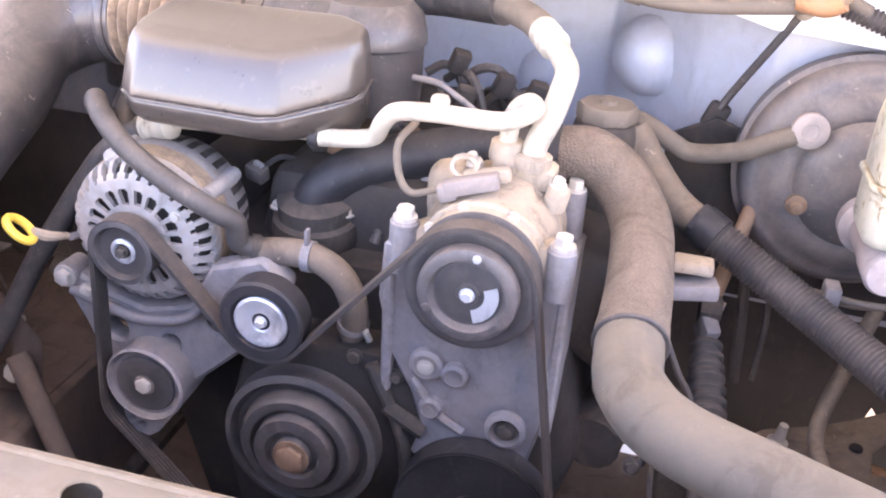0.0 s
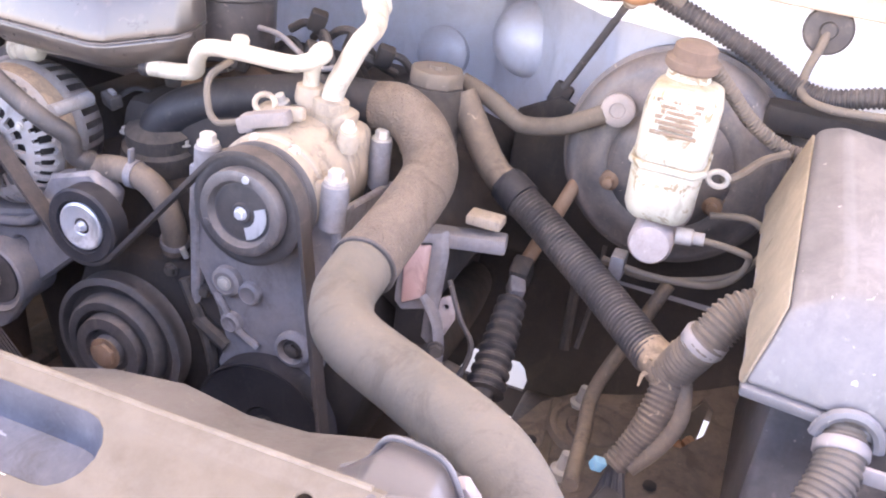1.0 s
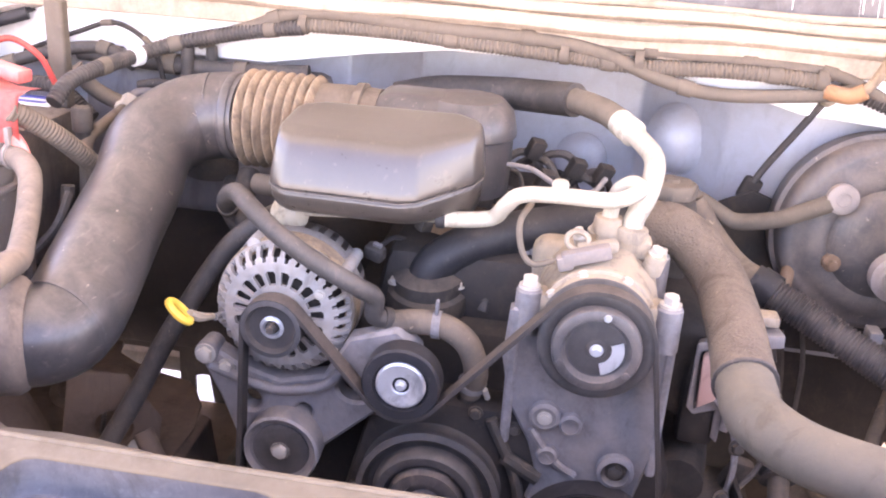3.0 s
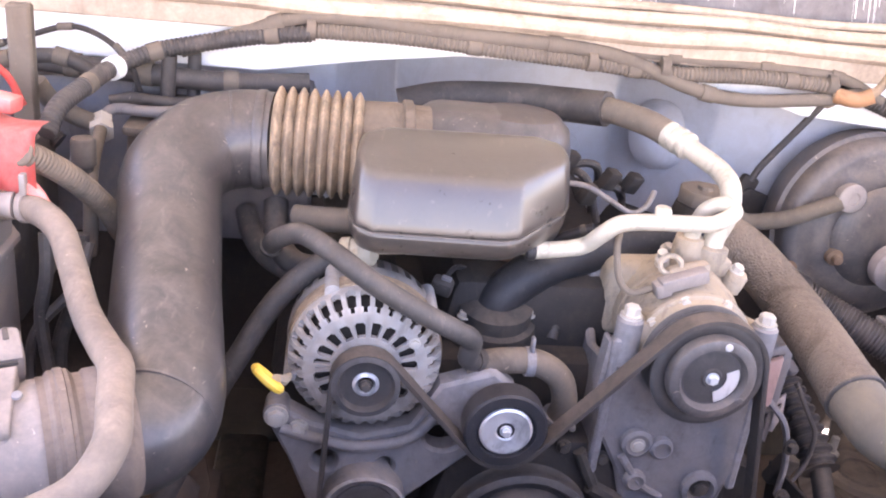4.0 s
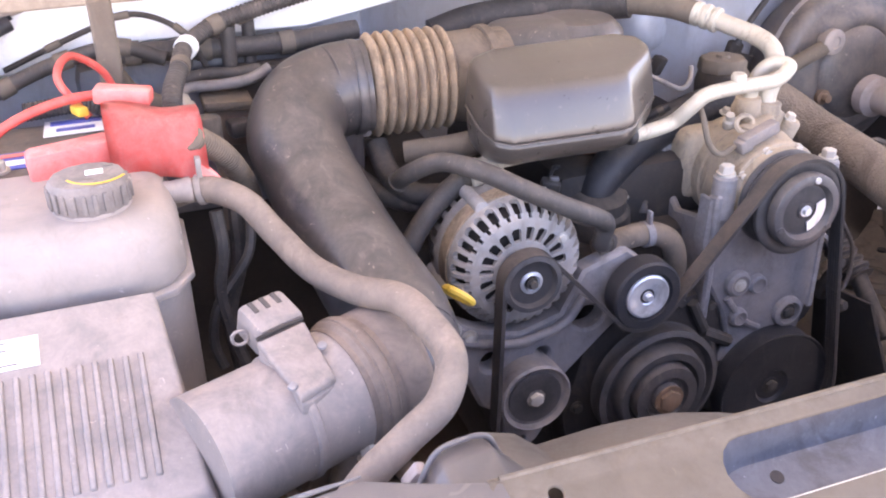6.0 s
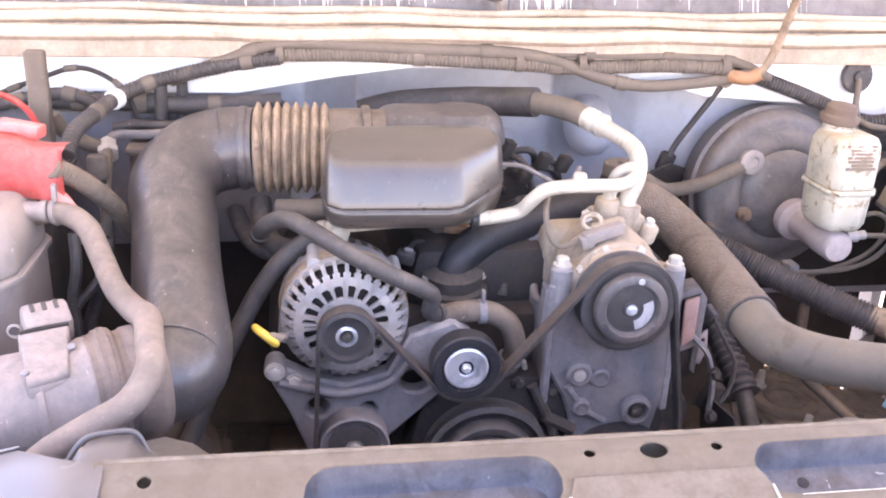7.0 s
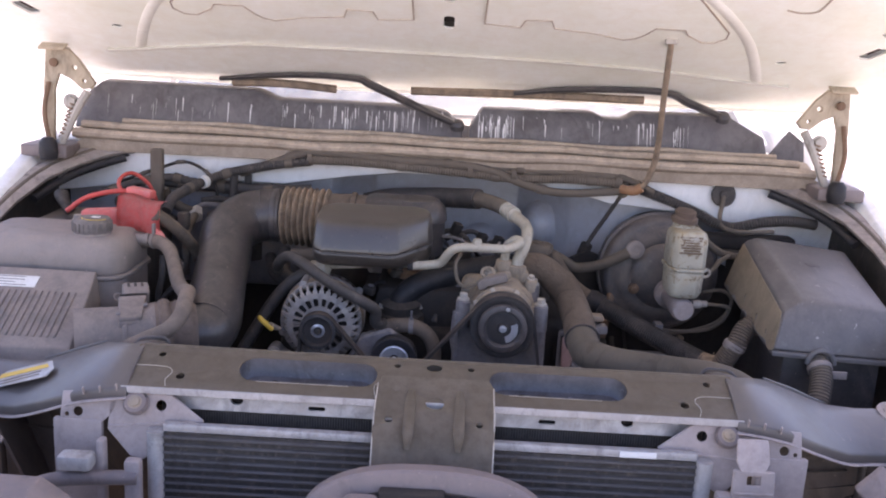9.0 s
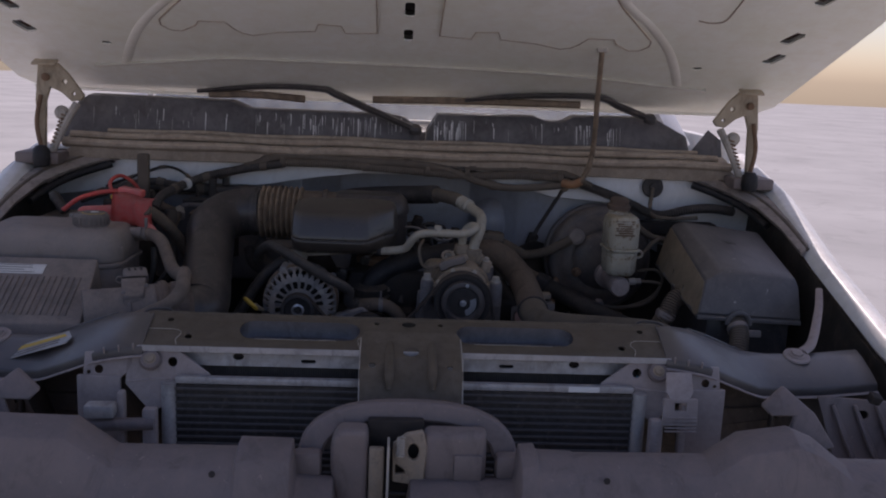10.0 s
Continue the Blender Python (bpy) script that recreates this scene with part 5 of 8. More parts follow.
pulley("power_steering_pulley", "black dished power steering pulley", (0.154, 0.444, 0.654),
       [(0.03, -0.02), (0.088, -0.02), (0.091, -0.017), (0.089, -0.013), (0.089, 0.008), (0.092, 0.010), (0.092, 0.014), (0.090, 0.0145), (0.087, 0.0115), (0.05, 0.0085), (0.028, 0.0075), (0.024, 0.003), (0, 0.003)],
       "iron", "rubber", 0.010)
tn = thing("belt_tensioner", (-0.234, 0.43, 0.70), "grey cast belt tensioner arm with a round cap", "tensioner")
part("drum", lathe([(0.047, -0.05), (0.048, 0.0), (0.0485, 0.012), (0.046, 0.015), (0.0445, 0.013), (0.041, 0.009), (0.039, 0.009), (0.030, 0.004), (0.012, 0.004), (0.011, 0.012), (0, 0.012)], (-0.236, 0.43, 0.752), Y, 44), "bracket", tn)
part("cap", lathe([(0.037, 0.0), (0.036, 0.0105), (0.020, 0.012), (0, 0.012)], (-0.236, 0.43, 0.752), Y, 36), "pulley", tn)
part("bolt", hexbolt((-0.236, 0.42, 0.752), Y, 0.0095, 0.008), "bolt", tn)
part("arm", sheet([(-0.283, 0.75), (-0.273, 0.69), (-0.262, 0.672), (-0.244, 0.668), (-0.230, 0.678), (-0.19, 0.735), (-0.2, 0.76)], [ring2(-0.25, 0.685, 0.004), ring2(-0.262, 0.69, 0.004)], lambda u, v: (u, 0.428, v), (0, 0.02, 0), 0.003), "bracket", tn)
ab = thing("alternator_bracket", (-0.22, 0.47, 0.75), "grey cast alternator bracket with round openings", "bracket")
part("plate", sheet([(-0.335, 0.87), (-0.345, 0.84), (-0.325, 0.80), (-0.30, 0.735), (-0.27, 0.715), (-0.20, 0.735), (-0.13, 0.80), (-0.09, 0.835), (-0.07, 0.90), (-0.10, 0.925), (-0.16, 0.905), (-0.19, 0.85), (-0.245, 0.835), (-0.30, 0.85)],
                    [ring2(-0.15, 0.835, 0.022, 18, 0.017), ring2(-0.285, 0.80, 0.014), ring2(-0.215, 0.795, 0.010)], lambda u, v: (u, 0.448, v), (0, 0.03, 0), 0.004), "bracket", ab)
part("rim", tube([(-0.335, 0.445, 0.845), (-0.29, 0.443, 0.832), (-0.245, 0.442, 0.825), (-0.19, 0.443, 0.838), (-0.16, 0.445, 0.87)], 0.0065, 6, 10), "bracket", ab)
part("boss", lathe([(0.014, 0), (0.015, 0.03), (0.012, 0.034), (0, 0.034)], (-0.340, 0.475, 0.862), Y, 18), "bracket", ab)
part("bolt", hexbolt((-0.340, 0.443, 0.862), Y, 0.010, 0.010), "bolt", ab)
part("bolt", hexbolt((-0.315, 0.447, 0.845), Y, 0.008, 0.008), "bolt", ab)

# air-conditioning compressor
cp = thing("ac_compressor", (0.13, 0.50, 0.89), "dusty tan aluminium air-conditioning compressor", "compressor")
part("clutch_pulley", lathe([(0.03, -0.048), (0.0640, -0.047), (0.0665, -0.043), (0.0650, -0.040), (0.0615, -0.038), (0.0635, -0.034), (0.0605, -0.031), (0.0635, -0.028), (0.0605, -0.025), (0.0635, -0.022), (0.0605, -0.019), (0.0635, -0.016), (0.0640, -0.012), (0.0665, -0.010), (0.0665, -0.006), (0.0640, -0.004), (0.058, -0.003), (0.052, -0.006), (0, -0.006)], (0.127, 0.412, 0.957), Y, 64), "pulley", cp)
part("clutch_plate", lathe([(0.0505, -0.005), (0.0505, 0.005), (0.0490, 0.0085), (0.0445, 0.0105), (0.0385, 0.0105), (0.0365, 0.0065), (0.0345, 0.0025), (0, 0.0025)], (0.127, 0.412, 0.957), Y, 56), "pulley_grey", cp)
part("clutch_dish", lathe([(0.0335, 0.0026), (0.031, 0.0032), (0.012, 0.0032), (0.0105, 0.006), (0, 0.006)], (0.127, 0.412, 0.957), Y, 40), "pulley", cp)
part("hub_nut", hexbolt((0.127, 0.4075, 0.957), Y, 0.0058, 0.007), "bright", cp)
arc = [(0.031 * math.cos(a), 0.031 * math.sin(a)) for a in [radians(-75 + 11 * k) for k in range(10)]] + [(0.017 * math.cos(a), 0.017 * math.sin(a)) for a in [radians(24 - 11 * k) for k in range(10)]]
part("dish_crescent", sheet(arc, [], lambda u, v: (0.127 + u, 0.4078, 0.957 + v), (0, -0.0012, 0)), "bright", cp, "bright crescent in the clutch dish")
for a in (80, 205, 325):
    part("rivet", lathe([(0.0045, 0), (0.004, 0.002), (0, 0.0025)], (0.127 + 0.043 * math.cos(radians(a)), 0.402, 0.957 + 0.043 * math.sin(radians(a))), Y, 12), "bright" if a == 80 else "pulley_grey", cp)
CA = (0, 1, 0.06)
part("body", lathe([(0.060, 0.045), (0.0645, 0.049), (0.066, 0.060), (0.0675, 0.078), (0.071, 0.092), (0.0735, 0.106), (0.0735, 0.118), (0.0715, 0.120), (0.0715, 0.124), (0.0735, 0.126), (0.0735, 0.160), (0.066, 0.176), (0, 0.178)], (0.127, 0.412, 0.954), CA, 48), "alu_dusty", cp, "pale dust-caked casting")
part("rear_head", block((0.116, 0.580, 0.972), (0.150, 0.055, 0.100), 0.018, seg=3), "alu_dusty", cp)
for s, x in ((-1, 0.066), (1, 0.196)):
    part("mounting_ear", loft([[(x + s * dx - 0.018, y, 0.948), (x + s * dx + 0.018, y, 0.948), (x + s * dx + 0.014, y, 0.992 - abs(dx)), (x + s * dx - 0.014, y, 0.992 - abs(dx))] for dx, y in ((0.0, 0.462), (0.002, 0.485), (-0.006, 0.51))], 0.006, 2), "alu_dusty", cp)
part("casting_groove", lathe([(0.0690, 0.060), (0.0705, 0.061), (0.0705, 0.066), (0.0690, 0.067)], (0.127, 0.412, 0.954), CA, 48), "alu_dusty", cp)
part("top_boss", loft([[(0.086, y, 1.0), (0.170, y, 1.0), (0.166, y, z - 0.006), (0.140, y, z + 0.002), (0.100, y, z - 0.004)] for y, z in ((0.512, 1.018), (0.525, 1.033), (0.575, 1.036), (0.59, 1.024))], 0.006), "alu_dusty", cp)
part("port_block", block((0.150, 0.553, 1.038), (0.068, 0.042, 0.026), 0.008, (0, 14, 0)), "alu_dusty", cp)
part("port_ear", lathe([(0.013, 0), (0.0125, 0.022), (0.010, 0.025), (0, 0.025)], (0.186, 0.535, 1.008), (0.2, -0.3, 1), 16), "alu_dusty", cp)
part("relief_valve", lathe([(0.009, 0), (0.009, 0.012), (0.006, 0.014), (0.006, 0.022), (0, 0.023)], (0.100, 0.545, 1.030), (-0.3, -0.4, 1), 12), "bolt", cp)
for x, y, z in ((0.188, 0.532, 1.032), (0.115, 0.575, 1.036)):
    part("bolt", hexbolt((x, y, z), (0.2, -0.3, 1), 0.007, 0.009), "bolt", cp)
part("clutch_connector", block((0.106, 0.490, 1.036), (0.058, 0.018, 0.017), 0.003, (0, -16, 6)), "greyplastic", cp)
part("clutch_connector", block((0.082, 0.488, 1.025), (0.019, 0.018, 0.018), 0.003, (0, -18, 6)), "greyplastic", cp)
part("connector_latch", block((0.116, 0.491, 1.0435), (0.030, 0.005, 0.003), 0.001, (0, -18, 6)), "greyplastic", cp)
part("connector_loop", tube([(0.094 + 0.013 * math.cos(a), 0.506 + 0.004 * math.sin(a), 1.047 + 0.010 * math.sin(a)) for a in [2 * math.pi * k / 14 for k in range(15)]], 0.0036, 2, 6, raw=True), "alu_dusty", cp)
part("connector_seat", block((0.118, 0.508, 1.040), (0.05, 0.018, 0.016), 0.005, (0, -10, 10)), "alu_dusty", cp)
for k, a in enumerate((20, 65, 110, 150)):
    d = Vector((math.cos(radians(a)), 0, math.sin(radians(a))))
    part("case_bolt", hexbolt(Vector((0.127, 0.47, 0.958)) + d * 0.064, Y, 0.0055, 0.007), "bolt", cp)

nudge(cp, 0.005, 0, -0.004)
cbr = thing("compressor_bracket", (0.12, 0.47, 0.66), "grey cast accessory bracket below the compressor", "bracket")
part("plate", sheet([(0.030, 0.965), (0.026, 0.90), (0.040, 0.835), (0.068, 0.785), (0.082, 0.74), (0.070, 0.70), (0.20, 0.70), (0.222, 0.80), (0.224, 0.90), (0.228, 0.965), (0.20, 0.94), (0.06, 0.94)],
                    [ring2(0.178, 0.765, 0.009), ring2(0.112, 0.823, 0.006)], lambda u, v: (u, 0.462, v), (0, 0.03, 0), 0.004), "bracket", cbr)
for x, z0, z1 in ((0.050, 0.935, 0.993), (0.212, 0.935, 0.990)):
    post = part("post", lathe([(0.016, 0), (0.0155, z1 - z0 - 0.003), (0.013, z1 - z0), (0, z1 - z0)], (x, 0.468, z0), (0, 0, 1), 18), "bracket", cbr)
    part("post_bolt", hexbolt((x, 0.468, z1), (0, 0, 1), 0.0095, 0.014), "bolt", post)
for x, y, z in ((0.207, 0.60, 0.998), (0.052, 0.60, 1.0)):
    post = part("rear_post", lathe([(0.014, 0), (0.0135, 0.075), (0, 0.076)], (x, y, z - 0.075), (0, 0, 1), 16), "bracket", cbr)
    part("post_bolt", hexbolt((x, y, z), (0, 0, 1), 0.009, 0.013), "bolt", post)
for x, z, r in ((0.085, 0.830, 0.020), (0.117, 0.823, 0.015), (0.093, 0.775, 0.014), (0.178, 0.765, 0.024)):
    part("boss", lathe([(r, -0.005), (r * 0.95, 0.006), (r * 0.72, 0.009), (r * 0.6, 0.008 if r < 0.022 else 0.001), (0, 0.007 if r < 0.022 else 0.001)], (x, 0.460, z), Y, 24), "bracket", cbr)
part("bolt", hexbolt((0.085, 0.452, 0.830), Y, 0.007, 0.004), "bolt", cbr)
part("bolt", hexbolt((0.178, 0.458, 0.765), Y, 0.009, 0.007), "iron", cbr)
part("side_web", sheet([(0.455, 0.97), (0.475, 0.965), (0.500, 0.925), (0.545, 0.915), (0.575, 0.94), (0.590, 0.99), (0.615, 0.99), (0.605, 0.88), (0.46, 0.78)], [], lambda u, v: (0.032, u, v), (0.012, 0, 0), 0.003), "bracket", cbr)
part("side_web", sheet([(0.46, 0.96), (0.62, 0.94), (0.58, 0.80), (0.46, 0.76)], [], lambda u, v: (0.214, u, v), (0.012, 0, 0), 0.003), "bracket", cbr)
part("rib", tube([(0.07, 0.459, 0.81), (0.10, 0.457, 0.77), (0.13, 0.458, 0.75)], 0.005, 4, 8), "bracket", cbr)

# serpentine belt
W = [((-0.246, 0.922), 0.036, 1), ((-0.087, 0.871), 0.049, -1), ((0.132, 0.953), 0.0652, 1), ((0.154, 0.654), 0.0915, 1), ((-0.045, 0.55), 0.08, 1), ((-0.25, 0.72), 0.040, 1)]


def tangent(c1, r1, s1, c2, r2, s2):
    """Touching points of the belt's straight run from one wheel to the next; s is +1 for clockwise wheels."""
    d = Vector(c2) - Vector(c1)
    L, a = d.length, math.atan2(d.y, d.x)
    k = math.acos(max(-1, min(1, (s1 * r1 - s2 * r2) / L)))
    n = a + k
    u = Vector((math.cos(n), math.sin(n)))
    return Vector(c1) + u * (s1 * r1), Vector(c2) + u * (s2 * r2)


path2 = []
n = len(W)
touch = [tangent(*W[i], *W[(i + 1) % n]) for i in range(n)]
for i in range(n):
    (c, r, s), a, b = W[i], touch[i - 1][1], touch[i][0]
    a0, a1 = math.atan2(a.y - c[1], a.x - c[0]), math.atan2(b.y - c[1], b.x - c[0])
    da = (a1 - a0) % (2 * math.pi)
    if s > 0:
        da -= 2 * math.pi
    if abs(da) > 2 * math.pi - 0.02:
        da = 0
    steps = max(2, int(abs(da) / 0.12))
    path2 += [(c[0] + r * math.cos(a0 + da * k / steps), c[1] + r * math.sin(a0 + da * k / steps)) for k in range(steps + 1)]
def belt_strip(lo, hi, y0, y1):
    """A closed strip along the belt's line, between two distances from it and two depths."""
    bm, m, rings = bmesh.new(), len(path2), []
    for i in range(m):
        t = (Vector(path2[(i + 1) % m]) - Vector(path2[i - 1])).normalized()
        o, c = Vector((-t.y, t.x)), Vector(path2[i])
        rings.append([bm.verts.new((c.x + e * o.x, y, c.y + e * o.y)) for e, y in ((lo, y0), (hi, y0), (hi, y1), (lo, y1))])
    for i in range(m):
        a, b = rings[i], rings[(i + 1) % m]
        for k in range(4):
            bm.faces.new((a[k], a[(k + 1) % 4], b[(k + 1) % 4], b[k]))
    return bm


sb2 = thing("serpentine_belt", (0.0, 0.425, 0.55), "worn black ribbed serpentine belt round the pulleys", "belt")
part("backing", belt_strip(-0.0008, 0.0026, 0.413, 0.436), "belt", sb2, sharp=50)
for k in range(5):
    part("rib", belt_strip(-0.0028, -0.0010, 0.4137 + 0.0046 * k, 0.4167 + 0.0046 * k), "belt", sb2, sharp=50)

# ---- air intake ----
cover = thing("resonator_cover", (-0.15, 0.56, 1.03), "black plastic air resonator box with dusty top", "engine cover")
lip = [(-0.275, 0.510), (-0.269, 0.478), (-0.25, 0.465), (-0.11, 0.462), (-0.09, 0.468), (-0.030, 0.525), (-0.021, 0.545), (-0.023, 0.575), (-0.05, 0.595), (-0.24, 0.59), (-0.27, 0.57)]
cx, cy = -0.15, 0.535


def shrink(k, ky, dy, z, zs=0.0):
    return [(cx + (x - cx) * k, cy + dy + (y - cy) * ky, z + zs * (y - cy)) for x, y in lip]


part("lid", loft([shrink(1, 1, 0, 1.092, 0.20), shrink(0.992, 0.975, 0.001, 1.103, 0.19), shrink(0.975, 0.90, 0.004, 1.126, 0.17), shrink(0.960, 0.84, 0.006, 1.141, 0.15), shrink(0.935, 0.76, 0.008, 1.150, 0.14), shrink(0.86, 0.56, 0.012, 1.155, 0.13)], 0.005, 3, 20), "cover", cover, sharp=60)
part("lip", loft([shrink(1.003, 1.004, 0, 1.0900, 0.20), shrink(1.003, 1.004, 0, 1.0925, 0.20)], 0.002), "cover", cover)
part("lower_shell", loft([shrink(0.992, 0.992, 0, 1.091, 0.20), shrink(0.985, 0.97, 0.002, 1.072, 0.14), shrink(0.955, 0.90, 0.008, 1.053, 0.06), shrink(0.88, 0.70, 0.020, 1.040)], 0.006, 3, 20), "cover", cover)
part("throttle_housing", lathe([(0.064, 0), (0.066, 0.03), (0.066, 0.075), (0.070, 0.078), (0.070, 0.085), (0.064, 0.11), (0.05, 0.124), (0, 0.128)], (-0.064, 0.680, 1.038), (0, 0, 1), 40), "plastic", cover)
part("rear_housing", block((-0.130, 0.680, 1.106), (0.13, 0.118, 0.118), 0.035, seg=4), "plastic", cover)
part("throttle_base", lathe([(0.058, -0.05), (0.055, 0.0), (0.066, 0.004), (0.066, 0.016), (0.05, 0.02)], (-0.058, 0.675, 0.985), (0, 0, 1), 32), "rust", cover, "dusty brown throttle body")
duct = thing("intake_duct", (-0.40, 0.5, 0.93), "black plastic air intake duct with ribbed bellows", "intake duct")
part("neck", tube([(-0.18, 0.668, 1.102), (-0.225, 0.668, 1.104), (-0.262, 0.668, 1.106)], [0.061, 0.061, 0.058], 5, 32), "hose_brown", duct, "dusty brown neck")
part("neck_band", lathe([(0.061, 0), (0.065, 0.002), (0.065, 0.012), (0.061, 0.014)], (-0.212, 0.668, 1.104), (1, 0.0, 0), 40), "hose_brown", duct)
prof = []
for k in range(8):
    h = 0.0135 * k
    prof += [(0.0560, h), (0.0655, h + 0.0050), (0.0668, h + 0.0070), (0.0655, h + 0.0090)]
part("bellows", lathe(prof + [(0.056, 0.108)], (-0.258, 0.668, 1.107), (-1, 0.03, 0), 48), "bellows", duct, "dusty brown ribbed bellows")
elbow = part("elbow", tube([(-0.364, 0.672, 1.107), (-0.403, 0.675, 1.105), (-0.447, 0.659, 1.096), (-0.475, 0.606, 1.074), (-0.468, 0.543, 1.036), (-0.458, 0.460, 1.006), (-0.447, 0.386, 0.981), (-0.438, 0.331, 0.965), (-0.439, 0.298, 0.955), (-0.452, 0.276, 0.953), (-0.474, 0.264, 0.954)],
                   [0.058, 0.0595, 0.0595, 0.058, 0.056, 0.0555, 0.0560, 0.0555, 0.0540, 0.0530, 0.0520], 8, 36), "plastic", duct, sharp=60)
part("elbow_rib", tube([(-0.405, 0.617, 1.108), (-0.412, 0.632, 1.148), (-0.418, 0.668, 1.163), (-0.42, 0.70, 1.150)], 0.0016, 6, 6), "plastic", elbow, "moulded seam line")
part("outlet_seam", lathe([(0.0525, 0), (0.0562, 0.001), (0.0562, 0.004), (0.0525, 0.005)], (-0.4395, 0.305, 0.9565), (-0.20, -0.96, -0.22), 40), "plastic", elbow, "moulded seam at the outlet")
part("elbow_band", lathe([(0.0595, 0), (0.061, 0.002), (0.061, 0.010), (0.0595, 0.012)], (-0.387, 0.673, 1.106), (1, -0.03, 0), 40), "plastic", elbow)
maf = thing("mass_air_flow_sensor", (-0.56, 0.20, 0.90), "dusty grey mass air flow sensor tube with connector", "sensor")
AX = Vector((-0.92, -0.36, -0.01)).normalized()
MC = Vector((-0.466, 0.268, 0.957))
cuff = part("cuff", lathe([(0.053, -0.012), (0.0605, -0.004), (0.0635, 0.002), (0.0625, 0.024), (0.0600, 0.027), (0.0600, 0.033), (0.0650, 0.037), (0.0650, 0.052), (0.0610, 0.056), (0.0610, 0.062)], MC, AX, 48), "cuff", maf, "dusty brown rubber cuff")
part("tube", lathe([(0.057, 0.056), (0.060, 0.060), (0.060, 0.068), (0.057, 0.074), (0.057, 0.10), (0.0575, 0.20)], MC, AX, 48), "greyplastic", maf)
part("flange", lathe([(0.057, 0.110), (0.0595, 0.112), (0.0595, 0.118), (0.057, 0.120)], MC, AX, 48), "greyplastic", maf)
HC2 = Vector((-0.557, 0.221, 1.004))
shell = part("sensor_housing", loft([[Vector(q) + Vector((0, 0, d)) for q in ((-0.590, 0.244, 1.022), (-0.543, 0.264, 1.022), (-0.531, 0.200, 0.999), (-0.566, 0.178, 1.000))] for d in (-0.040, -0.012, 0.0)], 0.004, 2), "greyplastic", maf)
part("housing_lid", loft([[Vector(q).lerp(HC2, k) + Vector((0, 0, d)) for q in ((-0.590, 0.244, 1.022), (-0.543, 0.264, 1.022), (-0.531, 0.200, 0.999), (-0.566, 0.178, 1.000))] for k, d in ((0.02, 0.0005), (0.04, 0.006), (0.10, 0.008))], 0.0015, 2), "greyplastic", maf)
part("lid_groove", tube([(-0.588, 0.247, 1.028), (-0.566, 0.257, 1.029), (-0.544, 0.266, 1.028)], 0.0022, 3, 6), "black", shell)
plug = part("connector", block((-0.571, 0.284, 1.020), (0.048, 0.040, 0.034), 0.006, (18, 0, 24)), "greyplastic", maf)
for k in range(3):
    part("connector_rib", block((-0.584 + 0.011 * k, 0.283 + 0.005 * k, 1.0385), (0.005, 0.014, 0.004), 0.001, (18, 0, 24)), "hose_dark", plug)
part("connector_lock", tube([(-0.600 + 0.007 * math.cos(a), 0.272, 1.018 + 0.007 * math.sin(a)) for a in [math.pi * 2 * k / 12 for k in range(13)]], 0.0018, 2, 6, raw=True), "greyplastic", plug)
for p in ((-0.535, 0.232, 1.018), (-0.570, 0.190, 1.0120)):
    part("screw", lathe([(0.0045, 0), (0.004, 0.002), (0, 0.003)], p, (0, -0.35, 1), 12), "bracket", shell)
part("clamp", lathe([(0.0650, 0.040), (0.0665, 0.041), (0.0665, 0.047), (0.0650, 0.048)], MC, AX, 48), "cuff", cuff)
part("clamp_screw", tube([(-0.498, 0.200, 0.917), (-0.513, 0.194, 0.926)], 0.0065, 2, 10), "bolt", cuff)

ab2 = thing("air_filter_box", (-0.77, 0.22, 0.82), "dusty grey air filter box with ribbed sloping lid", "air filter box")

part("base", loft([[(-0.93, 0.09, z), (-0.655, 0.10, z), (-0.655, 0.335, z), (-0.93, 0.335, z)] for z in (0.78, 0.91)], 0.012), "greyplastic", ab2)
part("lid", loft([[(-0.94, 0.12, 0.900), (-0.632, 0.12, 0.905), (-0.648, 0.345, 0.905), (-0.94, 0.345, 0.905)], [(-0.94, 0.12, 0.912), (-0.630, 0.12, 0.916), (-0.646, 0.345, 0.912), (-0.94, 0.345, 0.912)],
                  [(-0.935, 0.150, 0.924), (-0.640, 0.155, 0.928), (-0.655, 0.342, 0.930), (-0.935, 0.342, 0.930)], [(-0.93, 0.155, 0.950), (-0.648, 0.160, 0.953), (-0.664, 0.336, 1.047), (-0.93, 0.336, 1.047)]], 0.007, 3, 20), "greyplastic", ab2)
for k in range(20):
    x = -0.925 + 0.0125 * k
    part("rib", loft([[(x, y, z - 0.003), (x + 0.0066, y, z - 0.003), (x + 0.0054, y - 0.001, z + 0.0026), (x + 0.0012, y - 0.001, z + 0.0026)] for y, z in ((0.180, 0.9642), (0.280, 1.0177))], 0.0007, 1), "greyplastic", ab2)
part("label", block((-0.832, 0.3005, 1.0292), (0.135, 0.030, 0.0012), 0.0004, (28.1, 0, 0)), "paper", ab2, "faded white paper label")
for k in range(4):
    part("label_line", block((-0.835 + 0.008 * (k % 2), 0.3105 - 0.0065 * k, 1.0352 - 0.00348 * k), (0.09 - 0.015 * (k % 3), 0.0018, 0.0008), 0.0002, (28.1, 0, 0)), "ink", ab2)

# ---- coolant tank and its hose ----
ct = thing("coolant_tank", (-0.75, 0.43, 0.82), "dirty translucent grey coolant surge tank with moulded seam", "coolant tank")
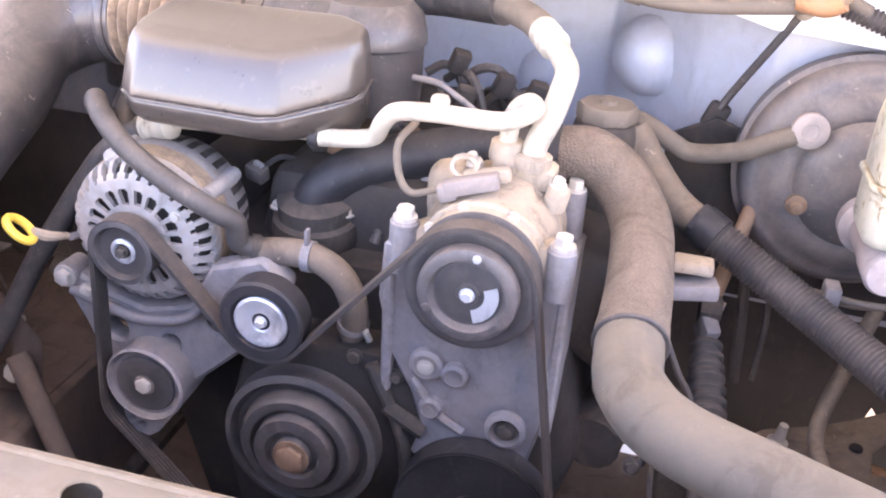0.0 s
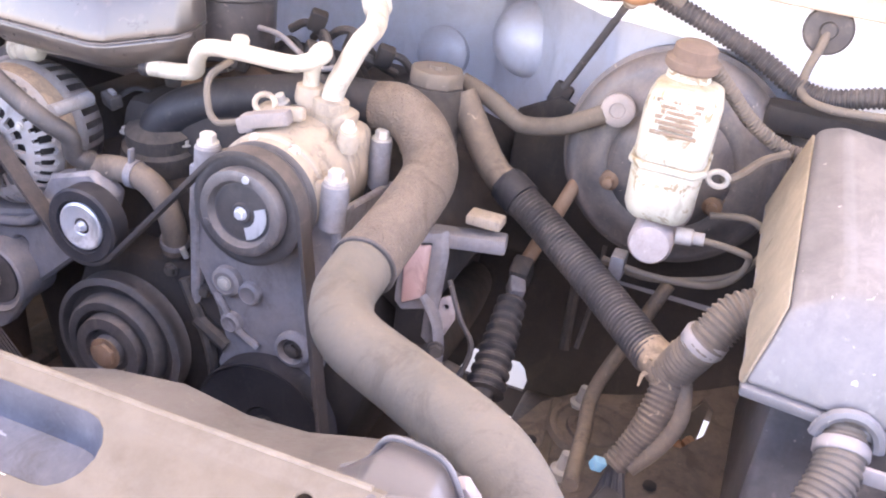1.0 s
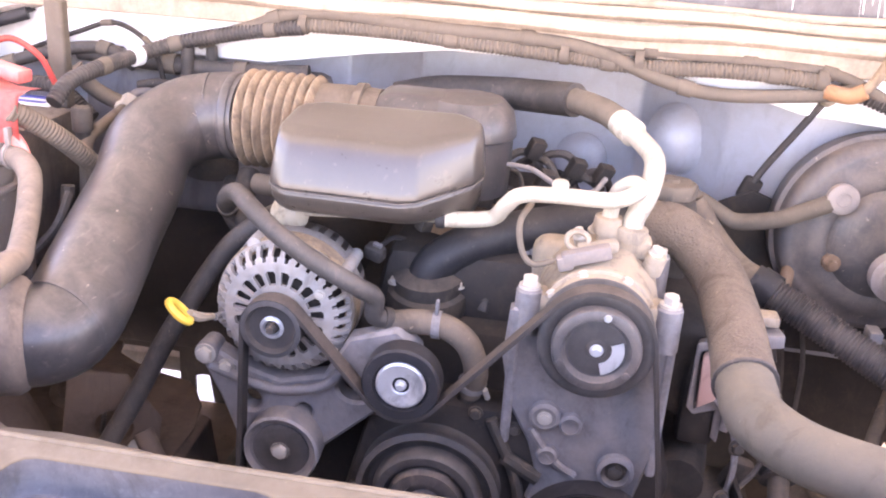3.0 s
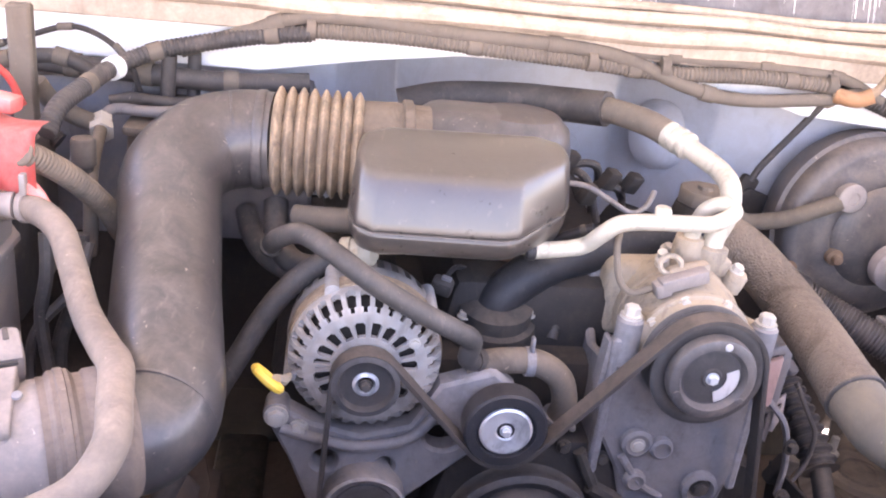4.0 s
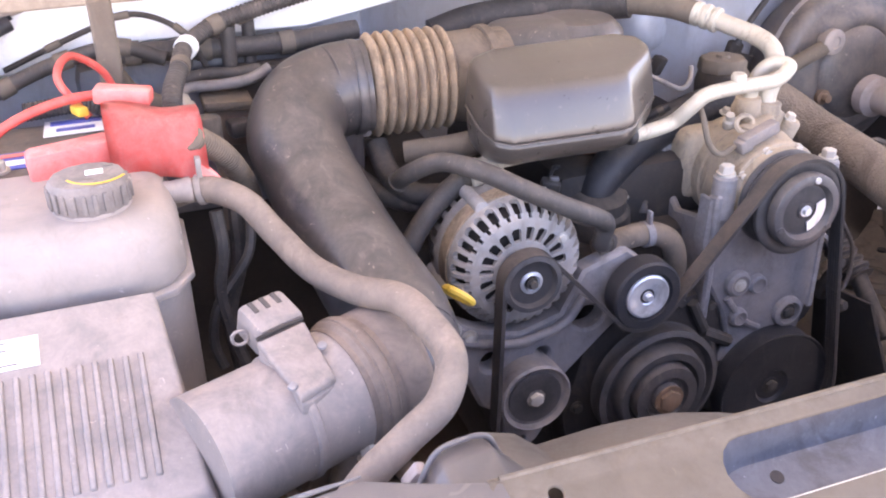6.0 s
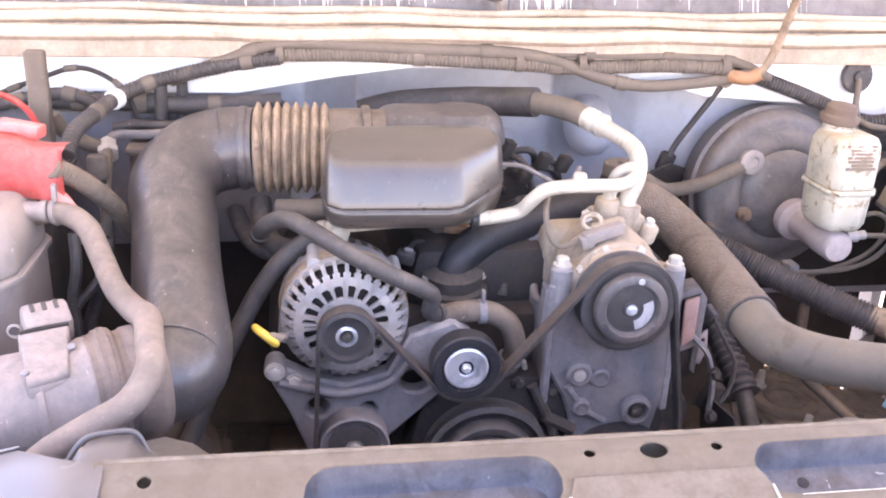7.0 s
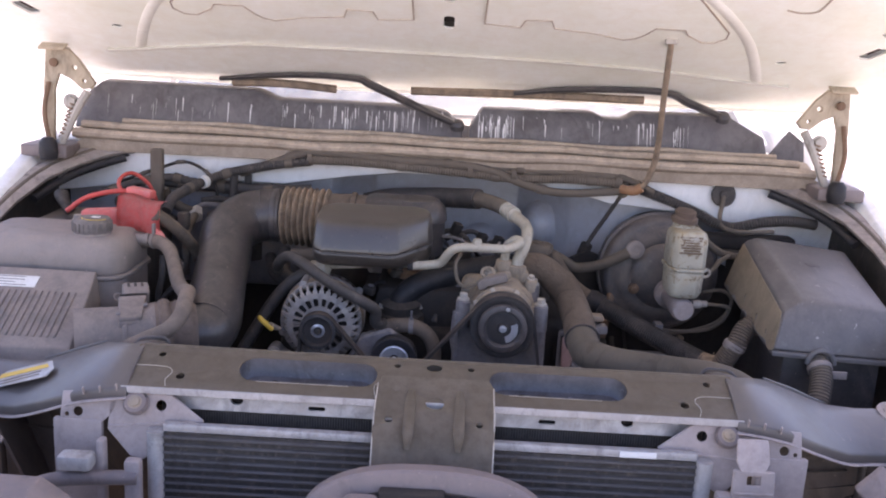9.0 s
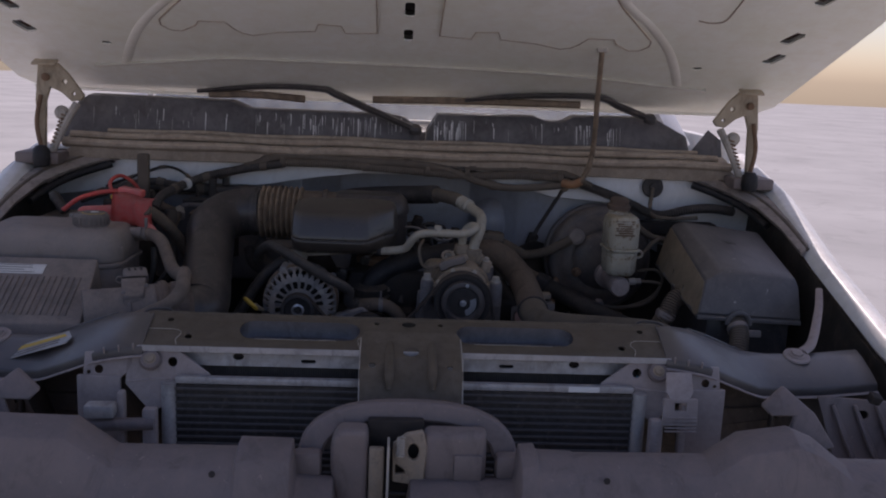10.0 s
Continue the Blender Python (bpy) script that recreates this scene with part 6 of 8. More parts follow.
tl = lambda k, ky, z: [(-0.765 + (x + 0.765) * k, 0.435 + (y - 0.435) * ky, z) for x, y in ((-0.93, 0.35), (-0.90, 0.335), (-0.67, 0.33), (-0.635, 0.345), (-0.617, 0.375), (-0.615, 0.50), (-0.64, 0.54), (-0.90, 0.54), (-0.93, 0.52))]
part("lower_half", loft([tl(0.96, 0.94, 0.82), tl(0.98, 0.97, 0.84), tl(0.985, 0.98, 1.018)], 0.010, 3), "tank", ct)
part("seam", loft([tl(1.02, 1.03, 1.016), tl(1.02, 1.03, 1.024)], 0.002), "tank", ct)
part("upper_half", loft([tl(0.985, 0.98, 1.022), tl(0.985, 0.98, 1.062), tl(0.95, 0.90, 1.085), tl(0.86, 0.74, 1.097)], 0.014, 3, 15), "tank", ct, sharp=60)
part("neck", lathe([(0.036, 0), (0.036, 0.012), (0.034, 0.014)], (-0.695, 0.40, 1.088), (0, 0, 1), 28), "tank", ct)
cap = part("cap", lathe([(0.035, 0), (0.0375, 0.004), (0.0375, 0.024), (0.034, 0.030), (0.026, 0.0315), (0, 0.031)], (-0.695, 0.40, 1.098), (0, 0, 1), 12), "cap", ct, "dusty grey twelve-sided cap")
for k in range(24):
    a = 2 * math.pi * (k + 0.5) / 24
    part("grip", block((-0.695 + 0.0372 * math.cos(a), 0.40 + 0.0372 * math.sin(a), 1.1125), (0.0035, 0.0048, 0.019), 0.0012, (0, 0, math.degrees(a))), "cap", cap)
part("cap_print", sheet([(0.029 * math.cos(a), 0.029 * math.sin(a)) for a in [radians(200 + 10 * k) for k in range(14)]] + [(0.0265 * math.cos(a), 0.0265 * math.sin(a)) for a in [radians(330 - 10 * k) for k in range(14)]], [], lambda u, v: (-0.686 + u, 0.40 + v, 1.1290), (0, 0, 0.0008)), "yellow", cap)
part("cap_symbol", block((-0.688, 0.402, 1.1298), (0.016, 0.012, 0.001), 0.0004), "paper", cap)
part("cap_symbol", block((-0.675, 0.416, 1.1298), (0.010, 0.005, 0.001), 0.0004), "ink", cap)
part("outlet", lathe([(0.012, 0), (0.012, 0.03), (0.0135, 0.034), (0.0135, 0.04)], (-0.640, 0.455, 1.076), (1, 0, 0), 18), "tank", ct)
nudge(ct, -0.010, 0.025, 0.004)
hz = thing("coolant_tank_hose", (-0.5, 0.3, 0.95), "dusty brown rubber overflow hose from the coolant tank", "hose")
part("hose", tube([(-0.631, 0.497, 1.070), (-0.599, 0.486, 1.077), (-0.562, 0.457, 1.068), (-0.538, 0.414, 1.045), (-0.514, 0.361, 1.026), (-0.485, 0.303, 1.026), (-0.460, 0.240, 1.044), (-0.450, 0.190, 1.044), (-0.445, 0.152, 1.032), (-0.462, 0.128, 1.010), (-0.496, 0.114, 0.995), (-0.533, 0.101, 0.977), (-0.56, 0.09, 0.955)], [0.0145, 0.0145, 0.0140, 0.0138, 0.0138, 0.0145, 0.0145, 0.0140, 0.0138, 0.0138, 0.0135, 0.0135, 0.0135], 8, 18), "hose_pale", hz)
part("clip", tube([(-0.603, 0.487, 1.076), (-0.597, 0.485, 1.077)], 0.0170, 2, 18), "tank", hz)
part("clip_ear", block((-0.600, 0.481, 1.103), (0.006, 0.010, 0.022), 0.001), "tank", hz)
shroud = thing("fan_shroud", (0, 0.10, 0.60), "dusty grey plastic fan shroud behind the radiator", "fan shroud")
part("rim", loft([[(x, 0.019, z + 0.005), (x, 0.060, z + 0.001), (x, 0.115, z - 0.012), (x, 0.125, z - 0.05), (x, 0.115, z - 0.055), (x, 0.105, z - 0.02), (x, 0.019, z - 0.006)] for x, z in
                  ((-0.50, 0.955), (-0.47, 0.985), (-0.43, 0.993), (-0.405, 0.984), (-0.385, 0.966), (-0.33, 0.969), (-0.30, 0.968), (-0.25, 0.962), (-0.20, 0.948), (-0.15, 0.930), (-0.10, 0.915), (0, 0.90), (0.09, 0.908), (0.14, 0.944), (0.20, 0.964), (0.265, 0.974), (0.32, 0.966), (0.37, 0.970), (0.42, 0.985), (0.46, 0.992), (0.49, 0.98), (0.51, 0.95))], 0.003, 2, 25), "rim", shroud, "pale worn rim")
part("face", sheet([(-0.42, 0.93), (-0.33, 0.93), (-0.25, 0.925), (-0.20, 0.912), (-0.15, 0.895), (-0.10, 0.880), (0.0, 0.866), (0.09, 0.874), (0.14, 0.898), (0.20, 0.925), (0.42, 0.93), (0.42, 0.45), (-0.42, 0.45)], [ring2(-0.02, 0.66, 0.24, 40)], lambda u, v: (u, 0.10, v), (0, 0.004, 0)), "black", shroud)

# ---- refrigerant pipes ----
rp = thing("refrigerant_pipe", (0.0, 0.52, 1.04), "pale dull aluminium refrigerant pipe across the engine", "pipe")
part("pipe", tube([(-0.067, 0.514, 1.047), (-0.021, 0.520, 1.050), (-0.001, 0.518, 1.057), (0.011, 0.504, 1.077), (0.028, 0.496, 1.094), (0.066, 0.494, 1.099), (0.116, 0.498, 1.098), (0.141, 0.503, 1.099), (0.163, 0.512, 1.110), (0.155, 0.530, 1.112), (0.140, 0.540, 1.098), (0.135, 0.546, 1.07), (0.134, 0.549, 1.048)],
                 [0.0098, 0.0098, 0.0098, 0.0098, 0.0096, 0.0095, 0.0095, 0.0095, 0.0095, 0.0095, 0.0095, 0.0095, 0.011], 8, 18), "pipe", rp)
part("thin_line", tube([(-0.245, 0.528, 1.030), (-0.16, 0.520, 1.039), (-0.066, 0.514, 1.047)], 0.0042, 6, 10), "pipe", rp)
part("sleeve", lathe([(0.009, 0), (0.0108, 0.002), (0.0108, 0.010), (0.009, 0.012)], (-0.072, 0.514, 1.047), (1, 0, 0), 18), "rubber", rp, "black rubber sleeve")
part("collar", lathe([(0.018, 0), (0.019, 0.006), (0.017, 0.020), (0.013, 0.022)], (0.134, 0.549, 1.042), (0, 0, 1), 20), "alu_dusty", rp)
part("valve", lathe([(0.009, 0), (0.010, 0.01), (0.008, 0.014), (0, 0.015)], (0.072, 0.495, 1.103), (0, 0, 1), 12), "pipe", rp)
ah = thing("refrigerant_hose", (0.1, 0.7, 1.05), "suction hose of black rubber with a crimped aluminium end", "hose")
part("pipe", tube([(0.161, 0.546, 1.036), (0.164, 0.548, 1.063), (0.175, 0.552, 1.092), (0.181, 0.572, 1.117), (0.180, 0.608, 1.127), (0.166, 0.649, 1.134), (0.151, 0.678, 1.141)], 0.0128, 8, 20), "pipe", ah)
part("crimp", lathe([(0.0135, 0), (0.0180, 0.002), (0.0180, 0.008), (0.0155, 0.010), (0.0155, 0.014), (0.0180, 0.016), (0.0180, 0.023), (0.0155, 0.025), (0.0155, 0.029), (0.0180, 0.031), (0.0180, 0.038), (0.0155, 0.040)], (0.158, 0.664, 1.138), (-0.5, 0.85, 0.18), 28), "pipe", ah, "ribbed aluminium crimp")
part("hose", tube([(0.141, 0.695, 1.144), (0.117, 0.731, 1.150), (0.070, 0.787, 1.150), (0.022, 0.830, 1.140), (-0.033, 0.867, 1.133)], 0.0175, 8, 18), "hose_tan", ah)
part("foam_sleeve", tube([(0.078, 0.779, 1.151), (0.025, 0.829, 1.141), (-0.033, 0.867, 1.133), (-0.133, 0.887, 1.122), (-0.20, 0.89, 1.105)], 0.0245, 6, 18), "hose_dark", ah, "black foam sleeve")
part("flange", lathe([(0.020, 0), (0.021, 0.004), (0.021, 0.016), (0.018, 0.018)], (0.161, 0.546, 1.036), (0.05, 0.05, 1), 20), "alu_dusty", ah)


def run_of(name, label, category, pts, r, mat, group="", ridge=None, bands=(), band_mat="rubber", body="conduit", wide=0.014):
    """A hose or harness with bands of tape or clamps at shares of its length."""
    ob = thing(name, pts[0], label, category, group)
    part(body, tube(pts, r, 8, 14, ridge=ridge), mat, ob)
    line = spline(pts, 8)
    for share in bands:
        i = min(len(line) - 2, int(share * (len(line) - 1)))
        d = (line[i + 1] - line[i]).normalized() * wide / 2
        part("band", tube([line[i] - d, line[i] + d], r * 1.13 + 0.0008, 2, 14), band_mat, ob)
    return ob


# hoses above and beside the alternator
run_of("vacuum_hose", "thin dark rubber hose crossing over the alternator", "hose", [(-0.362, 0.585, 1.002), (-0.350, 0.548, 1.030), (-0.323, 0.512, 1.053), (-0.289, 0.470, 1.052), (-0.244, 0.442, 1.031), (-0.193, 0.434, 1.004), (-0.150, 0.437, 0.981), (-0.131, 0.452, 0.962), (-0.131, 0.461, 0.934), (-0.109, 0.477, 0.924)], 0.0118, "hose_dark", bands=(0.03, 0.97), band_mat="iron", body="hose", wide=0.010)
run_of("heater_return_hose", "dusty rubber hose curving round behind the alternator", "hose", [(-0.251, 0.540, 1.027), (-0.288, 0.541, 1.013), (-0.329, 0.533, 0.984), (-0.360, 0.528, 0.944), (-0.387, 0.513, 0.898), (-0.418, 0.495, 0.842), (-0.450, 0.470, 0.770), (-0.490, 0.440, 0.690), (-0.54, 0.40, 0.60)], 0.0135, "hose_dark", bands=(0.12,), band_mat="iron", body="hose", wide=0.010)
solo("hose_crimp", lathe([(0.0165, 0), (0.0185, 0.002), (0.0185, 0.012), (0.0165, 0.014), (0.0165, 0.02), (0.018, 0.022), (0.017, 0.036), (0.008, 0.042)], (-0.278, 0.536, 1.021), (1, -0.18, 0.22), 22), "pipe", "ribbed aluminium hose crimp on the thin line", "fitting")
solo("thermostat_bypass_hose", tube([(-0.13, 0.475, 0.915), (-0.09, 0.475, 0.925), (-0.05, 0.475, 0.925), (-0.018, 0.475, 0.905), (-0.005, 0.48, 0.865), (-0.012, 0.49, 0.83)], 0.0155, 8, 16), "hose_brown", "short dusty bypass hose behind the idler pulley", "hose")
cl = thing("spring_clamp", (-0.04, 0.47, 0.91), "steel spring clamp on the bypass hose", "hose clamp")
part("band", lathe([(0.0175, 0), (0.0175, 0.010), (0.016, 0.010)], (-0.062, 0.475, 0.9255), (1, 0, 0), 20), "bracket", cl)
part("ear", block((-0.057, 0.470, 0.951), (0.004, 0.010, 0.018), 0.001), "bracket", cl)
solo("intake_hose", tube([(-0.335, 0.62, 1.03), (-0.27, 0.60, 1.035), (-0.20, 0.60, 1.04), (-0.14, 0.62, 1.04)], [0.014, 0.016, 0.018, 0.018], 6, 16), "hose_tan", "dusty rubber breather hose beneath the resonator", "hose")
solo("heater_hose", tube([(-0.36, 0.66, 1.03), (-0.355, 0.62, 1.0), (-0.335, 0.585, 0.985), (-0.30, 0.565, 0.985), (-0.26, 0.56, 0.975)], 0.0155, 6, 14), "hose_dark", "dark rubber heater hose under the bellows", "hose")
solo("heater_hose", tube([(-0.40, 0.70, 1.0), (-0.385, 0.65, 0.985), (-0.36, 0.61, 0.975), (-0.32, 0.575, 0.97)], 0.014, 6, 14), "hose_dark", "dark rubber heater hose under the bellows", "hose")
dp = thing("dipstick", (-0.37, 0.42, 0.70), "transmission dipstick with a faded yellow loop handle", "dipstick")
HA, HB, HN2 = frame_of((0.64, 0.32, 0.70))
part("handle", tube([Vector((-0.348, 0.392, 0.942)) + HA * 0.0165 * math.cos(a) + HB * 0.0165 * math.sin(a) for a in [2 * math.pi * k / 20 for k in range(21)]], 0.0048, 2, 8, raw=True), "yellow", dp, "faded yellow loop handle")
part("stem", tube([(-0.340, 0.400, 0.936), (-0.333, 0.415, 0.926), (-0.328, 0.44, 0.916)], [0.006, 0.006, 0.004], 4, 8), "alu_dusty", dp)
part("tube", tube([(-0.325, 0.44, 0.915), (-0.318, 0.50, 0.90), (-0.315, 0.56, 0.86)], 0.0045, 5, 8), "bracket", dp, "thin steel guide tube")


# ---- power steering reservoir, looms on the driver's side ----
ps = thing("power_steering_reservoir", (0.22, 0.72, 0.90), "dusty power steering fluid reservoir with a ribbed cap", "reservoir")
part("body", lathe([(0.038, 0), (0.040, 0.10), (0.036, 0.115), (0.032, 0.118)], (0.222, 0.73, 0.925), (0, 0, 1), 28), "iron", ps)
part("cap", lathe([(0.032, 0), (0.037, 0.003), (0.037, 0.018), (0.034, 0.022), (0.012, 0.022), (0.010, 0.026), (0, 0.026)], (0.222, 0.73, 1.040), (0, 0, 1), 8), "hose_tan", ps, "dusty brown ribbed cap")
solo("booster_vacuum_hose", tube([(0.235, 0.80, 1.032), (0.275, 0.80, 1.018), (0.308, 0.80, 1.000), (0.332, 0.798, 0.992), (0.381, 0.785, 1.005), (0.419, 0.772, 1.028), (0.446, 0.76, 1.047)], 0.0125, 8, 16), "hose_tan", "dusty vacuum hose to the brake booster", "hose")
lm = thing("wiring_loom", (0.45, 0.65, 0.86), "dark corrugated wiring loom running down to a taped joint", "wiring loom")
part("upper", tube([(0.255, 0.745, 1.03), (0.29, 0.73, 0.985), (0.325, 0.705, 0.955), (0.365, 0.682, 0.94)], 0.020, 8, 16), "hose_brown", lm)
part("conduit", tube([(0.355, 0.687, 0.942), (0.42, 0.655, 0.915), (0.50, 0.60, 0.885), (0.585, 0.52, 0.862)], 0.0205, 8, 18, ridge=(0.0056, 0.0026)), "hose_dark", lm)
part("sleeve", tube([(0.352, 0.690, 0.944), (0.375, 0.678, 0.934)], 0.0255, 3, 18), "rubber", lm)
part("sleeve_tooth", tube([(0.345, 0.693, 0.947), (0.352, 0.690, 0.944)], 0.0245, 2, 8), "rubber", lm)
part("taped_joint", tube([(0.575, 0.53, 0.866), (0.60, 0.505, 0.862), (0.612, 0.485, 0.855)], [0.021, 0.0235, 0.020], 6, 14), "bellows", lm, "frayed taped joint")
part("branch", tube([(0.605, 0.495, 0.862), (0.618, 0.485, 0.895), (0.632, 0.48, 0.925), (0.652, 0.495, 0.955), (0.69, 0.51, 0.965)], 0.0195, 8, 16, ridge=(0.0056, 0.0026)), "hose_brown", lm)
part("collar", lathe([(0.0225, 0), (0.024, 0.003), (0.024, 0.014), (0.0225, 0.017)], (0.627, 0.482, 0.912), (0.25, 0, 0.9), 20), "tank", lm, "pale plastic collar")
part("tail", tube([(0.608, 0.492, 0.86), (0.602, 0.47, 0.825), (0.590, 0.455, 0.79), (0.575, 0.44, 0.765)], [0.0175, 0.0165, 0.0155, 0.0135], 8, 14, ridge=(0.0060, 0.0016)), "hose_brown", lm)
part("tail", tube([(0.622, 0.49, 0.862), (0.628, 0.468, 0.83), (0.615, 0.452, 0.80), (0.592, 0.44, 0.77)], 0.0095, 8, 12), "hose_brown", lm)
part("blue_connector", block((0.560, 0.425, 0.774), (0.014, 0.011, 0.014), 0.002, (10, 20, 30)), "cyan", lm, "pale blue connector")
for k in range(6):
    q = Vector((0.574 + 0.005 * (k % 3), 0.440 - 0.004 * (k // 3), 0.768))
    part("loose_wire", tube([q, q + Vector((0.004 * (k - 2), -0.03, -0.022)), q + Vector((0.009 * (k - 2), -0.06, -0.03 - 0.004 * k)), q + Vector((0.012 * (k - 3), -0.10, -0.06))], 0.0038, 5, 6), "rubber", lm, "black wire out of the conduit")
part("plug", block((0.592, 0.395, 0.742), (0.055, 0.035, 0.022), 0.005, (15, 10, -20)), "rubber", lm, "black moulded plug")

# engine lift bracket and coil on the driver's side
ck = thing("ignition_bracket", (0.31, 0.58, 0.80), "dusty grey bracket with a rust-pink plate beside the hose", "bracket")
part("bar", block((0.330, 0.605, 0.897), (0.100, 0.030, 0.020), 0.004, (0, -4, 10)), "bracket", ck)
part("pink_cap", block((0.348, 0.615, 0.925), (0.045, 0.03, 0.014), 0.004), "alu_dusty", ck)
part("plate", sheet([(0.0, 0.0), (0.026, 0.005), (0.026, -0.066), (0.003, -0.078)], [], lambda u, v: (0.272 + u, 0.545 + 0.2 * u, 0.895 + v), (0.004, 0.012, 0), 0.002), "pink", ck, "rust-pink painted plate")
part("frame", sheet([(-0.008, 0.012), (0.040, 0.022), (0.044, -0.01), (0.040, -0.135), (0.030, -0.125), (0.030, -0.085), (0.002, -0.092), (-0.008, -0.080)], [[(-0.001, 0.0), (0.028, 0.006), (0.028, -0.068), (0.003, -0.080)]], lambda u, v: (0.272 + u, 0.553 + 0.2 * u, 0.895 + v), (0.004, 0.016, 0), 0.002), "bracket", ck)
part("coil", block((0.285, 0.59, 0.81), (0.05, 0.05, 0.12), 0.01), "black", ck)
part("ear", sheet([(0.0, 0.0), (0.014, 0.006), (0.018, -0.03), (0.008, -0.055), (-0.004, -0.05)], [ring2(0.007, -0.012, 0.004, 8)], lambda u, v: (0.318 + u, 0.572 + 0.3 * u, 0.825 + v), (0.002, 0.006, 0), 0.001), "pale_bracket", ck)
sf = thing("steering_shaft", (0.42, 0.55, 0.72), "steering shaft with a black ribbed rubber boot", "steering shaft")
part("shaft", tube([(0.425, 0.82, 0.95), (0.388, 0.715, 0.835)], 0.010, 4, 12), "rust", sf)
part("joint", block((0.386, 0.702, 0.824), (0.028, 0.032, 0.036), 0.006, (30, 0, 0)), "iron", sf)
part("joint", block((0.386, 0.685, 0.806), (0.022, 0.03, 0.034), 0.006, (30, 0, 25)), "bracket", sf)
part("boot", tube([(0.387, 0.672, 0.795), (0.393, 0.61, 0.762), (0.398, 0.550, 0.726)], [0.0145, 0.0185, 0.0215], 8, 20, ridge=(0.0150, 0.0050)), "hose_dark", sf)
part("lower", tube([(0.398, 0.553, 0.728), (0.392, 0.47, 0.66)], 0.014, 4, 12), "iron", sf)
# lower side: wheel-well liner, pump and lines
wl = thing("wheel_liner", (0.66, 0.45, 0.66), "brown dusty wheel-well liner with an opening", "liner")
LZ = lambda u, v: 0.650 + 0.018 * math.sin(u * 9 + 1.5) + 0.03 * (v - 0.6)
part("liner", sheet([(0.43, 0.28), (0.86, 0.20), (0.90, 0.80), (0.70, 0.83), (0.665, 0.80), (0.60, 0.760), (0.55, 0.742), (0.49, 0.728), (0.45, 0.69), (0.43, 0.63)], [ring2(0.533, 0.647, 0.022, 18, 0.026), [(0.612, 0.655), (0.645, 0.650), (0.670, 0.690), (0.678, 0.750), (0.662, 0.775), (0.645, 0.73), (0.620, 0.70)]], lambda u, v: (u, v, LZ(u, v)), (0, 0, -0.006), 0.001), "hose_brown", wl)
part("side_wall", loft([[(0.432, y, LZ(0.43, y) - 0.001), (0.414, y, LZ(0.43, y) - 0.006), (0.402, y - 0.002, LZ(0.43, y) - 0.022), (0.394, y - 0.004, LZ(0.43, y) - 0.09), (0.385, y - 0.006, 0.44), (0.392, y - 0.006, 0.44), (0.401, y - 0.004, LZ(0.43, y) - 0.09), (0.410, y, LZ(0.43, y) - 0.026), (0.432, y, LZ(0.43, y) - 0.012)] for y in (0.20, 0.28, 0.36, 0.44, 0.52, 0.58, 0.62)], 0.003, 2, 25), "hose_brown", wl)
# Added cup in black; without it lit ground shows in the hole.
part("hole_shade_cup", lathe([(0.032, 0), (0.030, -0.03), (0, -0.035)], (0.533, 0.647, LZ(0.533, 0.647) - 0.008), (0, 0, 1), 20), "black", wl)
part("mount_plate", lathe([(0.026, 0.002), (0.028, 0.006), (0.036, 0.007), (0.038, 0.003), (0.050, 0.003), (0.053, 0.007), (0.060, 0.007), (0.064, -0.001)], (0.533, 0.647, LZ(0.533, 0.647)), (0.02, -0.03, 1), 36), "hose_brown", wl, "stepped round mounting plate")
part("spring_ring", tube([(0.636 + 0.030 * math.cos(a), 0.690 + 0.034 * math.sin(a), 0.612 + 0.003 * a) for a in [2 * math.pi * k / 20 for k in range(24)]], 0.010, 2, 8, raw=True), "orange", wl, "rust-orange spring coil below the opening")
for x, y in ((0.502, 0.688), (0.512, 0.542)):
    part("stud", lathe([(0.013, 0), (0.014, 0.012), (0.008, 0.015), (0.006, 0.038), (0, 0.041)], (x, y, LZ(x, y) + 0.001), (0.1, 0, 1), 12), "bolt", wl)
part("fold", tube([(0.47, 0.70, LZ(0.47, 0.70) + 0.002), (0.485, 0.56, LZ(0.485, 0.56) + 0.003), (0.475, 0.40, LZ(0.475, 0.40) + 0.002)], 0.007, 6, 8, flat=0.5), "support", wl)
for x, y in ((0.60, 0.70), (0.46, 0.60), (0.62, 0.56)):
    part("clip", lathe([(0.009, 0), (0.008, 0.004), (0, 0.005)], (x, y, LZ(x, y)), (0, 0, 1), 10), "black", wl)
sb = thing("stabiliser_link", (0.46, 0.75, 0.60), "grimy stabiliser link and thin brake lines beside the frame", "suspension")
part("link", tube([(0.44, 0.86, 0.80), (0.445, 0.83, 0.74), (0.45, 0.81, 0.66)], 0.008, 5, 8), "iron", sb)
part("line", tube([(0.47, 0.86, 0.82), (0.475, 0.82, 0.76), (0.470, 0.79, 0.68)], 0.004, 6, 6), "hose_dark", sb)

eb = thing("engine_bracket", (0.33, 0.55, 0.66), "small dusty brackets and fittings beside the block", "bracket")
part("arm", tube([(0.30, 0.56, 0.83), (0.325, 0.55, 0.80), (0.335, 0.54, 0.75), (0.33, 0.53, 0.70)], 0.009, 5, 8, flat=0.5), "bracket", eb)
part("nut", hexbolt((0.332, 0.535, 0.775), (0.3, -1, 0.2), 0.008, 0.010), "iron", eb)
part("nut", hexbolt((0.318, 0.50, 0.72), (0.2, -1, 0.4), 0.008, 0.010), "iron", eb)
part("lug", block((0.345, 0.56, 0.72), (0.03, 0.02, 0.05), 0.006, (10, 20, 10)), "iron", eb)
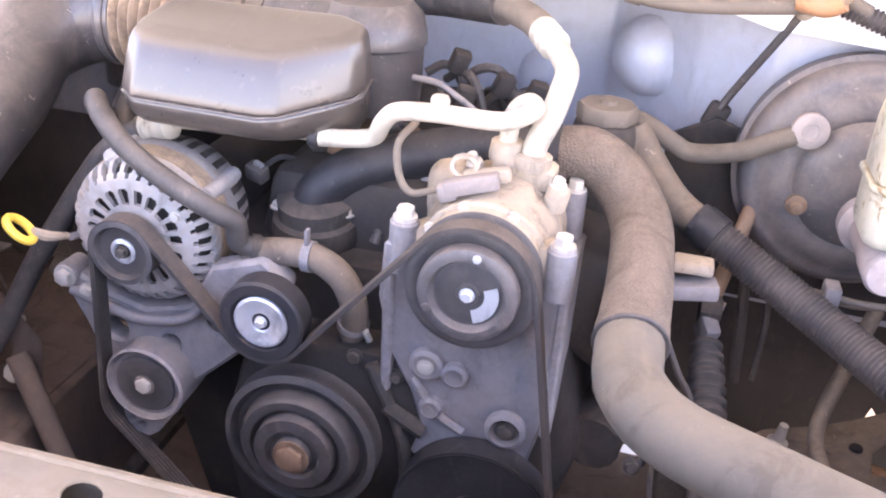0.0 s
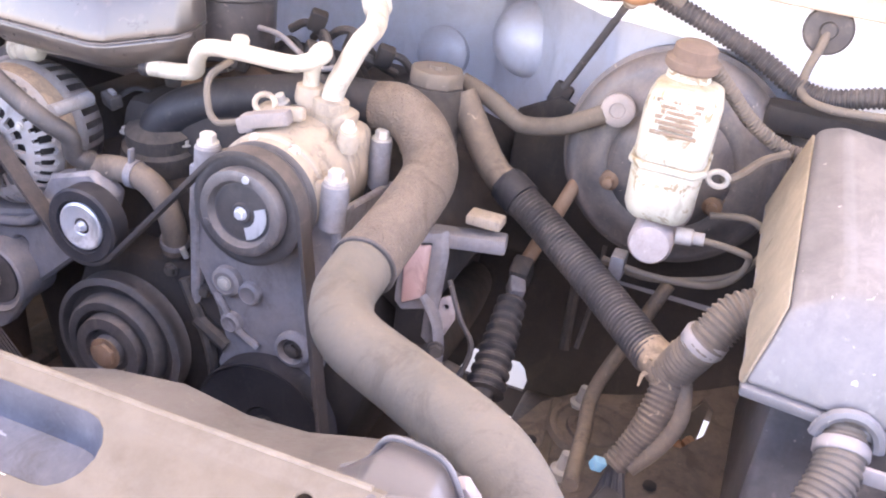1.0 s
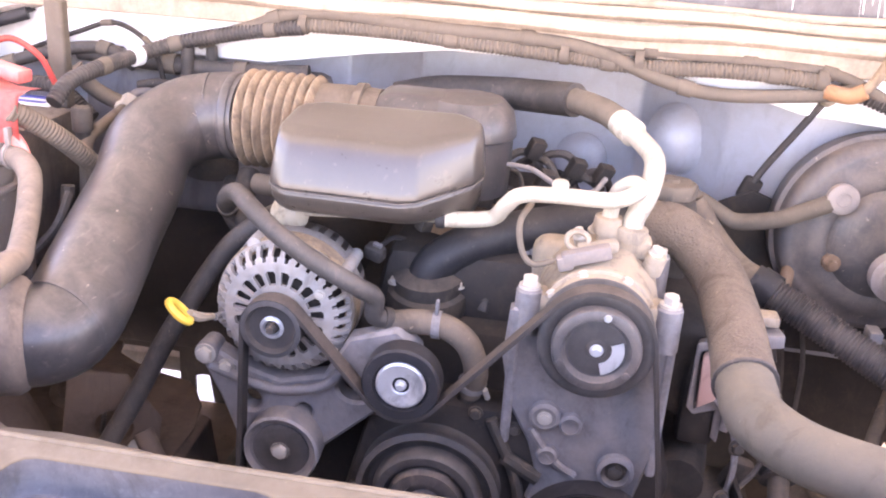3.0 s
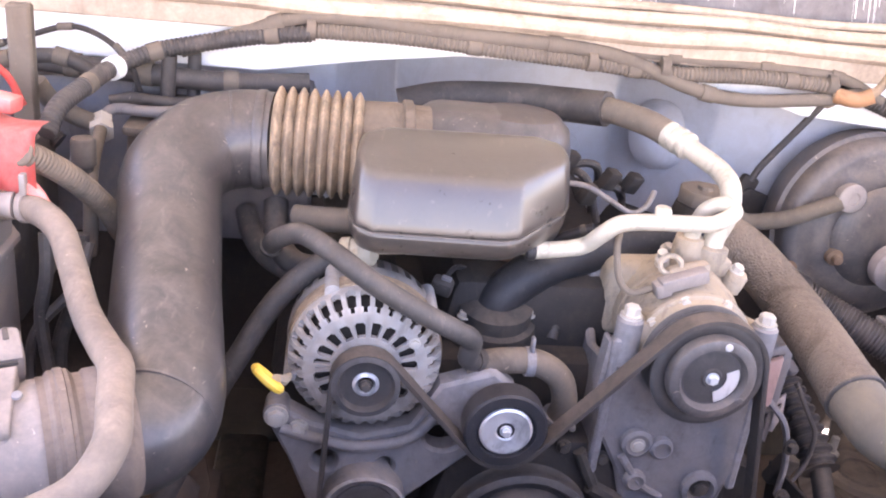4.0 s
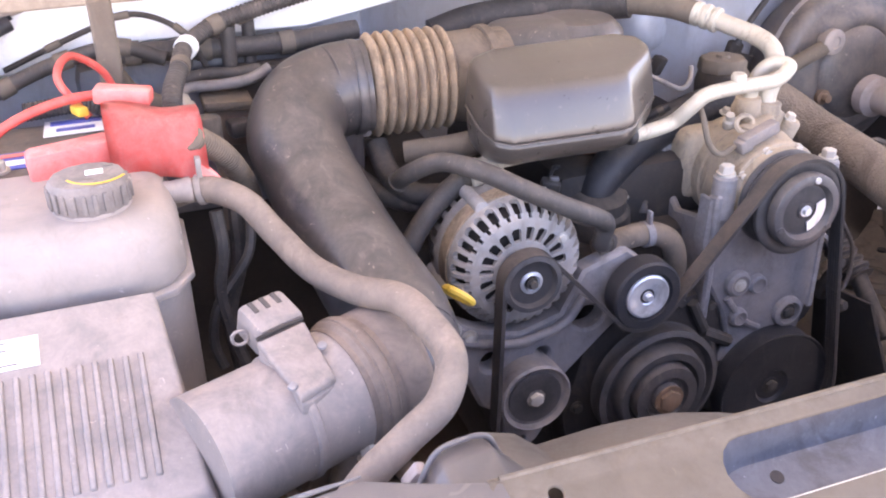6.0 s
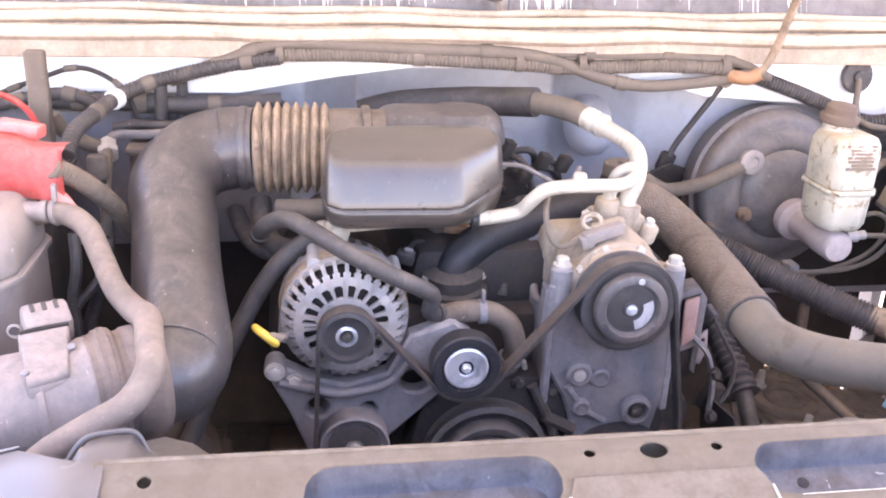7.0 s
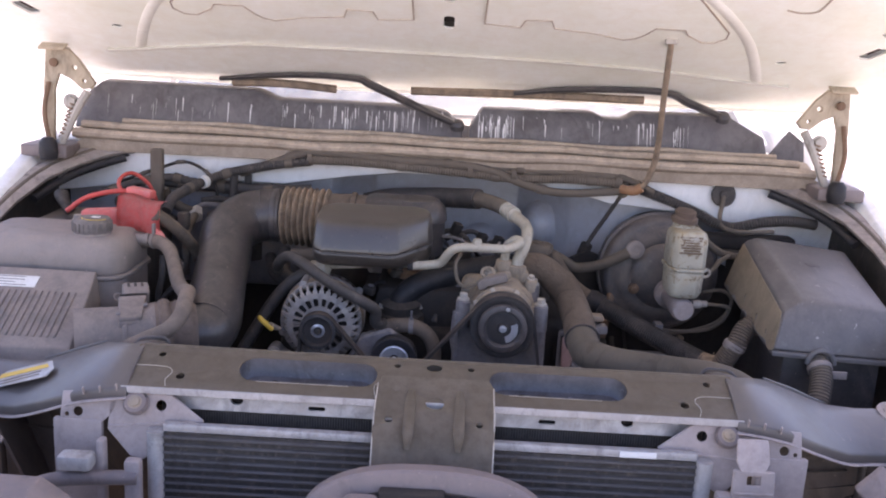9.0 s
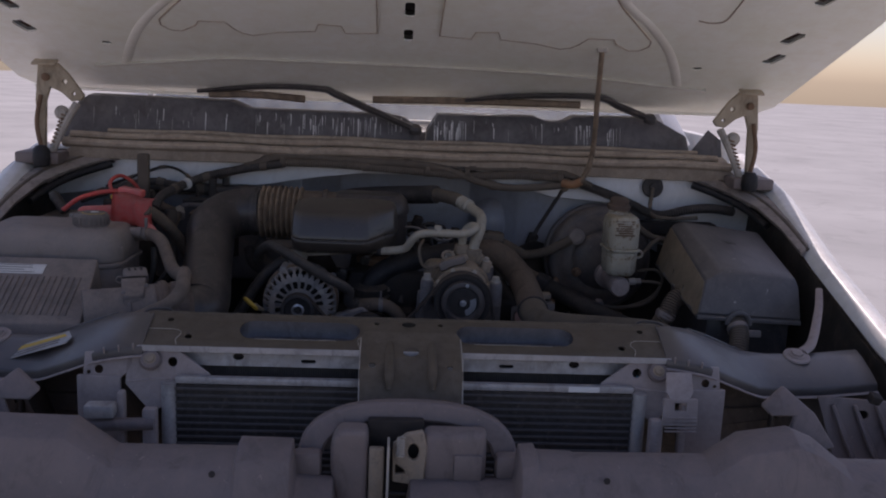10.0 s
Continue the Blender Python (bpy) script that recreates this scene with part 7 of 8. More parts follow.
solo("shock_tower", lathe([(0.09, 0), (0.085, 0.05), (0.06, 0.07), (0.02, 0.072)], (0.60, 0.40, 0.555), (0, 0, 1), 32), "iron", "grimy front suspension tower", "suspension")

for pts, r, mt in (((((0.575, 0.71, 0.86), (0.548, 0.665, 0.795), (0.524, 0.61, 0.738), (0.530, 0.53, 0.726), (0.536, 0.44, 0.722)), 0.0095, "hose_brown")), ((((0.33, 0.56, 0.86), (0.352, 0.55, 0.82), (0.372, 0.55, 0.785), (0.365, 0.54, 0.745), (0.345, 0.53, 0.72)), 0.0035, "hose_dark"))):
    solo("ground_cable", tube(pts, r, 8, 10), mt, "thin dusty cable hanging beside the engine", "cable")

# ---- brake booster and master cylinder ----
bo = thing("brake_booster", (0.53, 0.85, 0.84), "round black brake booster with dusty front", "brake booster")
BA = (0.02, -1, 0.06)
part("shell", lathe([(0.138, -0.07), (0.146, -0.06), (0.149, -0.03), (0.1495, -0.018), (0.143, -0.015), (0.142, 0.0), (0.138, 0.012), (0.126, 0.020), (0.122, 0.019), (0.110, 0.030), (0.085, 0.038), (0.080, 0.036), (0.072, 0.045), (0.045, 0.050), (0, 0.051)], (0.535, 0.815, 0.985), BA, 64), "booster", bo, sharp=60)
part("rear_shell", lathe([(0.13, -0.07), (0.12, -0.10), (0.08, -0.12), (0, -0.12)], (0.535, 0.815, 0.985), BA, 48), "booster", bo)
part("check_valve", lathe([(0.012, 0), (0.013, 0.012), (0.020, 0.014), (0.0215, 0.017), (0.0215, 0.028), (0.018, 0.031), (0.010, 0.0315), (0.009, 0.029), (0, 0.029)], (0.457, 0.782, 1.052), BA, 28), "tank", bo, "pale round check valve")
for x, z in ((0.465, 0.955), (0.60, 0.955)):
    part("stud", lathe([(0.020, 0), (0.020, 0.006), (0.013, 0.008), (0.013, 0.020), (0.007, 0.022), (0.007, 0.032), (0, 0.033)], (x, 0.786, z), Y, 12), "rust", bo, "rusty mounting stud with its nut")
mc = thing("brake_master_cylinder", (0.545, 0.66, 0.93), "brake master cylinder with a chipped white fluid reservoir", "master cylinder")
rl = lambda k, z, dy=0.0: [(0.543 + (x - 0.543) * k, 0.632 + dy + (y - 0.632) * k, z) for x, y in ((0.502, 0.60), (0.515, 0.583), (0.572, 0.583), (0.584, 0.60), (0.584, 0.668), (0.572, 0.684), (0.515, 0.684), (0.502, 0.668))]
part("reservoir_lower", loft([rl(0.78, 0.985), rl(0.92, 1.0), rl(0.96, 1.048)], 0.006, 2), "reservoir", mc, "chipped white plastic")
part("reservoir_band", loft([rl(1.04, 1.048), rl(1.05, 1.052), rl(1.04, 1.056)], 0.0015, 1), "reservoir", mc)
upper = part("reservoir_upper", loft([rl(0.97, 1.055), rl(0.98, 1.11), rl(0.93, 1.128), rl(0.78, 1.137)], 0.006, 2), "reservoir", mc, "chipped white plastic")
part("reservoir_neck", lathe([(0.026, 0), (0.024, 0.012), (0.024, 0.02)], (0.538, 0.655, 1.13), (0, 0, 1), 20), "reservoir", upper)
part("reservoir_cap", lathe([(0.026, 0), (0.030, 0.004), (0.030, 0.012), (0.024, 0.015), (0.024, 0.026), (0.019, 0.030), (0, 0.031)], (0.538, 0.658, 1.146), (0.05, -0.1, 1), 18), "liner", mc, "grimy brown cap")
part("cylinder", lathe([(0.0, -0.002), (0.022, 0.0), (0.0255, 0.006), (0.0255, 0.05), (0.024, 0.055), (0.024, 0.12), (0.035, 0.13), (0.035, 0.15)], (0.545, 0.60, 0.955), (0, 1, 0), 32), "pale_bracket", mc, "cast aluminium cylinder")
part("port", lathe([(0.010, 0), (0.010, 0.018), (0.0075, 0.02), (0.0075, 0.032)], (0.57, 0.625, 0.965), (1, 0, 0.1), 12), "alu", mc)
for pts in ([(0.60, 0.625, 0.967), (0.64, 0.625, 0.965), (0.655, 0.63, 0.955), (0.645, 0.645, 0.92), (0.615, 0.66, 0.895), (0.55, 0.665, 0.887), (0.49, 0.67, 0.89)], [(0.60, 0.66, 0.985), (0.645, 0.665, 0.99), (0.67, 0.665, 0.97), (0.66, 0.67, 0.93), (0.625, 0.675, 0.90), (0.55, 0.68, 0.876), (0.49, 0.685, 0.88)]):
    solo("brake_line", tube(pts, 0.0042, 8, 10), "hose_tan", "thin bent steel brake line", "pipe", "brake lines")
solo("line_clip", block((0.51, 0.67, 0.888), (0.018, 0.03, 0.032), 0.003), "bracket", "small grey clip on the brake lines", "clip")
cg = thing("cable_grommet", (0.685, 0.86, 1.16), "round grey rubber grommet with a cable through it", "grommet")
part("disc", lathe([(0.029, 0), (0.030, 0.004), (0.027, 0.008), (0.011, 0.009), (0.009, 0.014), (0, 0.014)], (0.674, 0.862, 1.184), (0, -1, 0.1), 28), "hose_dark", cg)
part("cable", tube([(0.674, 0.854, 1.184), (0.67, 0.842, 1.165), (0.662, 0.825, 1.135), (0.665, 0.80, 1.115), (0.70, 0.78, 1.11), (0.78, 0.78, 1.115)], 0.0055, 6, 10), "hose_tan", cg)
nudge(cg, 0, -0.018, 0)
solo("clutch_cable", tube([(0.444, 0.835, 1.195), (0.533, 0.825, 1.167), (0.605, 0.815, 1.141), (0.653, 0.800, 1.120), (0.696, 0.790, 1.115), (0.754, 0.780, 1.132), (0.82, 0.785, 1.138), (0.89, 0.80, 1.130)], 0.011, 8, 12, ridge=(0.0062, 0.0022)), "hose_dark", "dusty corrugated conduit curving over the brake booster", "conduit")
solo("booster_cable", tube([(0.560, 0.700, 1.144), (0.584, 0.710, 1.119), (0.617, 0.720, 1.086), (0.655, 0.730, 1.063), (0.687, 0.730, 1.057)], 0.008, 8, 10, ridge=(0.005, 0.0013)), "hose_tan", "braided dusty cable beside the fluid reservoir", "cable")
sw = thing("level_sensor_wire", (0.60, 0.66, 1.03), "dusty wire with a ring terminal at the reservoir", "wire")
part("wire", tube([(0.602, 0.660, 1.027), (0.621, 0.670, 1.038), (0.640, 0.690, 1.053), (0.665, 0.710, 1.062)], 0.0055, 6, 8), "hose_tan", sw)
part("ring_terminal", tube([Vector((0.598, 0.655, 1.032)) + Vector((0.011 * math.cos(a), 0, 0.009 * math.sin(a))) for a in [2 * math.pi * k / 14 for k in range(15)]], 0.0035, 2, 6, raw=True), "bolt", sw)
bs = thing("booster_strap", (0.36, 0.88, 1.0), "dusty strap running down beside the booster to a black clip", "strap")
part("strap", tube([(0.43, 0.85, 1.17), (0.41, 0.86, 1.13), (0.375, 0.88, 1.06), (0.36, 0.88, 1.03)], 0.0055, 6, 10), "hose_dark", bs)
part("foot", block((0.357, 0.885, 1.018), (0.030, 0.016, 0.038), 0.006, (0, 20, 0)), "black", bs, "black moulded clip")
part("upper_clip", lathe([(0.008, 0), (0.012, 0.008), (0.007, 0.02), (0, 0.022)], (0.43, 0.85, 1.165), (0.3, -0.4, 1), 12), "alu_dusty", bs, "pale upper clip")
# Black block stands for the shadow between box and cowl.
solo("box_shade_block", block((0.74, 0.82, 1.075), (0.22, 0.05, 0.035), 0.008), "black", "black block added for the shadow behind the box", "tray")

# ---- dusty box on the driver's side ----
fb = thing("fuse_box_cover", (0.82, 0.53, 0.80), "dusty grey-black plastic box cover with a stepped lip", "box")
lip2 = [(0.666, 0.364, 0.946), (0.76, 0.356, 0.944), (0.908, 0.360, 0.938), (0.922, 0.692, 0.985), (0.658, 0.692, 1.000)]
edge2 = [(0.724, 0.402, 1.048), (0.78, 0.398, 1.046), (0.902, 0.400, 1.036), (0.910, 0.666, 1.098), (0.707, 0.666, 1.120)]
knee2 = [(0.688, 0.392, 1.026), (0.77, 0.384, 1.024), (0.906, 0.386, 1.016), (0.918, 0.674, 1.076), (0.686, 0.674, 1.110)]
mixed = lambda k, up=0.0: [tuple(Vector(a).lerp(Vector(b), k) + Vector((0, 0, up))) for a, b in zip(lip2, knee2)]
mid2 = sum((Vector(q) for q in edge2), Vector()) / 5
part("lip", loft([mixed(-0.04), mixed(-0.04, 0.010)], 0.002), "box", fb)
part("cover", loft([mixed(0.04, 0.006), mixed(0.5, 0.004), knee2, edge2, [tuple(Vector(q).lerp(mid2, 0.12) + Vector((0, 0, 0.003))) for q in edge2]], 0.007, 3, 14), "box", fb, sharp=50)
SIDE = lambda u, h: Vector((0.668, 0.366, 0.954)).lerp(Vector((0.661, 0.690, 1.006)), u).lerp(Vector((0.687, 0.392, 1.026)).lerp(Vector((0.685, 0.676, 1.108)), u), h) + Vector((-0.003, 0, 0.001))
rag = [(k / 23, 0.01 - 0.05 * abs(math.sin(k * 2.1)) - 0.09 * abs(math.sin(k * 0.7 + 0.5)) ** 3) for k in range(24)]
part("side_skirt", sheet([(0.02, 0.95), (0.0, 0.6)] + rag + [(1.0, 0.6), (0.98, 0.95)], [ring2(0.36, 0.16, 0.012, 8, 0.09), ring2(0.62, 0.20, 0.008, 7, 0.10), ring2(0.16, 0.16, 0.008, 6, 0.08)], SIDE, (0.003, 0, 0), 0.001), "box_side", fb, "tan dust-caked side with torn holes")
part("scuff", sheet([(0.775, 0.545), (0.800, 0.538), (0.802, 0.528), (0.782, 0.530)], [], lambda u, v: (u, v, 1.0935 + 0.21 * (v - 0.545)), (0, 0, 0.0008)), "plastic", fb, "dark scrape in the dust")
part("base", loft([[(0.695, 0.385, z), (0.895, 0.385, z), (0.895, 0.675, z + 0.03), (0.695, 0.675, z + 0.03)] for z in (0.70, 0.948)], 0.01), "plastic", fb)
part("inlet_arch", tube([(0.759 + 0.026 * math.cos(a), 0.354, 0.935 + 0.028 * math.sin(a)) for a in [math.pi * k / 10 for k in range(11)]], 0.006, 3, 8, raw=True), "box", fb)
fh = thing("box_conduit", (0.74, 0.33, 0.80), "dusty corrugated conduit with a pale collar below the box", "conduit")
part("conduit", tube([(0.735, 0.35, 0.93), (0.732, 0.31, 0.905), (0.715, 0.27, 0.865), (0.70, 0.24, 0.81)], 0.020, 8, 16, ridge=(0.0065, 0.0018)), "hose_tan", fh)
part("collar", lathe([(0.0225, 0), (0.024, 0.002), (0.024, 0.010), (0.0225, 0.012)], (0.734, 0.335, 0.922), (0, -0.7, -0.5), 20), "tank", fh)
part("collar_tab", block((0.765, 0.315, 0.912), (0.035, 0.006, 0.016), 0.002), "tank", fh)
nudge(fh, 0.024, 0.022, 0.008)
solo("inner_brace", tube([(0.945, 0.37, 1.02), (0.90, 0.27, 0.995), (0.835, 0.15, 0.960), (0.800, 0.115, 0.948)], [0.008, 0.009, 0.010, 0.012], 6, 10, flat=0.5), "pale_bracket", "thin pale brace between fender and support", "brace")

# ---- battery with red terminal cover ----
bt = thing("battery", (-0.80, 0.66, 0.88), "black car battery with a blue and white label", "battery")
part("case", block((-0.78, 0.68, 0.98), (0.26, 0.18, 0.20), 0.008), "battery", bt)
part("label", block((-0.775, 0.640, 1.0813), (0.085, 0.055, 0.0012), 0.0004), "blue", bt, "blue and white label")
part("label_stripe", block((-0.775, 0.630, 1.0826), (0.075, 0.016, 0.0010), 0.0003), "paper", bt)
part("label_stripe", block((-0.790, 0.655, 1.0826), (0.030, 0.012, 0.0010), 0.0003), "red", bt)
part("label", block((-0.723, 0.739, 1.0815), (0.075, 0.060, 0.0012), 0.0004), "paper", bt, "blue and white label")
part("label_stripe", block((-0.723, 0.754, 1.0828), (0.060, 0.016, 0.0010), 0.0003), "blue", bt)
part("label_stripe", block((-0.723, 0.727, 1.0828), (0.045, 0.010, 0.0010), 0.0003), "blue", bt)
part("terminal", lathe([(0.010, 0), (0.009, 0.018), (0, 0.019)], (-0.70, 0.625, 1.08), (0, 0, 1), 16), "bolt", bt)
part("clamp", block((-0.70, 0.625, 1.092), (0.035, 0.03, 0.012), 0.003), "bolt", bt)
part("clamp_bolt", hexbolt((-0.80, 0.585, 1.090), (0, 0, 1), 0.009, 0.012), "bolt", bt)
rc = thing("terminal_cover", (-0.63, 0.52, 1.08), "faded red vinyl battery terminal cover", "terminal cover")
rows = []
for k, (yy, zz) in enumerate(((0.560, 1.160), (0.535, 1.163), (0.512, 1.160), (0.505, 1.145), (0.502, 1.120), (0.500, 1.098))):
    rows.append([(-0.684 + 0.095 * i / 8, yy - 0.016 * i / 8 + 0.002 * math.sin(i * 1.1 + k), zz + 0.0025 * math.sin(i * 0.9 + k * 0.7) - 0.012 * i / 8) for i in range(9)])
bm = bmesh.new()
vs = [[bm.verts.new(p) for p in r] for r in rows]
for a, b in zip(vs, vs[1:]):
    for i in range(8):
        bm.faces.new((a[i], a[i + 1], b[i + 1], b[i]))
bmesh.ops.solidify(bm, geom=bm.faces[:], thickness=0.004)
part("flap", bm, "red", rc, "faded red vinyl flap", sharp=60)
part("boot", block((-0.722, 0.530, 1.112), (0.085, 0.035, 0.036), 0.006, (0, -4, 4)), "red", rc)
part("boot", block((-0.660, 0.585, 1.158), (0.060, 0.026, 0.018), 0.004, (0, 6, -14)), "red", rc)
part("tail", tube([(-0.600, 0.492, 1.096), (-0.588, 0.489, 1.088), (-0.578, 0.485, 1.081)], [0.010, 0.007, 0.003], 4, 8), "red", rc)
for pts, r in (([(-0.66, 0.605, 1.155), (-0.72, 0.60, 1.155), (-0.78, 0.585, 1.14), (-0.82, 0.575, 1.11)], 0.0055), ([(-0.70, 0.61, 1.13), (-0.725, 0.63, 1.17), (-0.71, 0.67, 1.185), (-0.68, 0.69, 1.16), (-0.665, 0.70, 1.12)], 0.0045)):
    solo("battery_wire", tube(pts, r, 8, 10), "redwire", "red insulated battery wire", "wire", "battery wires")
solo("terminal_tag", block((-0.708, 0.60, 1.142), (0.012, 0.022, 0.010), 0.002, (0, 0, 25)), "yellow", "small yellow crimp on the battery wire", "terminal")
for pts, r, mt in (([(-0.602, 0.492, 1.132), (-0.591, 0.505, 1.122), (-0.567, 0.538, 1.090), (-0.545, 0.580, 1.042), (-0.535, 0.61, 1.00)], 0.0125, "hose_brown"), ([(-0.83, 0.62, 1.10), (-0.86, 0.64, 1.13), (-0.88, 0.70, 1.12)], 0.012, "hose_dark"), ([(-0.78, 0.76, 1.10), (-0.70, 0.76, 1.10), (-0.64, 0.75, 1.06)], 0.011, "hose_dark")):
    solo("battery_cable", tube(pts, r, 8, 12, ridge=(0.0050, 0.0012)), mt, "dark corrugated battery cable sleeve", "cable")
solo("battery_strut", sheet([(-0.684, 1.08), (-0.656, 1.08), (-0.655, 1.236), (-0.683, 1.236)], [], lambda u, v: (u, 0.715, v), (0, 0.02, 0), 0.003), "hose_tan", "upright dusty steel strut behind the battery", "strut")

# ---- heater box, lines and harness along the firewall ----
hv = thing("heater_box", (-0.52, 0.93, 0.90), "dark plastic heater box on the firewall", "heater box")
part("case", block((-0.52, 0.93, 1.0), (0.40, 0.13, 0.24), 0.02), "heater", hv)
part("lid", block((-0.47, 0.875, 1.105), (0.20, 0.07, 0.045), 0.015), "plastic", hv)
part("relay", block((-0.47, 0.83, 1.085), (0.09, 0.04, 0.05), 0.008), "black", hv)
solo("accumulator", lathe([(0.05, -0.15), (0.05, 0.0), (0.045, 0.02), (0.02, 0.03), (0, 0.03)], (-0.50, 0.885, 1.10), (0, 0, 1), 28), "hose_dark", "dark refrigerant accumulator can", "canister")
ln = thing("refrigerant_line", (-0.55, 0.72, 1.08), "dusty metal refrigerant line with a hex fitting", "pipe")
part("line", tube([(-0.592, 0.778, 1.084), (-0.585, 0.785, 1.095), (-0.570, 0.790, 1.098), (-0.540, 0.785, 1.098), (-0.500, 0.775, 1.104), (-0.47, 0.78, 1.115)], 0.0075, 8, 12), "bracket", ln)
part("fitting", lathe([(0.012, 0), (0.0165, 0.002), (0.0165, 0.014), (0.012, 0.017), (0.0145, 0.021), (0.0145, 0.032), (0.010, 0.035)], (-0.588, 0.750, 1.074), (-0.15, 0.75, 0.30), 6), "bolt", ln, "pale hexagonal fitting nut")
part("lower_pipe", tube([(-0.592, 0.770, 1.080), (-0.583, 0.71, 1.078), (-0.570, 0.625, 1.074), (-0.565, 0.595, 1.062), (-0.564, 0.588, 1.03), (-0.566, 0.585, 0.98)], 0.0085, 6, 12), "hose_tan", ln)
part("service_cap", lathe([(0.010, 0), (0.0105, 0.010), (0.014, 0.012), (0.014, 0.040), (0.012, 0.043), (0, 0.043)], (-0.573, 0.605, 1.072), (0, 0, 1), 14), "iron", ln, "dark knurled service cap")
part("tee", tube([(-0.585, 0.64, 1.075), (-0.597, 0.642, 1.078)], 0.005, 2, 8), "bolt", ln)
solo("heater_hose", tube([(-0.665, 0.755, 1.135), (-0.650, 0.765, 1.108), (-0.625, 0.770, 1.090), (-0.598, 0.772, 1.080)], 0.012, 6, 14), "hose_tan", "dusty heater hose joined to a metal line", "hose")
for pts, r in (([(-0.587, 0.8, 1.105), (-0.555, 0.8, 1.111), (-0.513, 0.8, 1.108), (-0.48, 0.8, 1.11)], 0.008), ([(-0.514, 0.82, 1.167), (-0.516, 0.82, 1.13), (-0.518, 0.82, 1.101), (-0.523, 0.82, 1.071)], 0.010), ([(-0.484, 0.84, 1.168), (-0.485, 0.84, 1.131), (-0.487, 0.84, 1.101)], 0.009)):
    solo("vacuum_pipe", tube(pts, r, 6, 12), "hose_dark", "dark pipe in front of the heater box", "pipe", "heater pipes")
cb = thing("pressure_switch_box", (-0.532, 0.79, 1.015), "brown dust-caked box below the refrigerant line", "switch box")
part("case", block((-0.532, 0.79, 1.046), (0.062, 0.05, 0.061), 0.010, (0, 4, 0)), "liner", cb)
part("lid", block((-0.532, 0.785, 1.076), (0.067, 0.06, 0.014), 0.006, (0, 4, 0)), "hose_brown", cb)
part("plug", block((-0.523, 0.755, 1.046), (0.030, 0.03, 0.022), 0.005, (0, 0, 10)), "plastic", cb)
for pts, r, mt, lab in (
        ([(-0.612, 0.620, 1.114), (-0.606, 0.655, 1.137), (-0.590, 0.716, 1.148), (-0.576, 0.790, 1.153), (-0.54, 0.825, 1.166), (-0.50, 0.835, 1.177), (-0.40, 0.835, 1.199), (-0.33, 0.828, 1.21)], 0.0105, "hose_dark", "dark corrugated harness branch"),
        ([(-0.33, 0.832, 1.214), (-0.20, 0.835, 1.214), (-0.08, 0.835, 1.208), (0.05, 0.835, 1.202), (0.16, 0.835, 1.196), (0.30, 0.83, 1.202), (0.42, 0.83, 1.198)], 0.0102, "hose_tan", "dusty ribbed harness conduit")):
    run_of("harness_conduit", lab, "harness", [(x, y - 0.016, z + 0.003) for x, y, z in pts], r, mt, "firewall harness", (0.0062, 0.0013), (0.3, 0.62, 0.9), "hose_tan", "conduit", 0.018)
for pts, r, mt in (
        ([(-0.50, 0.845, 1.17), (-0.42, 0.84, 1.20), (-0.32, 0.835, 1.232), (-0.15, 0.835, 1.225), (0.0, 0.835, 1.222), (0.10, 0.833, 1.212), (0.20, 0.83, 1.18), (0.28, 0.83, 1.168), (0.40, 0.83, 1.178), (0.46, 0.83, 1.19)], 0.0100, "hose_tan"),
        ([(0.10, 0.845, 1.218), (0.22, 0.845, 1.216), (0.34, 0.84, 1.214), (0.43, 0.84, 1.208), (0.50, 0.84, 1.18)], 0.0085, "hose_tan"),
        ([(-0.70, 0.85, 1.14), (-0.58, 0.85, 1.135), (-0.45, 0.85, 1.13), (-0.33, 0.86, 1.135)], 0.014, "hose_dark"),
        ([(-0.80, 0.86, 1.13), (-0.70, 0.85, 1.17), (-0.63, 0.84, 1.19), (-0.57, 0.83, 1.16), (-0.545, 0.82, 1.10)], 0.0038, "black"),
        ([(-0.85, 0.80, 1.10), (-0.75, 0.83, 1.135), (-0.66, 0.84, 1.15), (-0.60, 0.83, 1.13)], 0.010, "hose_dark"),
        ([(-0.92, 0.84, 1.16), (-0.85, 0.85, 1.18), (-0.78, 0.86, 1.205)], 0.012, "rubber")):
    run_of("wiring_harness", "dusty taped wiring harness along the firewall", "harness", [(x, y - 0.016, z + 0.003) for x, y, z in pts], r, mt, "firewall harness", None, (0.18, 0.45, 0.72), "hose_tan", "sleeve", 0.020)
for x, z in ((-0.33, 1.215), (0.055, 1.205), (0.16, 1.205), (0.41, 1.20)):
    solo("harness_clip", tube([(x - 0.006, 0.817, z + 0.003), (x + 0.006, 0.817, z + 0.003)], 0.0155, 2, 12), "hose_tan", "plastic clip holding the harness", "clip", "harness clips")
solo("cable_tie", tube([(-0.577, 0.765, 1.1555), (-0.572, 0.778, 1.1565)], 0.0150, 2, 14), "paper", "white tape band on the harness branch", "tape")

# wires and fuel lines behind the compressor
random.seed(3)
for k in range(7):
    a = Vector((-0.03 + 0.018 * k, 0.78 + random.uniform(-0.05, 0.08), 1.02 + random.uniform(-0.02, 0.04)))
    b = a + Vector((random.uniform(0.03, 0.06), random.uniform(-0.06, 0.02), random.uniform(-0.02, 0.025)))
    c = b + Vector((random.uniform(0.01, 0.03), random.uniform(-0.03, 0.05), random.uniform(-0.06, -0.02)))
    solo("engine_wire", tube([a, a.lerp(b, 0.5) + Vector((0, 0, 0.012)), b, c], random.uniform(0.003, 0.0065), 8, 8), "hose_dark", "dark dusty wire bundle behind the compressor", "wire", "wires behind the compressor")
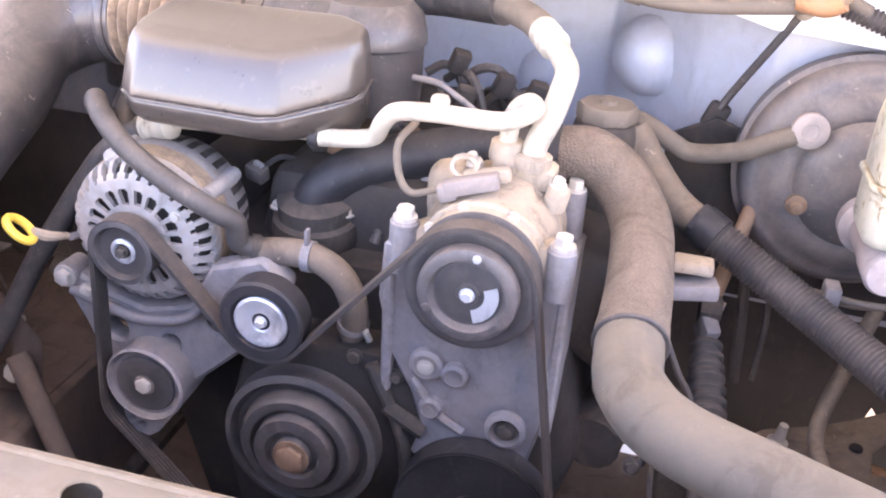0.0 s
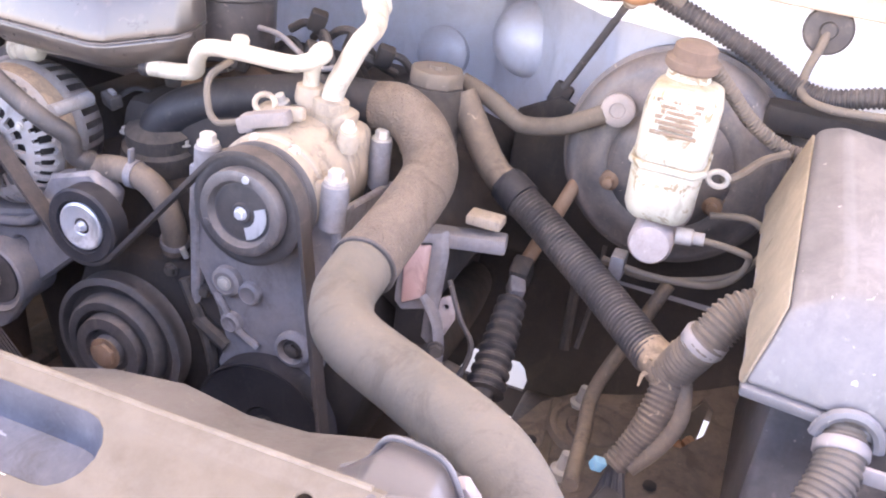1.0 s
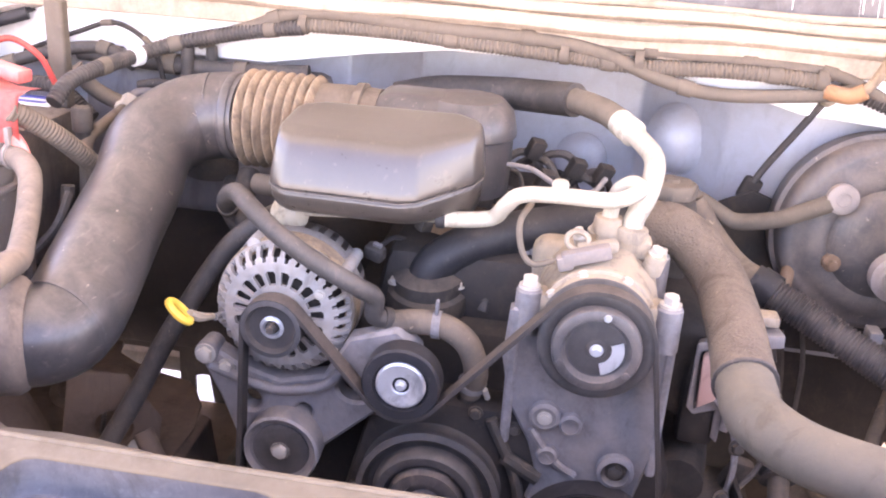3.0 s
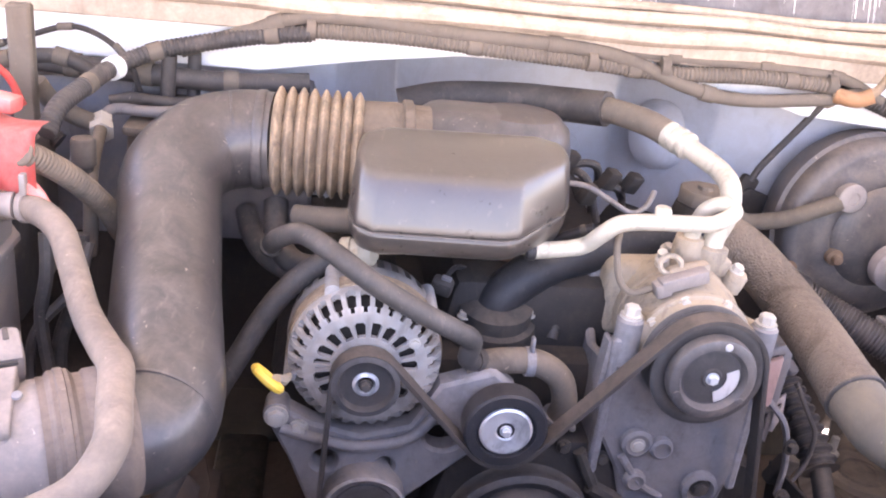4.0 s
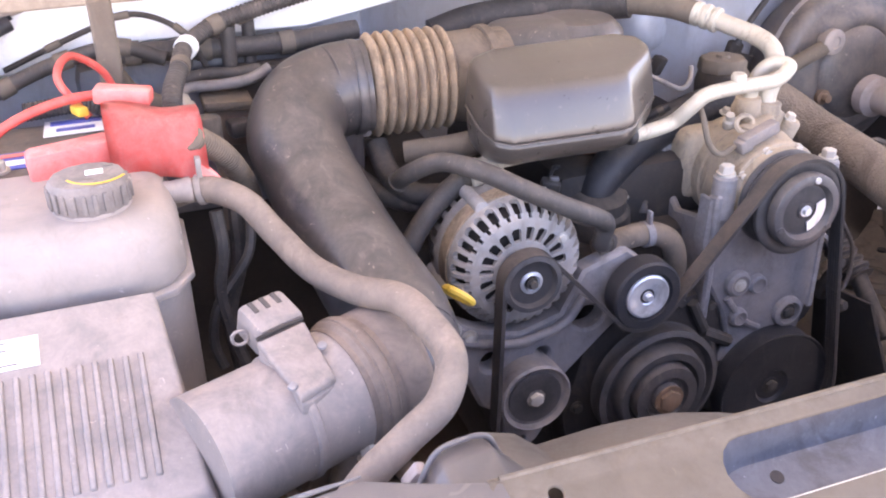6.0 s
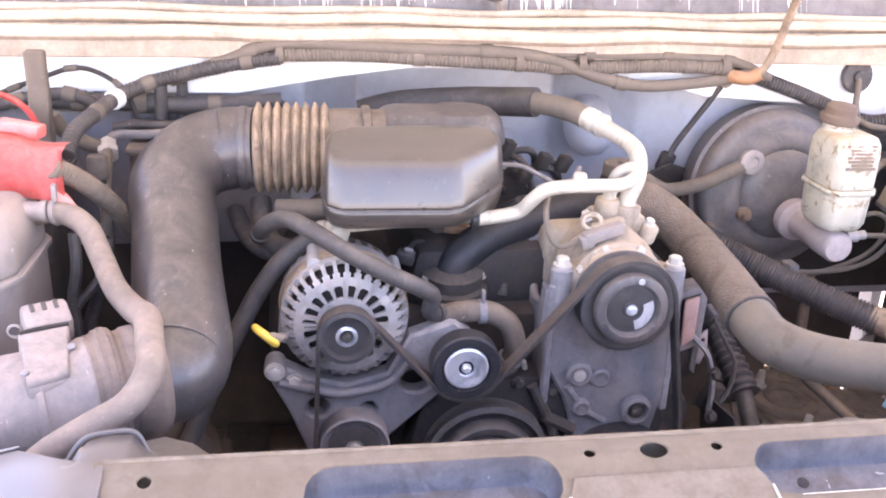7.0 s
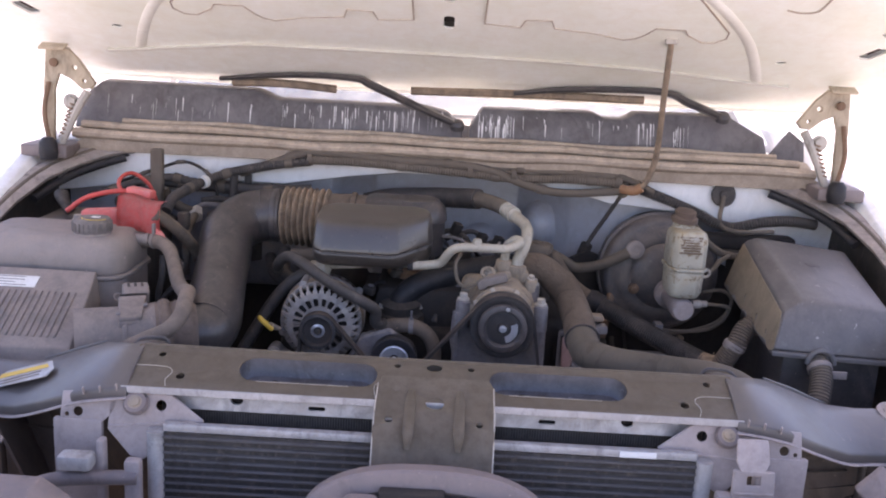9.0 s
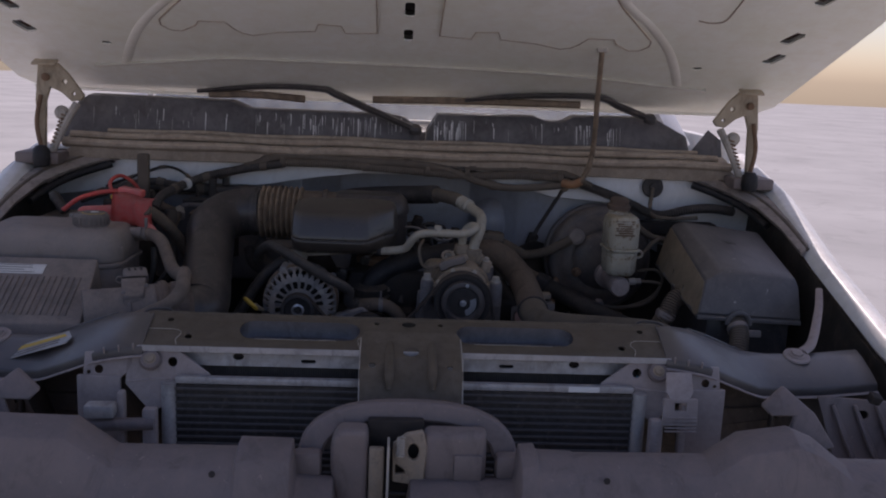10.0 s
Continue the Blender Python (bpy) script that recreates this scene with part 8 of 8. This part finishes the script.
solo("fuel_line", tube([(-0.005, 0.66, 1.082), (0.03, 0.655, 1.080), (0.06, 0.65, 1.066), (0.09, 0.645, 1.052), (0.115, 0.66, 1.056), (0.13, 0.68, 1.07)], 0.0038, 8, 10), "bracket", "thin bare metal fuel line", "pipe")
for x, y, z in ((0.03, 0.76, 1.08), (0.09, 0.75, 1.06), (0.13, 0.77, 1.05), (0.05, 0.71, 1.05)):
    solo("wire_connector", block((x, y, z), (0.024, 0.018, 0.03), 0.004, (20, 15, 30)), "black", "small black wire connector", "connector", "connectors behind the compressor")
solo("clutch_wire", tube([(0.075, 0.49, 1.02), (0.05, 0.485, 1.015), (0.035, 0.49, 1.03), (0.03, 0.50, 1.06), (0.04, 0.53, 1.075)], 0.004, 8, 8), "hose_tan", "thin dusty wire to the compressor clutch", "wire")

# wires hanging between the coolant tank and the duct
for pts, r in (([(-0.588, 0.500, 1.043), (-0.587, 0.490, 0.999), (-0.596, 0.490, 0.947), (-0.587, 0.480, 0.880), (-0.577, 0.470, 0.847)], 0.0075), ([(-0.549, 0.520, 1.025), (-0.560, 0.500, 0.983), (-0.600, 0.490, 0.934), (-0.612, 0.490, 0.887), (-0.605, 0.480, 0.855)], 0.006), ([(-0.563, 0.540, 1.026), (-0.567, 0.530, 0.963), (-0.587, 0.520, 0.901), (-0.585, 0.500, 0.837)], 0.009)):
    solo("hanging_wire", tube(pts, r, 6, 8), "hose_dark", "dark wire hanging between tank and duct", "wire", "wires beside the coolant tank")

# worn print on the brake fluid reservoir, in unreadable rows
for k in range(7):
    part("worn_print", block((0.541 + 0.002 * (k % 2), 0.5813 + 0.0009 * k, 1.092 + 0.0056 * k), (0.050 - 0.007 * (k * 5 % 3), 0.0014, 0.0044), 0.0006, (-10, 0, 0)), "print", upper, "worn brown print")
# frayed ends round the taped joint of the loom
random.seed(9)
for k in range(9):
    d = Vector((random.uniform(-1, 1), random.uniform(-1, 0.3), random.uniform(-0.4, 1))).normalized()
    p = Vector((0.598, 0.507, 0.864)) + d * 0.02
    part("frayed_end", tube([p, p + d * 0.008, p + d * 0.016 + Vector((0.004, -0.003, -0.008))], [0.004, 0.003, 0.0012], 4, 5, flat=0.4), "bellows", lm)

# connectors and thin hoses between thermostat, alternator and compressor
for x, y, z, ax in ((-0.02, 0.60, 0.99, 20), (0.015, 0.62, 1.015, -30), (-0.10, 0.62, 1.0, 50), (-0.03, 0.66, 1.03, 10), (-0.155, 0.56, 0.975, -20)):
    cn = thing("sensor_connector", (x, y, z), "small dusty black sensor connector with its wire", "connector", "sensor connectors")
    part("body", block((x, y, z), (0.026, 0.018, 0.020), 0.004, (15, 10, ax)), "hose_dark", cn)
    part("tab", block((x + 0.004, y - 0.004, z + 0.012), (0.012, 0.006, 0.005), 0.001, (15, 10, ax)), "bracket", cn)
    part("wire", tube([(x, y + 0.008, z), (x + 0.02, y + 0.03, z + 0.012), (x + 0.05, y + 0.05, z - 0.005)], 0.0035, 5, 6), "rubber", cn)
for pts, r, mt in (([(0.02, 0.565, 1.06), (-0.02, 0.58, 1.035), (-0.04, 0.60, 1.0), (-0.03, 0.61, 0.96)], 0.006, "rubber"), ([(0.06, 0.60, 1.02), (0.03, 0.60, 0.985), (0.0, 0.58, 0.95), (-0.01, 0.56, 0.91)], 0.007, "hose_dark")):
    run_of("coolant_tube", "thin dark tube behind the idler pulley", "hose", pts, r, mt, "thin tubes on the engine", None, (0.1, 0.9), "iron", "tube", 0.008)
# coolant neck under the bypass hose
wn = thing("coolant_neck", (-0.015, 0.49, 0.78), "grimy cast coolant neck under the bypass hose", "pipe")
part("neck", tube([(-0.012, 0.49, 0.835), (-0.016, 0.492, 0.815), (-0.03, 0.50, 0.79), (-0.05, 0.505, 0.775)], 0.013, 5, 12), "iron", wn)
part("clamp", lathe([(0.0175, 0), (0.0185, 0.001), (0.0185, 0.009), (0.0175, 0.010)], (-0.010, 0.489, 0.838), (0.15, -0.2, 1), 18), "bracket", wn)
part("clamp_screw", tube([(0.008, 0.478, 0.843), (0.012, 0.482, 0.829)], 0.004, 2, 8), "bolt", wn)
part("flange", block((-0.05, 0.50, 0.775), (0.045, 0.016, 0.035), 0.006, (0, 30, 0)), "iron", wn)
